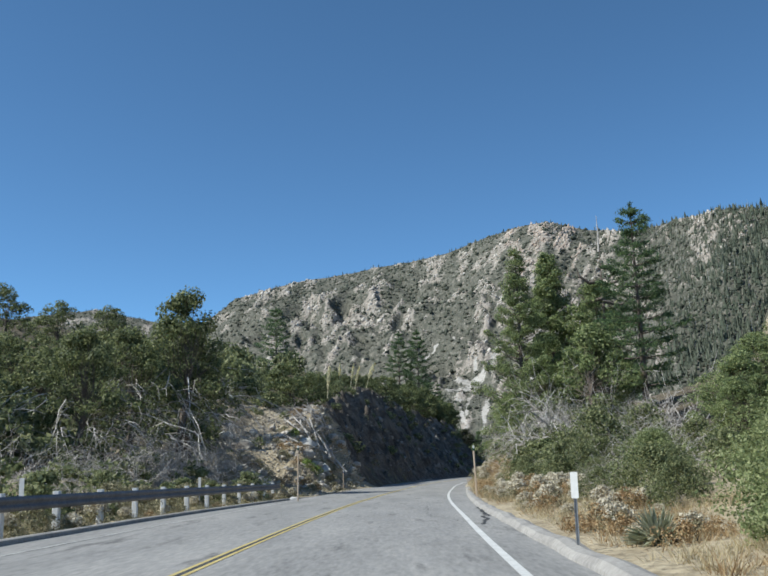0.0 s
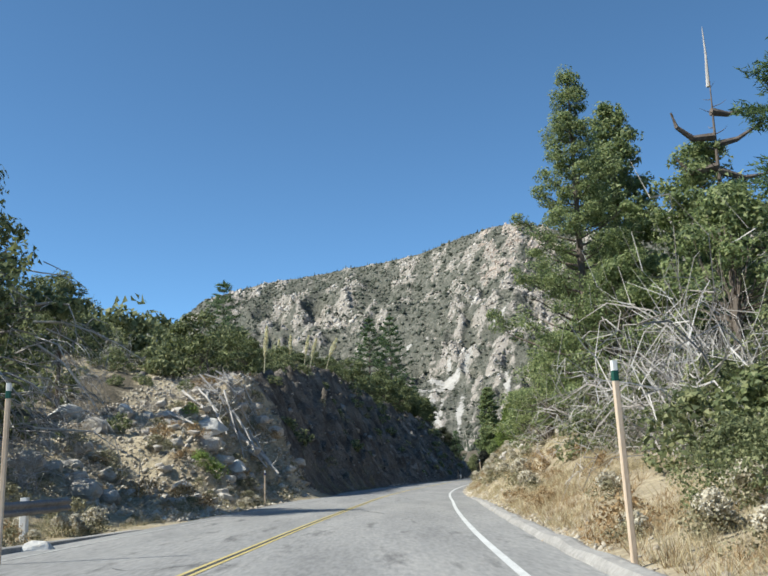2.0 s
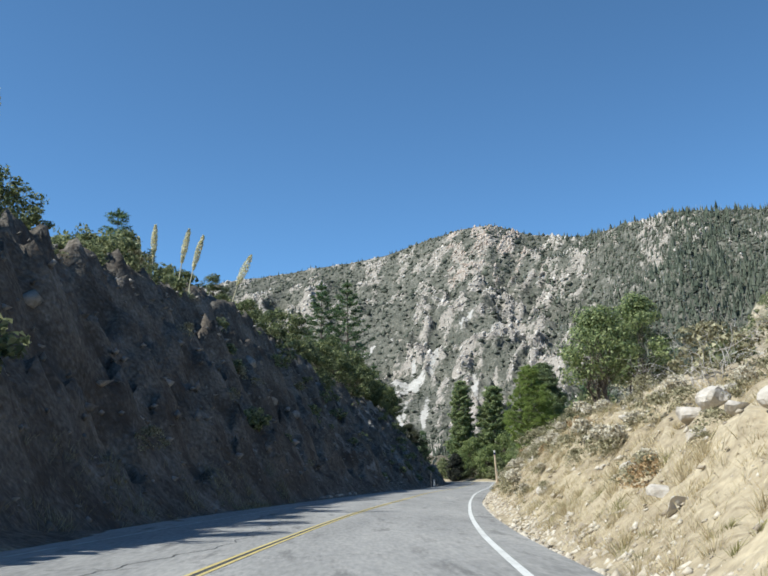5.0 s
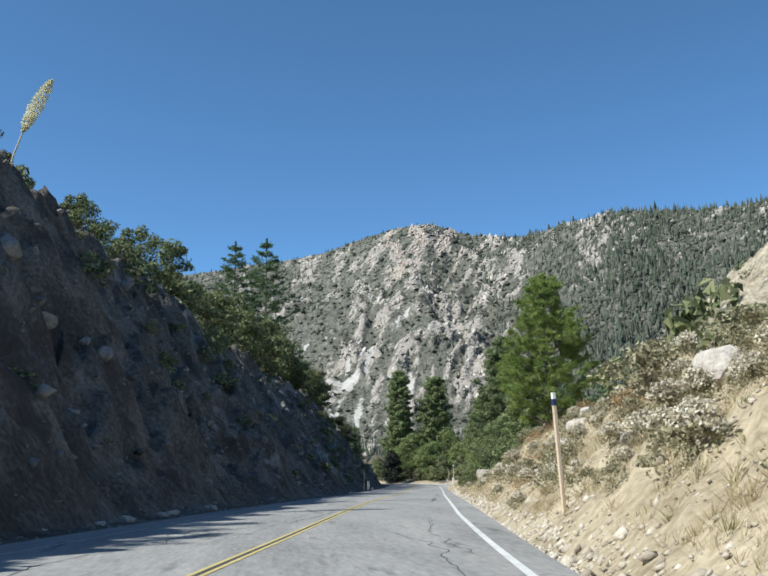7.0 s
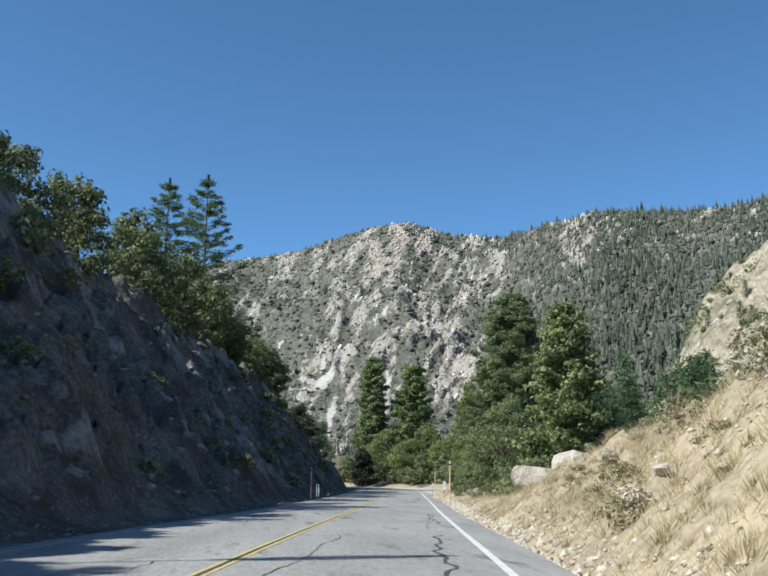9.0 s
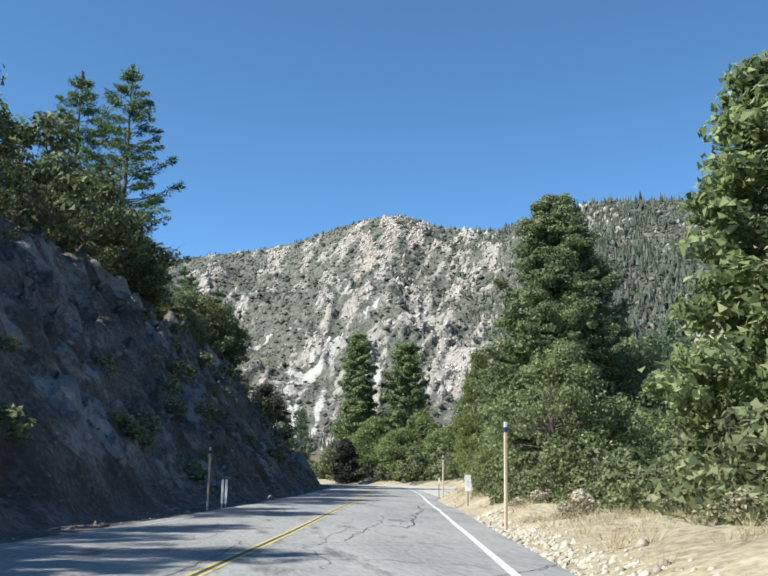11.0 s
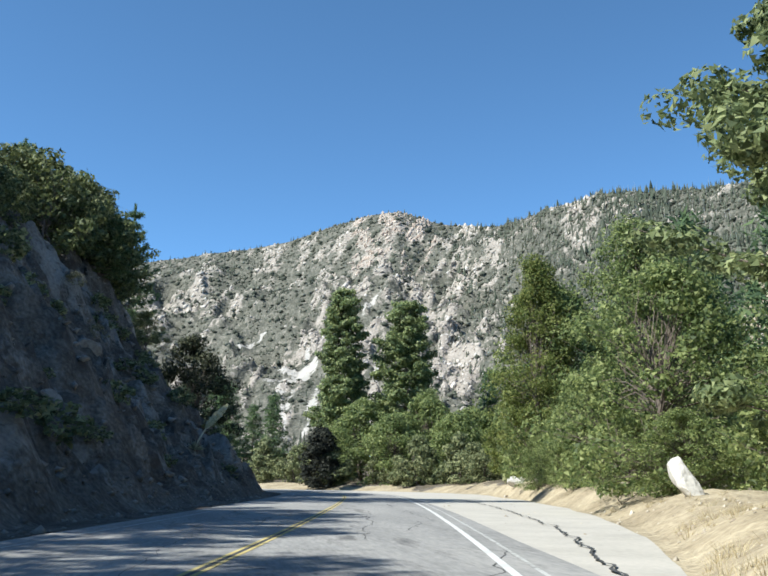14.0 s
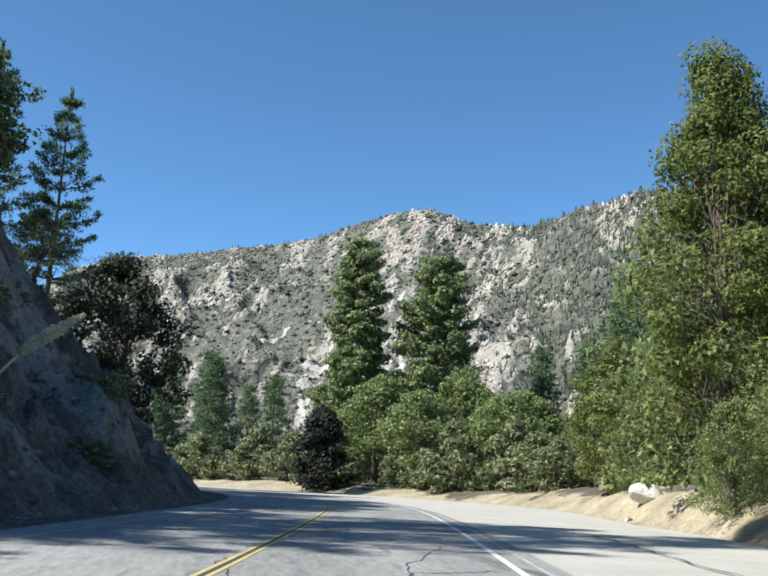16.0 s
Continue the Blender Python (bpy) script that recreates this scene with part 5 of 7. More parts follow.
for x_, y_, k_, a_ in [(25, 385, 0.8, 30), (40, 392, 0.9, 100), (18, 388, 0.7, 200), (60, 368, 1.0, 10), (70, 362, 1.05, 130), (78, 358, 1.1, 210), (88, 366, 1.2, 300), (11, 390, 0.75, 250)]:
    again(far_oak, x_, y_, k_, a_)

g2 = np.random.default_rng(12)
for i in range(26):
    s_ = 312 + i * 4.2
    x_, y_ = road_at(s_, float(np.interp(s_, SHOULDER[:, 0], SHOULDER[:, 1])) + g2.uniform(3.0, 7.0))
    again(far_oak, float(x_), float(y_), g2.uniform(0.5, 0.85), g2.uniform(0, 360), g2.uniform(0.7, 1.1))

# left side
left_oak = plant("oak_tree", dict(zip(("trunk", "crown"), broadleaf_meshes(21, 9.0, 4.0, 84, 130, M_DUSTY_OAK, 0.18, 0.2, 0.3, clump=0.62))) | {"deadwood": hanging_meshes(121, 8.0, 4.8, 110)}, -17.6, 59.0, "dark oak hung with bare grey branches behind the guard rail", "tree", "left oaks")
hill_oak = tree("oak_tree", broadleaf_meshes(56, 9.0, 4.0, 80, 60, M_DUSTY_OAK, 0.26, 0.1, 0.3, clump=0.66), -26.0, 51.0, "dark oak on the hillside above the road", "hillside oaks")
for x_, y_, k_, a_, h_ in [(-18.4, 52.6, 0.92, 80, 1.0), (-24, 61, 0.85, 10, 0.85), (-29, 54, 0.8, 260, 0.9), (-27, 42, 0.8, 190, 0.85), (-34, 62, 0.9, 310, 0.9),
                           (-22.5, 98.5, 0.8, 300, 0.85), (-38, 100, 0.9, 20, 0.8), (-33, 76, 0.8, 110, 0.8), (-45, 88, 0.9, 250, 0.85), (-26, 74, 0.6, 170, 0.75), (-40, 72, 0.9, 60, 0.85), (-52, 80, 1.0, 95, 0.9), (-30, 88, 0.7, 225, 0.7), (-36, 50, 0.9, 285, 0.9),
                           (-23, 68, 0.6, 140, 0.8), (-31, 66, 0.7, 200, 0.85), (-28, 98, 0.7, 70, 0.8), (-15.0, 63.5, 1.22, 95, 1.14), (-15.6, 67.5, 1.0, 190, 1.1), (-27, 106, 0.7, 33, 0.8), (-36, 112, 0.9, 77, 0.85), (-46, 104, 0.9, 150, 0.9), (-29, 84, 0.5, 222, 0.8), (-30, 93, 0.6, 300, 0.8)]:
    again(left_oak if x_ > -20 and y_ < 75 else hill_oak, x_, y_, k_, a_, h_)
again(left_oak, -16.3, 81.3, 0.5, 140, 1.6, 'slender dark oak on the slope above the slump')
crest_oak = tree("oak_tree", broadleaf_meshes(22, 5.2, 3.0, 56, 66, M_DARK_OAK, 0.24, 0.02, 0.16, stems=3), -12.0, 98.0, "dense green scrub oak on top of the cut bank", "bank-top oaks")
g1 = np.random.default_rng(41)
for i, s_ in enumerate(np.arange(101, 322, 4.3)):
    toe_, w_ = (float(np.interp(s_, BANK[:, 0], BANK[:, k])) for k in (1, 2))
    k_ = float(np.interp(s_, [100, 140, 152, 162, 178, 186, 200, 215, 227, 231, 246, 253, 258, 272, 286, 300, 320], [0.62, 0.45, 0.4, 0.55, 0.75, 1.0, 1.15, 1.3, 1.3, 1.3, 1.4, 1.4, 1.1, 0.65, 0.7, 1.1, 1.1])) * g1.uniform(0.65, 1.15)
    if g1.uniform() < (0.7 if 108 < s_ < 148 else 0.12):
        continue
    x_, y_ = road_at(s_, -(toe_ + w_ + (0.3 if s_ > 182 else 1.2 + 0.8 * k_) + g1.uniform(0, 1.6)))
    again(crest_oak, float(x_), float(y_), k_, g1.uniform(0, 360), g1.uniform(0.9, 1.15))
    if i % 2 and s_ > 165:
        x_, y_ = road_at(s_ + 2, -(toe_ + w_ + 7 + g1.uniform(0, 5)))
        again(crest_oak, float(x_), float(y_), k_ * 1.05, g1.uniform(0, 360), g1.uniform(0.9, 1.1))
# thicker stands that shade the far lane
for s0_, s1_, step_, k_, rows_ in [(247.5, 257, 2.6, 0.8, (0.4, 3.0)), (269, 287, 3.2, 0.62, (0.4, 2.6)), (290, 314, 3.6, 1.2, (0.4, 3.2))]:
    for s_ in np.arange(s0_, s1_, step_):
        for row_ in rows_:
            toe_, w_ = (float(np.interp(s_, BANK[:, 0], BANK[:, k])) for k in (1, 2))
            x_, y_ = road_at(s_ + g1.uniform(-0.6, 0.6), -(toe_ + w_ + row_))
            again(crest_oak, float(x_), float(y_), k_ * g1.uniform(0.88, 1.1), g1.uniform(0, 360), g1.uniform(0.95, 1.1))
tree("fir_tree", conifer_meshes(23, 40.0 - ground_z(-28.4, 209.9), 6.0, 0.1, 84, 150, M_FIR, droop=0.1, blade=0.5, gap=0.06, taper=0.7, wild=0.5, whorl=6, flat=0.16), -28.4, 209.9, "dark fir on the hill above the bank")
PAIR_H = 43.7 - ground_z(0.2, 276.8)
pair = tree("fir_tree", conifer_meshes(24, PAIR_H, 7.4, 0.06, 96, 280, M_FIR, droop=0.1, blade=0.4, slim=0.32, gap=0.05, taper=0.78, tuft=0.0, wild=0.5, whorl=6, flat=0.22, spray=11), 0.2, 276.8, "dark fir with open layered limbs on the bank top", "bank-top firs")
topped(pair, PAIR_H, 5.9, 273.5, 43.4, 1.0, 120)
topped(pair, PAIR_H, 10.5, 323.0, 32.0, 0.7, 40, "slender fir above the shaded bank")
topped(pair, PAIR_H, 4.6, 324.0, 35.5, 0.8, 160)
topped(pair, PAIR_H, 8.6, 337.0, 36.5, 0.8, 80)
topped(pair, PAIR_H, 14.4, 339.0, 33.6, 0.75, 220, "slender leaning fir on the shaded bank")
topped(pair, PAIR_H, 16.5, 300.0, 22.0, 0.5, 300, "small fir on the shaded bank")
# this oak's shade is in its leaf colour
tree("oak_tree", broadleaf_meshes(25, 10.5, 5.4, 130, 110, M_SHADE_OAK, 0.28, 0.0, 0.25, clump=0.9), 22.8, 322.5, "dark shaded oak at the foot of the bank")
again(left_oak, 18.5, 318.0, 0.65, 60, 0.9)

# low shrubs
shrub_a = plant("shrub", {"woody_base": brush_meshes(31, 1.2, 0.9, 2, M_DEADWOOD), "foliage": broadleaf_meshes(31, 1.7, 1.3, 34, 40, M_SHRUB, 0.16, 0.02, 0.05, stems=3, clump=0.34)[1]}, 7.2, 42.0, "dense green chaparral shrub beside the road", "shrub", "roadside shrubs")
big_shrub = plant("shrub", {"woody_base": brush_meshes(51, 2.6, 1.9, 16, M_DEADWOOD), "foliage": broadleaf_meshes(51, 3.0, 2.3, 84, 62, M_SHRUB, 0.14, 0.0, 0.07, stems=5, clump=0.44)[1]}, 9.2, 43.0, "large green chaparral bush threaded with bare grey twigs", "shrub", "roadside shrubs")
scrub_fine = broadleaf_meshes(52, 1.8, 1.35, 22, 34, M_SHRUB, 0.22, 0.0, 0.05, stems=3, clump=0.36)[1]
scrub_me = broadleaf_meshes(37, 1.8, 1.35, 18, 22, M_SHRUB, 0.32, 0.0, 0.05, stems=3, clump=0.42)[1]
plant("shrub", {"woody_base": brush_meshes(37, 1.2, 0.9, 3, M_DEADWOOD), "foliage": scrub_me}, -30.0, 45.0, "olive-green chaparral shrub on the hillside", "shrub", "hillside shrubs")
sage_me = broadleaf_meshes(32, 1.3, 1.2, 26, 46, M_SAGE, 0.11, 0.02, 0.05, stems=3, clump=0.3)[1]
shrub_b = plant("shrub", {"woody_base": brush_meshes(32, 1.0, 0.9, 2), "foliage": sage_me}, 14.6, 133.0, "grey-green dry shrub on the slope", "shrub", "dry shrubs")
bare = plant("bare_shrub", {"brushwood": brush_meshes(33, 2.6, 1.9, 22)}, 8.2, 54.5, "leafless tangle of pale grey branches", "shrub", "bare brush")
rust = plant("dry_bush", {"woody_base": brush_meshes(34, 0.6, 0.6, 3, M_RUST), "foliage": broadleaf_meshes(34, 0.75, 0.7, 22, 45, M_RUST, 0.07, 0.0, 0.03, stems=3, clump=0.22)[1]}, 4.2, 46.0, "rust-brown dry bush on the verge", "bush", "dry verge bushes")
bloom = plant("buckwheat_bush", {"woody_base": brush_meshes(35, 0.6, 0.7, 2, M_SAGE), "foliage": broadleaf_meshes(35, 0.55, 0.7, 20, 35, M_SAGE, 0.07, 0.0, 0.03, stems=3, clump=0.22)[1],
                                "blossom": broadleaf_meshes(36, 0.8, 0.75, 46, 16, M_BLOSSOM, 0.076, 0.55, 0.03, stems=3, clump=0.1)[1]}, 4.0, 32.0, "buckwheat bush with dry cream flower heads", "bush", "buckwheat bushes")
berm_bush = plant("shrub", {"woody_base": brush_meshes(39, 1.4, 1.1, 5, M_BARK), "foliage": broadleaf_meshes(39, 2.3, 1.5, 60, 62, M_DARK_OAK, 0.15, 0.0, 0.06, stems=4, clump=0.36)[1]}, *[float(v) for v in road_at(226.5, 5.0)], "dense dark green bush at the edge of the sandy berm", "shrub", "berm bushes")


def scatter(master, n, s0, s1, u0, u1, k0, k1, seed, tall=1.0, avoid=None):
    g = np.random.default_rng(seed)
    for _ in range(n):
        s_, u_ = g.uniform(s0, s1), g.uniform(u0, u1)
        x_, y_ = road_at(s_, u_)
        k_ = g.uniform(k0, k1)
        again(master, float(x_), float(y_), k_, g.uniform(0, 360), tall * g.uniform(0.85, 1.15), sink=0.08)


# right verge, first stretch
for s_, u_, k_, h_ in [(21, 8.2, 0.8, 0.95), (24, 6.6, 0.75, 0.9), (27, 9.0, 0.95, 0.9), (33, 8.4, 1.0, 0.9), (37, 6.6, 0.9, 0.9), (41, 8.0, 1.1, 0.9), (46, 6.4, 0.9, 1.0), (48, 8.6, 1.4, 0.9), (52, 6.0, 1.0, 1.0), (55, 7.6, 1.4, 1.0), (60, 7.0, 1.3, 1.0), (63, 5.6, 0.9, 1.0), (30, 11.5, 1.0, 0.9), (40, 12, 1.25, 0.9), (50, 12, 1.8, 0.9), (18, 12, 0.9, 0.9), (58, 11, 2.0, 1.0)]:
    x_, y_ = road_at(s_, u_)
    fine_ = k_ > 1.2 or s_ < 45
    again(big_shrub if fine_ else shrub_a, float(x_), float(y_), k_ / 1.75 if fine_ else k_, s_ * 37, h_)
for s_, u_, k_ in [(44, 7.5, 0.9), (50, 7.2, 1.0), (57, 9.0, 1.2), (62, 8.0, 1.2), (66, 8.5, 1.2), (60, 6.2, 0.8), (72, 8.2, 1.0), (78, 8.8, 1.0), (47, 10.5, 1.3), (54, 11.5, 1.4), (70, 6.8, 0.8), (64, 11.5, 1.5)]:
    x_, y_ = road_at(s_, u_)
    again(bare, float(x_), float(y_), k_, s_ * 53)
for s_, u_, k_ in [(96, 8.0, 0.75), (101, 8.6, 0.85), (106, 8.0, 0.95), (111, 8.6, 0.9), (116, 8.0, 0.8), (93, 9.5, 0.8), (121, 9.0, 0.7), (104, 10, 1.0), (113, 10.5, 1.0), (133, 8.5, 0.6), (140, 8.0, 0.55)]:
    x_, y_ = road_at(s_, u_)
    again(bare, float(x_), float(y_), k_, s_ * 29)
scatter(bloom, 16, 18, 52, 3.0, 5.0, 0.5, 0.95, 201)
scatter(bloom, 12, 20, 46, 3.4, 5.0, 0.6, 0.95, 250)
scatter(bloom, 14, 12.6, 26, 2.8, 4.6, 0.3, 0.6, 269)
scatter(rust, 8, 11, 24, 2.7, 4.4, 0.35, 0.6, 270)
scatter(big_shrub, 14, 18, 46, 4.6, 6.6, 0.26, 0.48, 251)
scatter(rust, 12, 14, 60, 2.9, 5.2, 0.5, 0.9, 202)
again(berm_bush, 7.7, 48.4, 0.9, 20, 0.85, 'dense green bush above the verge')
again(big_bare, 9.6, 55.5, 0.6, 130)
for x_, y_, k_, a_ in [(8.4, 40.2, 0.5, 20), (9.6, 36.8, 0.45, 140), (10.4, 33.6, 0.45, 250), (7.2, 38.4, 0.32, 70), (6.4, 33.0, 0.28, 190), (10.8, 40.4, 0.6, 320), (9.0, 44.6, 0.55, 110), (6.2, 28.0, 0.25, 45), (7.6, 31.0, 0.34, 280), (5.4, 24.6, 0.22, 160), (15.2, 52.0, 1.0, 15), (13.4, 48.6, 0.8, 130), (16.4, 56.0, 1.1, 240), (12.6, 44.0, 0.7, 330), (6.4, 44.5, 0.25, 60), (7.2, 46.0, 0.3, 170), (8.0, 49.0, 0.36, 290)]:
    again(big_bare, x_, y_, k_, a_)
again(big_bare, 8.9, 55.3, 1.15, 30, 1.25)
again(big_bare, 10.4, 58.0, 1.1, 75, 1.2)
again(big_bare, 10.6, 51.5, 0.65, 230)
again(berm_bush, 9.0, 51.8, 1.0, 120, 0.85, 'dense green bush above the verge')
scatter(bloom, 9, 58, 80, 3.2, 6.0, 0.7, 1.2, 203)
scatter(rust, 8, 58, 74, 3.0, 5.5, 0.5, 0.9, 204)
# dry slope
scatter(bloom, 12, 84, 150, 3.2, 6.5, 0.4, 0.8, 206)
scatter(shrub_b, 26, 96, 168, 2.9, 7.5, 0.3, 0.7, 260)
scatter(rust, 16, 84, 165, 2.8, 6.5, 0.4, 0.8, 261)
scatter(bloom, 18, 118, 150, 2.5, 5.0, 0.45, 0.9, 240)
scatter(bloom, 34, 92, 172, 2.6, 6.5, 0.5, 1.05, 271)
# shoulder before and by the trees
scatter(shrub_b, 8, 186, 222, 3.6, 6.0, 0.35, 0.7, 209)
scatter(shrub_a, 12, 196, 224, 6.0, 9.0, 0.8, 1.4, 210)
scatter(shrub_a, 8, 216, 238, 5.4, 8.0, 0.8, 1.3, 211)
for s_, u_, k_ in [(224.5, 4.0, 0.42), (226.2, 4.3, 0.5), (228, 4.6, 0.55), (230, 5.0, 0.6), (215, 4.6, 0.6), (217, 4.4, 0.6), (219, 4.5, 0.65), (221, 4.4, 0.6), (223, 4.7, 0.7), (225, 5.0, 0.7), (216, 5.8, 0.9), (219, 5.9, 1.0), (222, 5.9, 1.0), (225, 6.3, 1.1), (228, 6.6, 1.1), (227.5, 5.6, 0.8), (230, 6.0, 0.9), (232.5, 6.6, 1.0), (229, 7.0, 1.2), (218.5, 4.9, 0.7), (221.5, 5.2, 0.8), (225, 5.4, 0.85), (216.5, 5.8, 0.8), (222, 6.4, 1.25), (226, 7.2, 1.5), (230, 8.2, 1.6), (219, 6.6, 1.0), (235, 8.8, 1.5)]:
    x_, y_ = road_at(s_, u_)
    again(big_shrub if k_ > 0.95 else shrub_a, float(x_), float(y_), k_ / 1.75 if k_ > 0.95 else k_, s_ * 41)
for s_, u_, k_ in [(203, 6.2, 0.8), (205, 5.9, 0.8), (207, 5.5, 0.7), (209, 5.0, 0.6), (211, 5.2, 0.75), (213, 5.0, 0.65), (210, 6.4, 1.0), (213, 6.4, 1.0), (206, 7.0, 1.0)]:
    x_, y_ = road_at(s_, u_)
    again(shrub_a, float(x_), float(y_), k_, s_ * 23)
scatter(bloom, 7, 203, 214, 3.6, 4.8, 0.5, 0.8, 239)
for s_, u_, k_ in [(225.5, 3.6, 0.36), (227.2, 3.9, 0.42), (229.3, 4.2, 0.5), (231.6, 4.5, 0.55), (234.0, 5.0, 0.6), (236.6, 5.5, 0.65), (239.5, 6.3, 0.75), (226.4, 4.7, 0.65), (229.0, 5.2, 0.75), (232.4, 5.7, 0.8), (242.0, 7.9, 0.9), (224.0, 5.4, 0.8), (227.0, 5.9, 0.95), (230.0, 6.4, 1.1), (233.0, 7.1, 1.2), (221.5, 5.0, 0.6), (220.0, 6.0, 0.9), (244.6, 9.2, 1.0), (248.0, 10.6, 1.1)]:
    x_, y_ = road_at(s_, u_)
    again(berm_bush, float(x_), float(y_), k_, s_ * 67)
for s_, u_, k_ in [(210 + 1.7 * k, 4.7 + 0.5 * math.sin(k * 2.4), 0.72 + 0.16 * math.sin(k * 1.7)) for k in range(11)]:
    x_, y_ = road_at(s_, u_)
    again(berm_bush if k_ > 0.7 else shrub_a, float(x_), float(y_), k_, s_ * 61)
# left side
scatter(shrub_b, 16, 18, 58, -12.5, -9.8, 0.4, 0.8, 214)
scatter(bare, 34, 22, 66, -18.5, -12.6, 0.6, 1.2, 216)
scatter(bloom, 46, 4, 58, -10.6, -7.95, 0.45, 0.95, 264)
scatter(shrub_b, 34, 6, 58, -11.5, -8.9, 0.3, 0.75, 265)
scatter(shrub_b, 16, 4, 54, -9.4, -8.0, 0.25, 0.5, 266)
scatter(rust, 5, 4, 54, -9.8, -7.95, 0.4, 0.7, 268)
scatter(shrub_a, 14, 8, 52, -12.8, -9.2, 0.35, 0.85, 267)
again(shrub_a, -8.3, 50.3, 1.0, 200, 0.95, 'green bush beyond the end of the guard rail')
for x_, y_, k_, a_ in [(-13.2, 53.5, 0.6, 20), (-13.4, 57.6, 0.75, 110), (-12.6, 60.8, 0.8, 310), (-14.6, 57.4, 0.9, 190), (-15.6, 44.0, 0.55, 10), (-14.4, 40.0, 0.45, 95), (-14.8, 47.6, 0.6, 300), (-14.0, 36.0, 0.4, 60), (-14.6, 50.6, 0.75, 250), (-13.4, 62.6, 0.8, 30), (-11.6, 63.4, 0.6, 140)]:
    again(big_bare, x_, y_, k_, a_)
scatter(shrub_b, 14, 60, 92, -15, -9.2, 0.35, 0.7, 218)
scatter(bare, 18, 40, 100, -34, -15, 0.8, 1.3, 227)
# slump
scatter(bare, 16, 86, 95, -16, -12.2, 0.35, 0.6, 232)
scatter(bare, 16, 70, 88, -19, -13.5, 0.3, 0.55, 262)
green = plant("shrub", {"woody_base": brush_meshes(53, 0.9, 0.8, 4), "foliage": broadleaf_meshes(53, 1.5, 1.1, 60, 60, M_PINE, 0.1, 0.0, 0.05, stems=4, clump=0.26)[1]}, -7.9, 77.1, "bright green bush on the slumped bank", "shrub", "slump bushes")
again(green, -9.6, 83.0, 0.5, 50, 0.85, 'bright green bush on the slumped bank')
scatter(shrub_b, 22, 66, 97, -15, -8.4, 0.3, 0.6, 243)
scatter(bloom, 14, 52, 80, -9.2, -7.9, 0.4, 0.7, 263)
scatter(rust, 24, 64, 99, -15, -9.0, 0.5, 1.1, 254)
# light willow-like bushes on the verge
light = plant("shrub", {"woody_base": brush_meshes(38, 1.8, 1.2, 8, M_DEADWOOD), "foliage": broadleaf_meshes(38, 2.1, 1.7, 90, 170, M_WILLOW, 0.06, 0.0, 0.06, stems=5, clump=0.34)[1]}, 5.9, 12.6, "tall light green bush on the verge", "shrub", "light verge bushes")
again(light, 6.9, 15.8, 0.9, 70)
again(light, 8.6, 19.4, 0.9, 150)
again(light, 4.6, 10.2, 0.7, 220)
again(light, 7.4, 27.0, 0.8, 300)

# scrub joined into sheets: number, stretch, offsets, sizes, seed, tallness


def points_of(me):
    v = np.empty(len(me.vertices) * 3, dtype=np.float32)
    me.vertices.foreach_get("co", v)
    return v.reshape(-1, 3)


def joined_scrub(name, rows, mat, label, pick):
    """Shrubs too many to count, joined in one mesh; pick gives the shrub to repeat."""
    out = []
    for n_, s0_, s1_, u0_, u1_, k0_, k1_, sd_, tall_ in rows:
        g = np.random.default_rng(sd_)
        x_, y_ = road_at(g.uniform(s0_, s1_, n_), g.uniform(u0_, u1_, n_))
        k_, a_ = g.uniform(k0_, k1_, n_)[:, None], g.uniform(0, 6.283, n_)[:, None]
        b = pick(s1_, k1_)
        bx, by = b[None, :, 0] * np.cos(a_) - b[None, :, 1] * np.sin(a_), b[None, :, 0] * np.sin(a_) + b[None, :, 1] * np.cos(a_)
        out.append(np.stack([bx * k_ + x_[:, None], by * k_ + y_[:, None], b[None, :, 2] * k_ * tall_ * g.uniform(0.8, 1.2, (n_, 1)) + height(x_, y_)[:, None] - 0.1], -1).reshape(-1, 3, 3))
    return tagged(new(name, quads_mesh(name, np.concatenate(out), mat)), label, "scrub", kind="stuff")


COARSE, FINE, SAGE = points_of(scrub_me), points_of(scrub_fine), points_of(sage_me)
joined_scrub("hillside_scrub", [
        (14, 130, 185, 8.5, 18, 0.7, 1.4, 208, 1.0),
        (16, 246, 302, 16.5, 20, 0.9, 1.6, 212, 1.0),
        (14, 180, 235, 9, 22, 1.2, 2.2, 213, 1.0),
        (26, 18, 60, -24, -12.5, 0.5, 1.25, 215, 0.9),
        (16, 66, 96, -30, -16, 0.8, 1.6, 220, 1.0),
        (22, 100, 200, -27, -17.5, 0.7, 1.4, 222, 1.0),
        (18, 200, 305, -33, -24, 0.8, 1.6, 223, 1.0),
        (70, 16, 102, -52, -17, 1.3, 2.4, 226, 1.0),
        (130, 70, 138, -62, -25.0, 0.45, 1.3, 236, 1.0),
        (50, 100, 138, -26, -16.0, 0.4, 1.0, 244, 1.0),
        (34, 62, 97, -26, -14.0, 0.2, 0.55, 237, 0.9),
        (40, 104, 300, -50, -28, 1.2, 2.2, 228, 1.0),
        (110, 98, 300, -20, -10.0, 0.3, 0.95, 229, 0.7),
        (16, 250, 312, -20, -11, 0.4, 0.9, 230, 0.8),
        (40, 300, 330, 20, 60, 1.2, 2.4, 234, 1.0),
], M_SHRUB, "olive chaparral scrub over the hillsides and the bank", lambda far, size: FINE if far < 140 and size > 0.9 else COARSE)
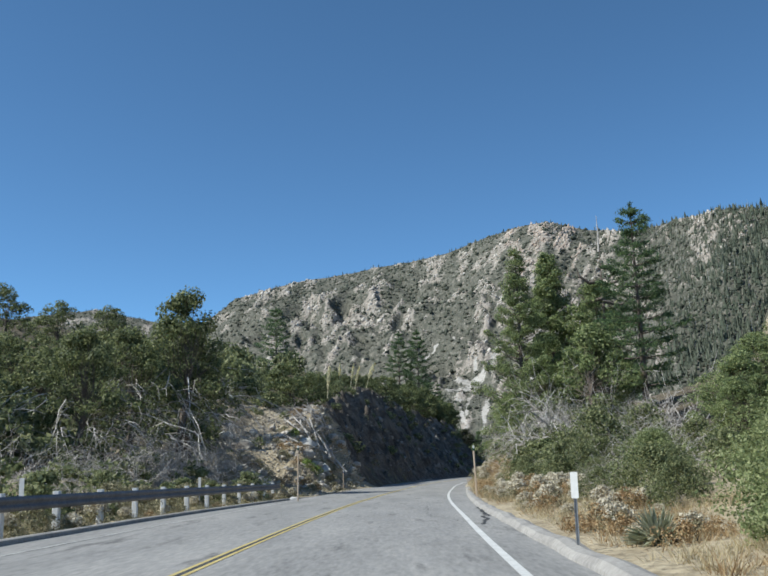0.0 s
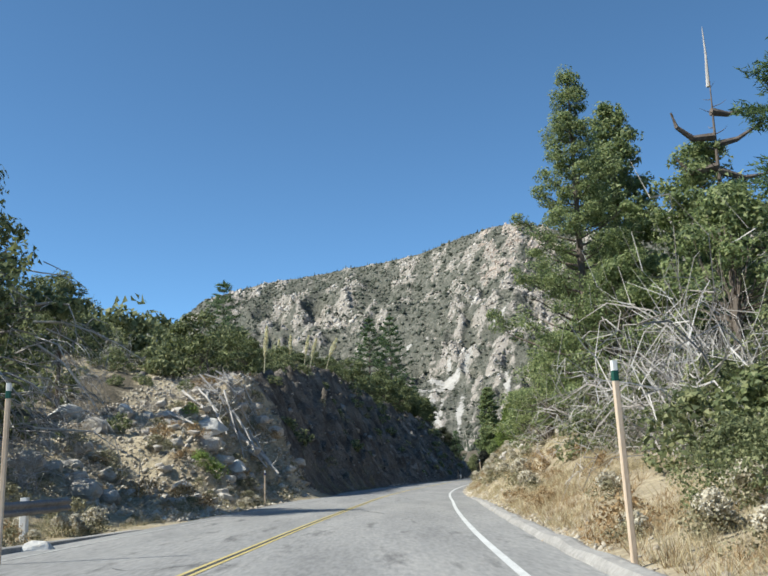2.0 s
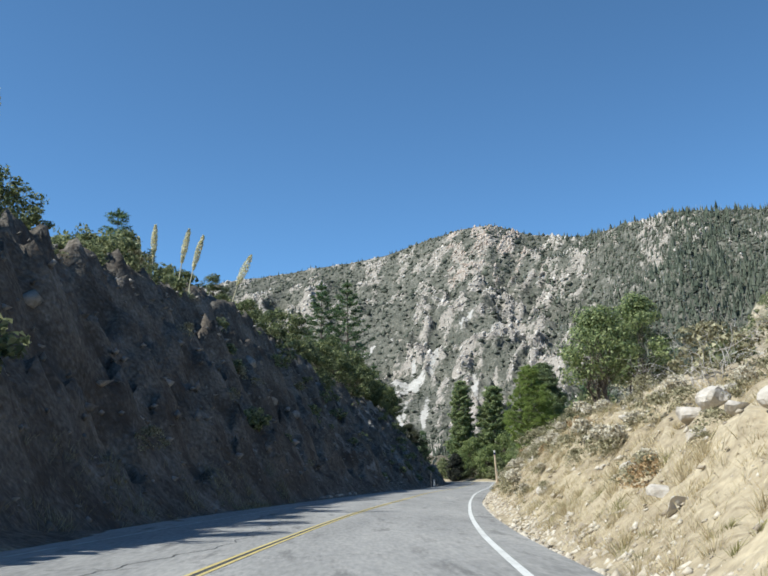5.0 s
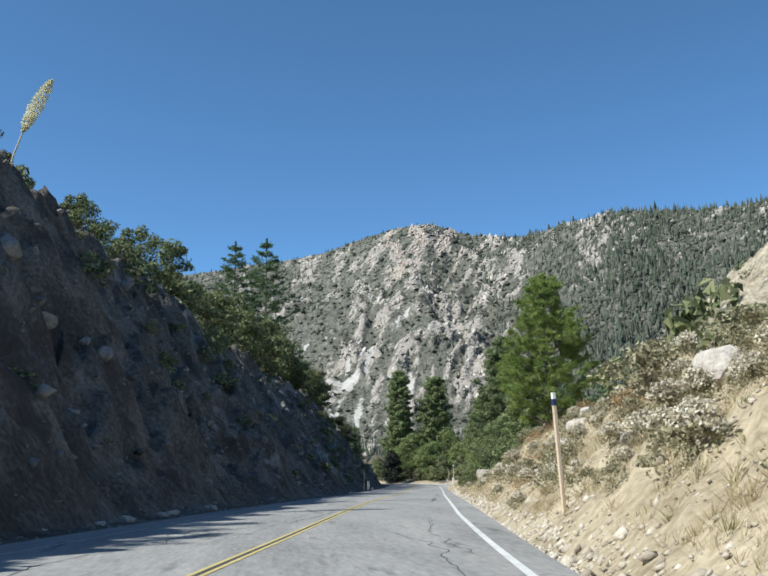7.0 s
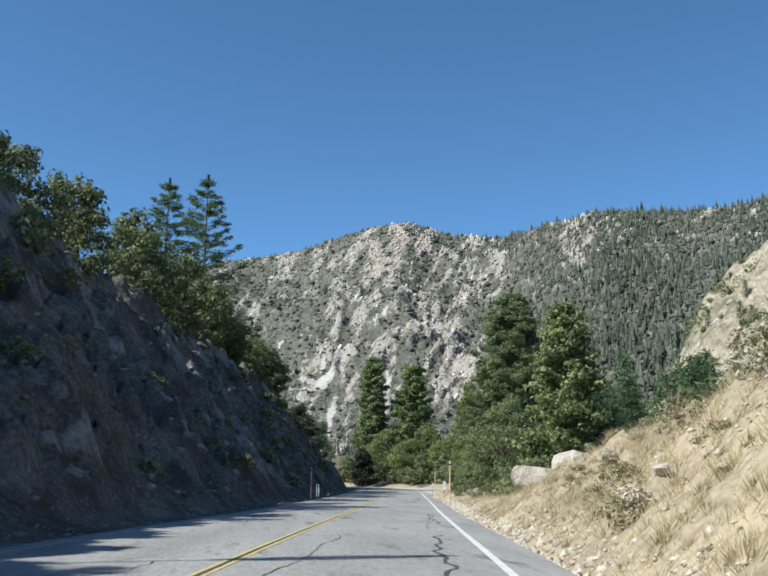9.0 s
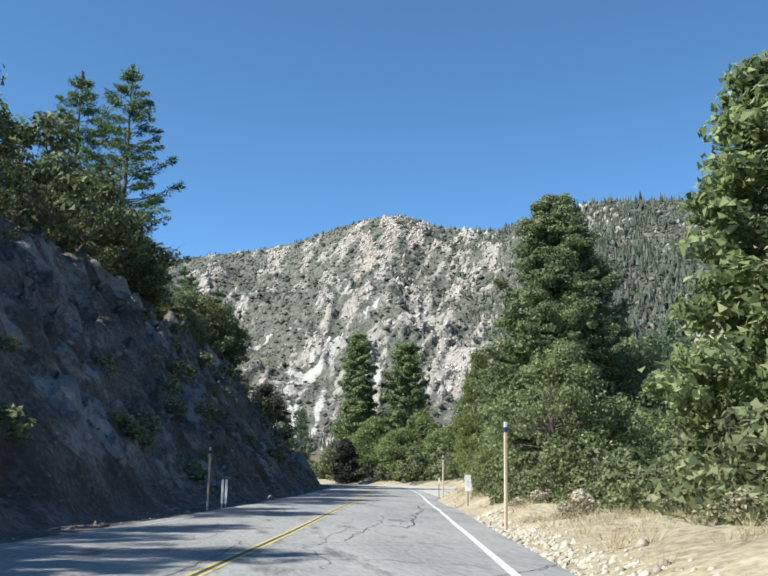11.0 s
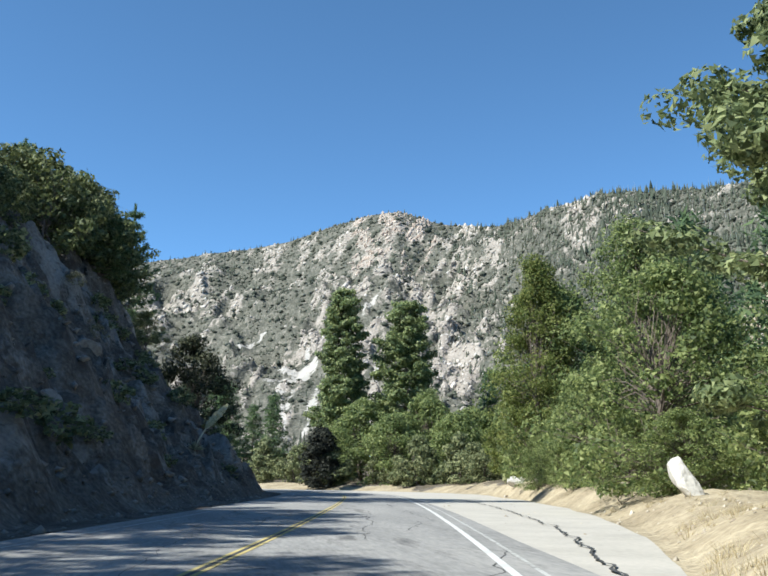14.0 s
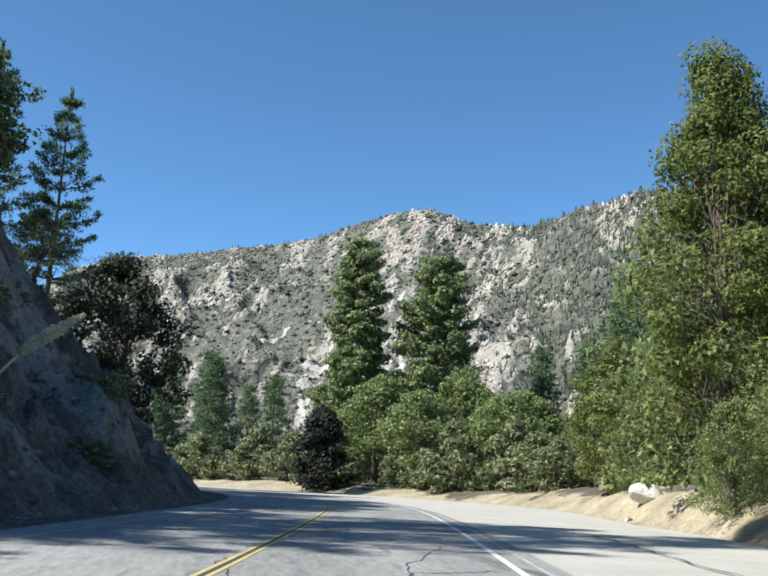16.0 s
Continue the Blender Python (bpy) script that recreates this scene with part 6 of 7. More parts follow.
joined_scrub("slope_scrub", [(50, 78, 172, 3.2, 7.5, 0.22, 0.55, 205, 1.0), (20, 80, 180, 7.5, 16, 0.8, 1.6, 207, 1.0), (16, 96, 250, -16, -9.6, 0.3, 0.75, 221, 1.0), (14, 108, 300, -30, -16, 0.7, 1.3, 224, 1.0),
                             (12, 116, 152, 2.6, 6.0, 0.25, 0.5, 241, 1.0)], M_SAGE, "grey-green dry shrubs over the dry slope and the bank", lambda far, size: SAGE)

# yuccas in bloom on the bank top


def yucca(x, y, z, H, lean, turn, seed, label, plump=0.32):
    g = np.random.default_rng(seed)
    ob = thing("yucca_stalk", x, y, z, label, "yucca", "blooming yuccas", turn)
    t = np.linspace(0, 1, 6)
    p = np.stack([lean * t ** 1.4 * H, 0 * t, H * t * (1 - 0.2 * lean)], 1)
    part("stalk", mesh_from("stalk", *tube(p, np.linspace(0.055, 0.02, 6), 6), M_STALK), ob)
    n = int(500 + 2500 * plump)
    f = g.uniform(0.45, 1.0, n)
    rad = plump * np.sin(np.clip((f - 0.44) / 0.56, 0, 1) * math.pi) ** 0.6 + 0.02
    a = g.uniform(0, 6.283, n)
    rr = rad * np.sqrt(g.uniform(0.1, 1, n))
    c = np.stack([np.interp(f, t, p[:, 0]) + rr * np.cos(a), rr * np.sin(a), np.interp(f, t, p[:, 2])], 1)
    part("flower_spike", quads_mesh("flower_spike", leaves(g, c, 0.11, 0.8), M_SPIKE), ob, "cream-green flower spike")
    rosette(ob, g, 70, 0.7)
    return ob


def rosette(ob, g, n, L, name="leaf_rosette"):
    a, e = g.uniform(0, 6.283, n), g.uniform(0.15, 1.35, n)
    d = np.stack([np.cos(a) * np.cos(e), np.sin(a) * np.cos(e), np.sin(e)], 1)
    side = unit(np.cross(d, np.tile([0, 0, 1.0], (n, 1)))) * 0.022 * L / 0.6
    ln = L * g.uniform(0.75, 1.1, (n, 1))
    root = d * 0.05
    droop = np.stack([0 * a, 0 * a, -0.18 * np.cos(e) * ln[:, 0]], 1)
    k = np.stack([root - side, root + side, d * ln * 0.55 + side * 1.2, d * ln + droop], 1)
    k2 = np.stack([root - side, d * ln * 0.55 + side * 1.2, d * ln + droop, d * ln * 0.55 - side * 1.2], 1)
    part(name, quads_mesh(name, np.concatenate([k[:, [0, 1, 2, 3]], k2]), M_BLADE), ob, "stiff grey-green blades")


for x_, y_, H_, ln_, tr_, sd_ in [(-8.7, 110.2, 5.0, 0.06, 0, 1), (-9.2, 141.0, 4.3, 0.03, 0, 2), (-7.6, 142.0, 4.6, 0.14, 0, 3), (-7.0, 142.6, 4.7, 0.2, 0, 4), (-5.7, 157.0, 5.2, 0.32, 0, 5), (-10.8, 143.5, 3.4, 0.02, 0, 6),
                                  (2.3, 231.5, 3.6, 0.2, 0, 7), (2.0, 232.2, 3.4, 0.22, 0, 8), (-0.4, 199.5, 3.0, -0.42, 0, 9)]:
    yucca(x_, y_, ground_z(x_, y_) - 0.1, H_, ln_, tr_, sd_, "yucca with a tall cream flower spike on the bank top", 0.2 if sd_ in (1, 2, 3, 4, 6) else 0.36)
yucca(24.9, 287.9, ground_z(24.9, 287.9) - 0.1, 3.9, 1.0, 62, 10, "dead yucca stalk leaning out from the shaded bank", 0.3)
x_, y_ = road_at(12.4, 3.25)
ob = thing("yucca_plant", float(x_), float(y_), ground_z(x_, y_), "spiky grey-green yucca among dry grass", "yucca", "verge yuccas")
rosette(ob, np.random.default_rng(4), 150, 0.55)
again(ob, *[float(v) for v in road_at(25.5, 3.5)], 0.8, 40)
again(ob, *[float(v) for v in road_at(31, 4.6)], 0.8, 90)

# ---- grass ----


def grass(name, n, s0, s1, u0, u1, hgt, mat, seed, label, clump=0.0, per=14):
    """Tufts of thin blades over a stretch of the verge."""
    g = np.random.default_rng(seed)
    m = n // per
    s_, u_ = g.uniform(s0, s1, m * 4), g.uniform(u0, u1, m * 4)
    x_, y_ = road_at(s_, u_)
    keep = (fbm(x_ * 0.6, y_ * 0.6, seed, 3) + g.normal(0, 0.25, len(x_)) > clump) & ((u_ < 0) | (u_ > np.interp(s_, SHOULDER[:, 0], SHOULDER[:, 1]) + 0.25))
    x_, y_ = x_[keep][:m], y_[keep][:m]
    size = g.uniform(0.5, 1.5, len(x_))
    x_, y_, size = np.repeat(x_, per), np.repeat(y_, per), np.repeat(size, per)
    k = len(x_)
    ox, oy = g.normal(0, 1, k), g.normal(0, 1, k)
    x_, y_ = x_ + ox * 0.22 * hgt * size, y_ + oy * 0.22 * hgt * size
    base = np.stack([x_, y_, height(x_, y_) - 0.02], 1)
    a = g.uniform(0, 6.283, k)
    hh = hgt * size * g.uniform(0.5, 1.2, k)
    wd = np.stack([np.cos(a), np.sin(a), 0 * a], 1) * 0.0065 * (hgt / 0.3) ** 0.5
    tip = base + np.stack([(ox * 0.45 + g.normal(0, 0.2, k)) * hh, (oy * 0.45 + g.normal(0, 0.2, k)) * hh, hh * 0.85], 1)
    me = quads_mesh(name, np.stack([base - wd, base + wd, tip], 1), mat)
    return tagged(new(name, me), label, "grass", kind="stuff")


grass("verge_grass", 30000, 8, 62, 2.75, 6.5, 0.27, M_DRY, 301, "dry straw grass on the verge", -0.1)
grass("verge_brush", 9000, 8, 60, 2.7, 5.0, 0.26, M_RUST, 302, "rust-brown dry weeds on the verge", 0.05)
grass("slope_tufts", 40000, 64, 185, 2.6, 9.0, 0.16, M_DULL, 313, "yellow-green tufts on the dry slope", 0.2, 40)
grass("slope_grass", 120000, 60, 185, 2.5, 8.0, 0.2, M_DRY, 303, "sparse straw grass on the dry slope", -0.3)
grass("slope_straw", 40000, 80, 184, 2.5, 7.5, 0.27, M_DRY, 314, "tall straw tufts on the dry slope", -0.05, 60)
grass("shoulder_grass", 14000, 185, 245, 2.9, 7.0, 0.22, M_DRY, 304, "sparse straw grass on the gravel shoulder", 0.1)
grass("berm_grass", 9000, 222, 275, 2.3, 9.0, 0.2, M_DRY, 311, "dry straw tufts on the sandy berm", 0.05, 24)
grass("left_weeds", 16000, 8, 60, -12.5, -7.9, 0.26, M_SAGE, 315, "pale grey-green weeds behind the guard rail", -0.1, 30)
grass("left_grass", 16000, 14, 86, -13, -8.0, 0.22, M_DRY, 305, "straw grass behind the guard rail", 0.0)
grass("bank_weeds", 6000, 70, 130, -9.6, -7.9, 0.35, M_SAGE, 306, "grey-green weeds along the foot of the bank", 0.1)

# ---- rocks ----


def rock_mesh(seed, mat, squash=(1, 1, 0.8), cut=9, rough=0.07, near=0.38, far=0.76):
    """A boulder: a sphere cut by random planes, then roughened."""
    g = np.random.default_rng(seed)
    v = ICO3_V.copy()
    for _ in range(cut):
        d = unit(g.normal(size=3))
        k = g.uniform(near, far)
        t = v @ d
        v = v - np.outer(np.clip(t - k, 0, None), d) * 0.92
    v = v * (1 + rough * fbm(v[:, 0] * 2.2 + seed, v[:, 1] * 2.2 + v[:, 2] * 1.7, seed, 4))[:, None]
    return mesh_from("boulder", v * np.asarray(squash), ICO3_F, mat)


def boulder(x, y, size, me, turn, label, group="", sink=0.3, z=None):
    ob = new("boulder", me)
    ob.matrix_basis = pose(x, y, (ground_z(x, y) if z is None else z) + size * (0.5 - sink), 0, 0, turn) @ Matrix.Scale(size, 4)
    return tagged(ob, label, "boulder", group)


WHITE_BLOCK = rock_mesh(22, M_WHITE_ROCK, (1.3, 1.0, 0.85), 9, 0.06, 0.25, 0.6)
PALE = [rock_mesh(k, M_GRANITE, (1, 0.75, 0.65)) for k in range(4)]
UPRIGHT = rock_mesh(21, M_WHITE_ROCK, (1.15, 0.95, 1.45), 8, 0.05, 0.2, 0.5)
GREY = [rock_mesh(10 + k, M_ROCK_GREY, (1, 0.8, 0.7)) for k in range(4)]
boulder(49.1, 299.2, 0.74, WHITE_BLOCK, 20, "large white granite boulder on the sandy berm", sink=0.12)
boulder(47.9, 298.6, 0.34, PALE[1], 80, "small white boulder on the sandy berm")
boulder(40.2, 255.2, 0.7, UPRIGHT, 130, "upright white boulder on the dirt berm", sink=0.1)
boulder(23.9, 179.6, 1.3, PALE[3], 40, "pale rounded boulder at the slope's end")
boulder(22.4, 179.8, 1.05, PALE[1], 10, "pale low boulder at the slope's end")
boulder(-5.7, 49.6, 0.3, WHITE_BLOCK, 60, 'pale angular block beside the far shoulder')
for x_, y_, k_, a_ in [(-8.55, 83.1, 0.85, 20), (-7.7, 83.5, 0.5, 80), (-8.15, 84.3, 0.55, 140), (-15.2, 79.3, 0.75, 200), (-12.1, 86.7, 0.45, 260), (-11.1, 85.7, 0.5, 300), (-6.9, 81.4, 0.7, 330), (-9.9, 84.6, 0.5, 45), (-13.2, 83.4, 0.55, 110), (-6.3, 74.9, 0.45, 15)]:
    boulder(x_, y_, k_, WHITE_BLOCK if k_ > 0.52 else PALE[int(a_) % 4], a_, "large angular pale granite block on the slumped bank", "slump blocks", 0.22)
for x_, y_, k_, a_ in [(-10.4, 47.8, 0.5, 30), (-11.1, 48.4, 0.58, 120), (-9.8, 48.7, 0.32, 210)]:
    boulder(x_, y_, k_, PALE[int(a_) % 4], a_, "pale weathered rock behind the guard rail", "rocks behind the rail", 0.25)
boulder(14.2, 129.2, 0.95, PALE[3], 75, "flat pale slab on the dry slope", sink=0.45)
boulder(13.4, 130.4, 0.45, GREY[0], 15, "grey stone on the dry slope")
boulder(-20.8, 119.2, 0.9, mesh_from("boulder", ICO3_V * (1, 1, 0.95), ICO3_F, M_DOME, True), 0, "smooth round grey boulder on the ridge", sink=-0.35)
g8 = np.random.default_rng(88)
for i in range(46):
    x_, y_ = road_at(g8.uniform(84, 150), g8.uniform(3.6, 6.6))
    boulder(float(x_), float(y_), 0.2 + 0.5 * g8.uniform() ** 2, PALE[i % 4], g8.uniform(0, 360), "pale granite block breaking out of the dry slope", "slope outcrops", 0.38)
g4 = np.random.default_rng(8)
for i in range(120):
    x_, y_ = road_at(g4.uniform(66, 97), g4.uniform(-16.5, -8.4))
    boulder(float(x_), float(y_), 0.22 + 0.75 * g4.uniform() ** 2.2, PALE[i % 4], g4.uniform(0, 360), "angular block of pale granite on the slumped bank", "slump blocks")
for i in range(14):
    x_, y_ = road_at(g4.uniform(78, 88), g4.uniform(-15, -8.0))
    boulder(float(x_), float(y_), 0.2 + 0.4 * g4.uniform() ** 2, PALE[i % 4], g4.uniform(0, 360), "angular block of pale granite on the slumped bank", "slump blocks")
for i in range(34):
    x_, y_ = road_at(g4.uniform(74, 178), g4.uniform(3.0, 8.2))
    boulder(float(x_), float(y_), g4.uniform(0.14, 0.5), PALE[i % 4], g4.uniform(0, 360), "weathered stone bedded in the dry slope", "slope stones", 0.42)
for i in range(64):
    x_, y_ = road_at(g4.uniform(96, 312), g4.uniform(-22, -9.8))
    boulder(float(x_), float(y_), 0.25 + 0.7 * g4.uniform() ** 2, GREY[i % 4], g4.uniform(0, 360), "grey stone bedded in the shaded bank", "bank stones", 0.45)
for i in range(7):
    x_, y_ = road_at(136 + i * 2.6 + g4.uniform(-1, 1), g4.uniform(-8.6, -7.6))
    boulder(float(x_), float(y_), g4.uniform(0.16, 0.32), PALE[i % 4], g4.uniform(0, 360), "fallen stone at the foot of the bank", "fallen stones", 0.3)


def rubble(name, n, s0, s1, u0, u1, r0, r1, seed, label, mat=None, edge=False):
    g = np.random.default_rng(seed)
    s_ = g.uniform(s0, s1, n)
    u_ = g.uniform(u0, u1, n)
    if edge:
        u_ = np.interp(s_, SHOULDER[:, 0], SHOULDER[:, 1]) + np.abs(g.normal(0, 0.36, n)) + 0.02
    x_, y_ = road_at(s_, u_)
    c = np.stack([x_, y_, height(x_, y_)], 1)
    rr = np.clip(g.lognormal(math.log(r0), 0.5, n), r0 * 0.4, r1)
    me = blobs(name, c, rr * 1.15, mat or M_RUBBLE, g, (1, 0.85, 0.62), 0.45, 0.25, True)
    return tagged(new(name, me), label, "rubble", kind="stuff")


rubble("shoulder_rubble", 8000, 84, 212, 0, 0, 0.038, 0.12, 401, "broken stones along the edge of the shoulder", edge=True)
rubble("verge_rubble", 700, 40, 84, 0, 0, 0.045, 0.14, 402, "small stones along the kerb", edge=True)
rubble("berm_rubble", 900, 214, 280, 1.9, 8.5, 0.03, 0.12, 410, "small stones on the sandy berm")
rubble("slope_rubble", 8000, 70, 182, 2.3, 8.0, 0.028, 0.13, 403, "loose stones on the dry slope")
rubble("slump_rubble", 12000, 62, 97, -18, -7.6, 0.06, 0.36, 404, "loose stones on the slumped bank", M_RUBBLE)
rubble("slump_edge_rubble", 700, 78, 96, -15, -7.4, 0.09, 0.35, 407, "broken stones where the slump meets the cut bank", M_RUBBLE)
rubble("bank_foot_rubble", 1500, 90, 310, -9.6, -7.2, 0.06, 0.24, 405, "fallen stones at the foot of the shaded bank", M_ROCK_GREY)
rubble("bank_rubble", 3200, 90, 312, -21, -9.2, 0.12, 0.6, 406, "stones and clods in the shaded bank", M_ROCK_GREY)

# fallen dead wood on the slump
g5 = np.random.default_rng(5)
for i, (s_, u_, L_, a_) in enumerate([(91 + (k * 37 % 50) / 10, -12.2 - (k * 53 % 60) / 20, 2.2 + (k * 29 % 20) / 10, -35 - (k * 41 % 70)) for k in range(22)]):
    x_, y_ = road_at(s_ - 2.5, u_)
    L_ = L_ * 0.5
    pts_ = [np.array([0, 0, 0.0])]
    a_ = a_ * 0.45 + 15
    d_ = np.array([math.cos(radians(a_)), math.sin(radians(a_)) * 0.6, 0])
    for k in range(6):
        pts_.append(pts_[-1] + (d_ + g5.normal(0, 0.12, 3) * [1, 1, 0]) * L_ / 6)
    pts_ = np.array(pts_)
    hx = np.array([ground_z(float(x_) + p[0], float(y_) + p[1]) for p in pts_])
    pts_[:, 2] = np.linspace(hx[0], hx[-1], 7) + max(0.0, float((hx - np.linspace(hx[0], hx[-1], 7)).max())) + 0.05
    sol = Solid()
    base_ = np.array([float(x_), float(y_), 0])
    wx = pts_ + base_
    sol.add(*tube(wx + [0, 0, 0.12], np.linspace(0.055, 0.02, 7), 5))
    for k in range(7):
        j = g5.integers(1, 6)
        e = g5.normal(0, 1, 3) * [0.5, 0.5, 0.3] + [0, 0, 0.25]
        sol.add(*tube([wx[j], wx[j] + e * 0.5 + g5.normal(0, 0.06, 3), wx[j] + e], [0.022, 0.016, 0.006], 4))
    tagged(new("fallen_branch", sol.mesh("fallen_branch", M_DEADWOOD)), "bleached dead branch lying on the slumped bank", "branch", "fallen branches")

# bleached logs that lean down over the corner of the cut bank
for x0_, y0_, x1_, y1_, r_ in [(-7.9, 89.8, -5.2, 87.9, 0.14), (-8.3, 90.2, -6.0, 88.2, 0.09), (-9.7, 88.6, -8.0, 85.9, 0.08), (-11.2, 88.4, -9.4, 86.2, 0.08), (-7.4, 91.2, -5.6, 89.2, 0.08), (-8.9, 90.4, -7.2, 87.6, 0.07), (-10.4, 89.6, -8.8, 87.4, 0.07), (-10.9, 82.9, -9.1, 81.4, 0.09)]:
    pts_ = np.array([(x0_ + (x1_ - x0_) * k / 6, y0_ + (y1_ - y0_) * k / 6) for k in range(7)])
    hz = height(pts_[:, 0], pts_[:, 1])
    line_ = np.linspace(hz[0], hz[-1], 7)
    lift_ = line_ + max(0.0, float((hz - line_).max())) + r_ + 0.12
    wx = np.column_stack([pts_ + g5.normal(0, 0.05, pts_.shape), lift_])
    sol = Solid()
    sol.add(*tube(wx, np.linspace(r_, r_ * 0.55, 7), 7))
    for k in range(5):
        j = g5.integers(1, 6)
        e = g5.normal(0, 1, 3) * [0.5, 0.5, 0.25] + [0, 0, 0.3]
        sol.add(*tube([wx[j], wx[j] + e * 0.5 + g5.normal(0, 0.05, 3), wx[j] + e], [r_ * 0.4, r_ * 0.28, 0.01], 4))
    tagged(new("fallen_log", sol.mesh("fallen_log", M_DEADWOOD)), "bleached fallen log lying on the slumped bank", "log", "fallen logs")

# ---- roadside furniture ----


def snow_stake(x, y, top, lean=0.0, label="tall bleached wooden snow stake with a blue band", band=None):
    z0 = ground_z(x, y)
    H = top - z0
    ob = thing("snow_stake", x, y, z0, label, "marker post", "snow stakes")
    ob.matrix_basis = pose(x, y, z0, 0, lean, 4)
    a = Solid()
    a.box(-0.036, -0.036, -0.2, 0.036, 0.036, H - 0.24, 0.012)
    part("stake", a.mesh("stake", M_POSTWOOD), ob)
    b = Solid()
    b.box(-0.038, -0.038, H - 0.24, 0.038, 0.038, H - 0.12, 0.012)
    part("band", b.mesh("band", band or M_BLUE), ob, "dark painted band")
    c_ = Solid()
    c_.box(-0.036, -0.036, H - 0.12, 0.036, 0.036, H, 0.012)
    part("cap", c_.mesh("cap", M_WHITE), ob, "white painted top")
    return ob


snow_stake(3.42, 42.7, 2.17, -1.5, "tall bleached wooden snow stake with a green band", M_GREEN)
snow_stake(12.0, 130.9, 2.24, -3.0)
snow_stake(24.5, 202.3, 2.1, 0.6)
snow_stake(30.4, 234.4, 2.19, 0.5)
snow_stake(17.3, 216.15, 1.84, 0)
snow_stake(-5.2, 46.4, 2.5, 0.5, "tall bleached wooden snow stake with a green band", M_GREEN)
snow_stake(-4.95, 78.7, 1.3, 0, "short weathered wooden marker stake below the bank")


def paddle(x, y, H, wide, tall_, label, marks=False, mat_post=None, turn=0.0):
    z0 = ground_z(x, y)
    ob = thing("roadside_marker", x, y, z0, label, "marker", "roadside markers", turn)
    a = Solid()
    a.box(-0.022, -0.006, -0.2, -0.016, 0.02, H - 0.08)
    a.box(0.016, -0.006, -0.2, 0.022, 0.02, H - 0.08)
    a.box(-0.022, 0.014, -0.2, 0.022, 0.02, H - 0.08)
    part("post", a.mesh("post", mat_post or M_STEEL), ob, "steel channel post")
    b = Solid()
    c_, n_ = min(wide, tall_) * 0.12, 4
    ring = []
    for cx_, cz_, a0 in [(wide / 2 - c_, H - c_, 0), (-wide / 2 + c_, H - c_, 90), (-wide / 2 + c_, H - tall_ + c_, 180), (wide / 2 - c_, H - tall_ + c_, 270)]:
        for k in range(n_ + 1):
            t_ = radians(a0 + 90 * k / n_)
            ring.append((cx_ + c_ * math.cos(t_), cz_ + c_ * math.sin(t_)))
    m_ = len(ring)
    vs = [(p, -0.012, q) for p, q in ring] + [(p, -0.007, q) for p, q in ring]
    fs = [tuple(range(m_)), tuple(range(m_, 2 * m_))[::-1]] + [(i, m_ + i, m_ + (i + 1) % m_, (i + 1) % m_) for i in range(m_)]
    b.add(vs, fs)
    part("panel", b.mesh("panel", M_WHITE), ob, "white painted panel")
    if marks:
        for k, (dx, dz, w_, h_) in enumerate([(0.01, -0.27, 0.07, 0.018), (0.02, -0.31, 0.06, 0.014), (0.0, -0.37, 0.06, 0.016), (0.02, -0.42, 0.08, 0.014)]):
            d_ = Solid()
            d_.box(dx - w_ / 2, -0.0165, H + dz - h_, dx + w_ / 2, -0.0125, H + dz)
            part("bar", d_.mesh("bar", M_DARK), ob, "faded grey bar of writing")
    return ob


paddle(2.33, 12.6, 1.12, 0.1, 0.35, "white delineator paddle on a steel post in dry grass", turn=-22)
paddle(27.7, 218.15, 0.97 - ground_z(27.7, 218.15), 0.25, 0.66, "white roadside marker sign standing on the sandy shoulder", True, turn=-9)
paddle(30.22, 234.6, 1.25, 0.09, 0.3, "small weathered delineator beside a snow stake", turn=-9)
paddle(17.81, 217.2, 0.66 - ground_z(17.81, 217.2), 0.085, 0.9, "small white delineator below the shaded bank", turn=-9)
paddle(17.95, 217.15, 0.66 - ground_z(17.95, 217.15), 0.085, 0.9, "small white delineator below the shaded bank", turn=-9)

# guard rail on the left
rail = thing("guard_rail", *[float(v) for v in road_at(20, -7.9)], 0.0, "galvanised W-beam guard rail with white posts", "guard rail")
rail.matrix_basis = Matrix.Identity(4)
rs = np.arange(-40, 56.1, 0.5)
prof = [(0.0, 0.42), (0.05, 0.47), (0.05, 0.5), (0.0, 0.555), (0.0, 0.585), (0.05, 0.64), (0.05, 0.67), (0.0, 0.72)]
vs, fs = [], []
for s_ in rs:
    flare = max(0, (s_ - 49.5) / 6.5) ** 2 * 0.5
    for du, dz in prof:
        x_, y_ = road_at(s_, -8.5 - flare + du)
        vs.append((float(x_), float(y_), float(road_z(s_)) + dz + 0.12))
k = len(prof)
for i in range(len(rs) - 1):
    for j in range(k - 1):
        fs.append((i * k + j, i * k + j + 1, (i + 1) * k + j + 1, (i + 1) * k + j))
beam = part("beam", mesh_from("beam", vs, fs, M_RAIL), rail, "W-shaped steel beam")
sol = beam.modifiers.new("thickness", "SOLIDIFY")
sol.thickness = 0.012
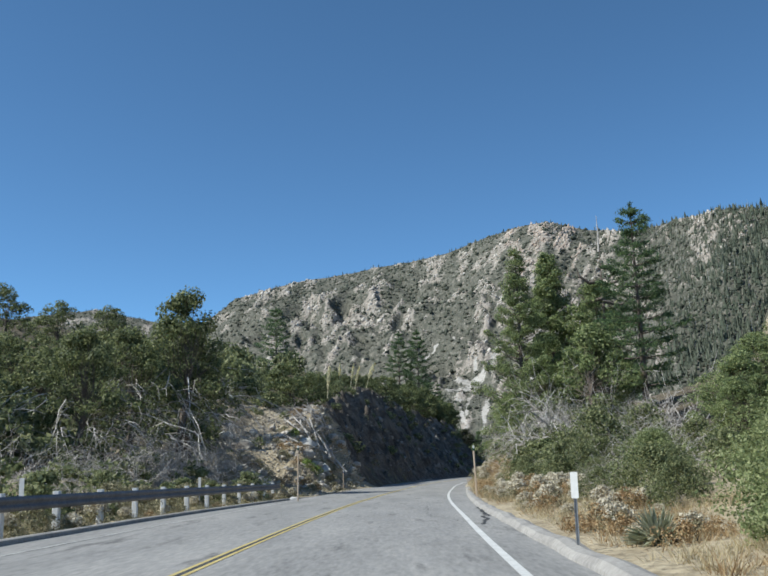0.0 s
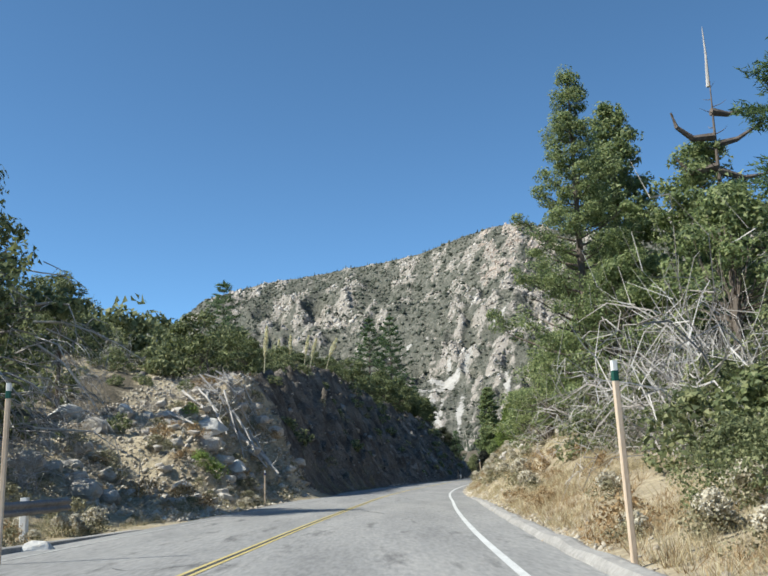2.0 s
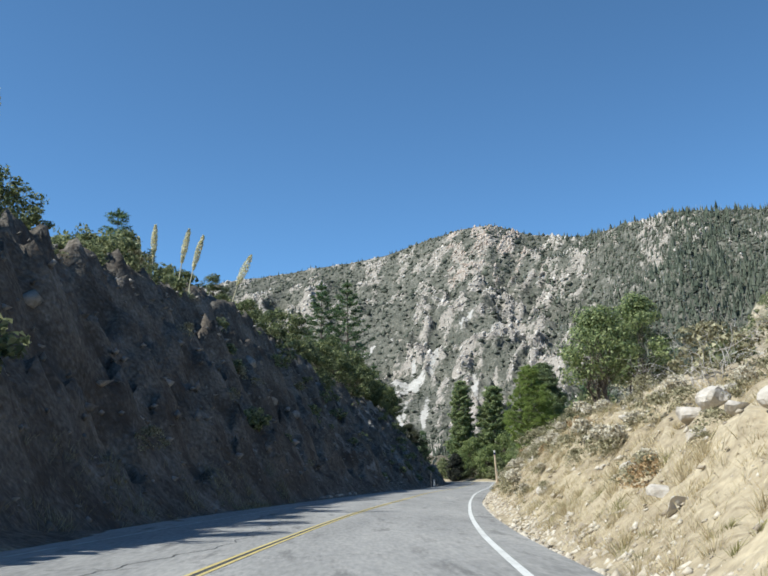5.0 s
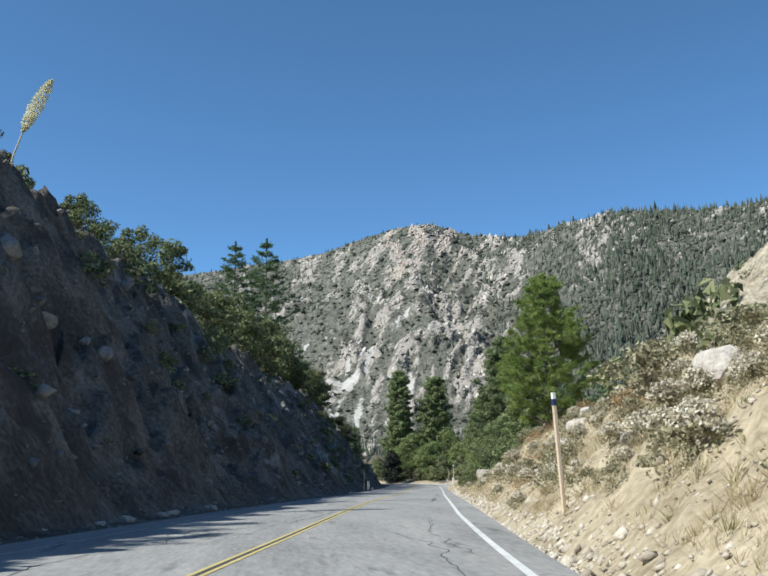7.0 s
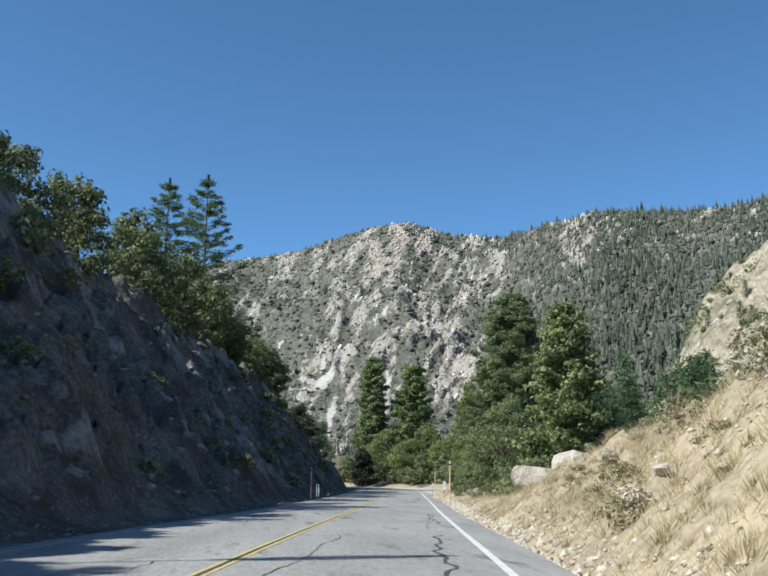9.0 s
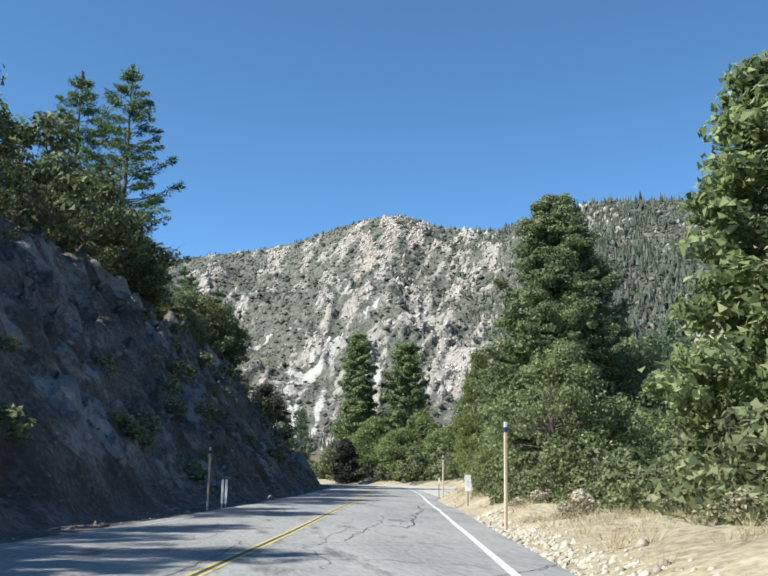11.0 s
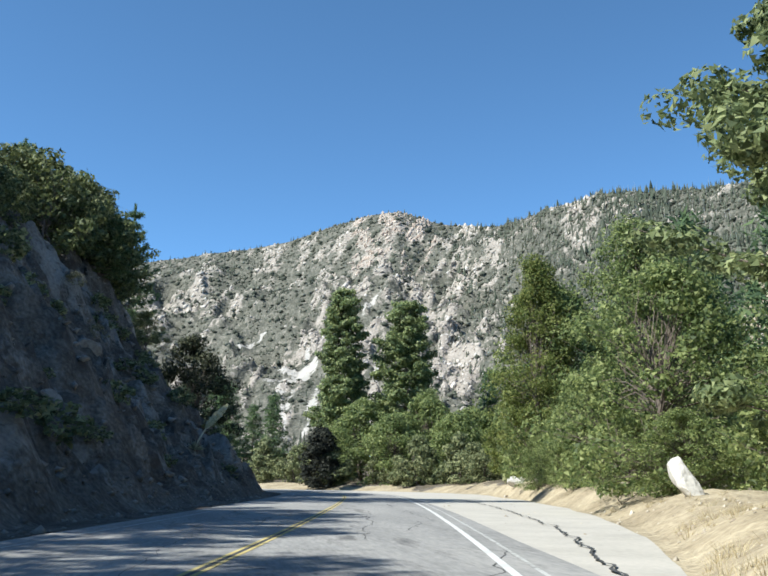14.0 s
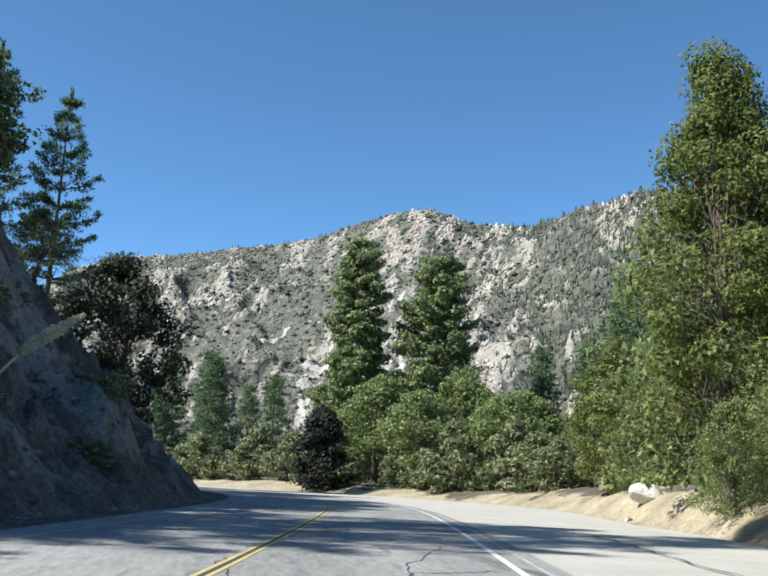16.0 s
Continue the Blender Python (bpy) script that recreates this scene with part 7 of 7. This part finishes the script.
for i in range(15):
    s_ = 10.2 + i * 3.05
    flare = max(0, (s_ - 49.5) / 6.5) ** 2 * 0.5
    tall_ = 0.92
    a = Solid()
    a.box(-0.075, -0.1, -0.4, 0.075, 0.1, tall_, 0.015)
    ob = part("post", a.mesh("post", M_WHITE), rail, "white painted wooden post")
    x_, y_ = road_at(s_, -8.68 - flare)
    ob.matrix_basis = pose(float(x_), float(y_), float(road_z(s_)) , 0, 0, 2)
for s_ in (21.0, 37.5):
    x_, y_ = road_at(s_, -8.95)
    paddle(float(x_), float(y_), 1.3, 0.11, 0.42, "white delineator standing behind the guard rail", turn=3)

# ---- cracks and patches in the asphalt ----


def crack(points, width, name="sealed_crack"):
    """A dark, wandering crack; points are distance along and offset."""
    pts_ = np.array(points, float)
    n = max(4, int(np.hypot(*np.diff(pts_, axis=0).T).sum() / 0.22))
    t = np.linspace(0, len(pts_) - 1, n)
    s_ = np.interp(t, range(len(pts_)), pts_[:, 0])
    u_ = np.interp(t, range(len(pts_)), pts_[:, 1])
    s_ = s_ + 0.14 * fbm(s_ * 1.3, u_ * 1.7, 7, 3)
    u_ = u_ + 0.12 * fbm(s_ * 1.1, u_ * 1.9, 17, 3)
    ds, du = np.gradient(s_), np.gradient(u_)
    ln = np.hypot(ds, du) + 1e-6
    w = width * (0.6 + 0.5 * np.abs(fbm(s_ * 2.2, u_ * 2.2, 27, 2)))
    ax, ay = road_at(s_ - du / ln * w, u_ + ds / ln * w)
    bx, by = road_at(s_ + du / ln * w, u_ - ds / ln * w)
    z_ = road_z(s_) + 0.005
    v = np.concatenate([np.stack([ax, ay, z_], 1), np.stack([bx, by, z_], 1)])
    f = [(i, i + n, i + n + 1, i + 1) for i in range(n - 1)]
    return v, f


g6 = np.random.default_rng(66)
net = Solid()
for i in range(170):
    s_ = g6.uniform(4, 300)
    if 4 < s_ < 105 and g6.uniform() < 0.7:
        continue
    kind_ = g6.uniform()
    u_ = g6.uniform(-5.5, 1.2)
    if kind_ < 0.5:
        w_ = g6.uniform(1.0, 4.5)
        line = [(s_ + g6.normal(0, 0.25), np.clip(u_ + w_ * t_, -6.6, 2.1)) for t_ in np.linspace(-0.5, 0.5, 5)]
    elif kind_ < 0.8:
        line = [(s_ + t_ * g6.uniform(3, 6), u_ + g6.normal(0, 0.3)) for t_ in range(4)]
    else:
        line = [(s_ + t_ * 1.2, u_ + t_ * 0.5 + g6.normal(0, 0.25)) for t_ in range(4)]
    net.add(*crack(line, g6.uniform(0.005, 0.015)))
for line, w_ in [([(205, 0.15), (212, 0.35), (218, 0.7), (222, 0.6), (226, 0.9)], 0.03), ([(158, 0.2), (161, 0.5), (165, 0.45), (170, 0.7)], 0.04), ([(214, 0.3), (217, 1.6)], 0.03), ([(176, 0.9), (186, 0.75)], 0.03),
                 ([(240, 2.2), (248, 3.2), (256, 4.1), (270, 4.8), (290, 5.4)], 0.035), ([(272, 0.3), (276, 0.2), (277, 1.5)], 0.025), ([(62, -1.0), (66, -2.1)], 0.03), ([(20, 1.5), (26, 2.0), (31, 2.1)], 0.05)]:
    net.add(*crack(line, w_))
tagged(new("road_cracks", net.mesh("road_cracks", M_TAR)), "dark sealed cracks wandering over the asphalt", "cracks", kind="stuff")
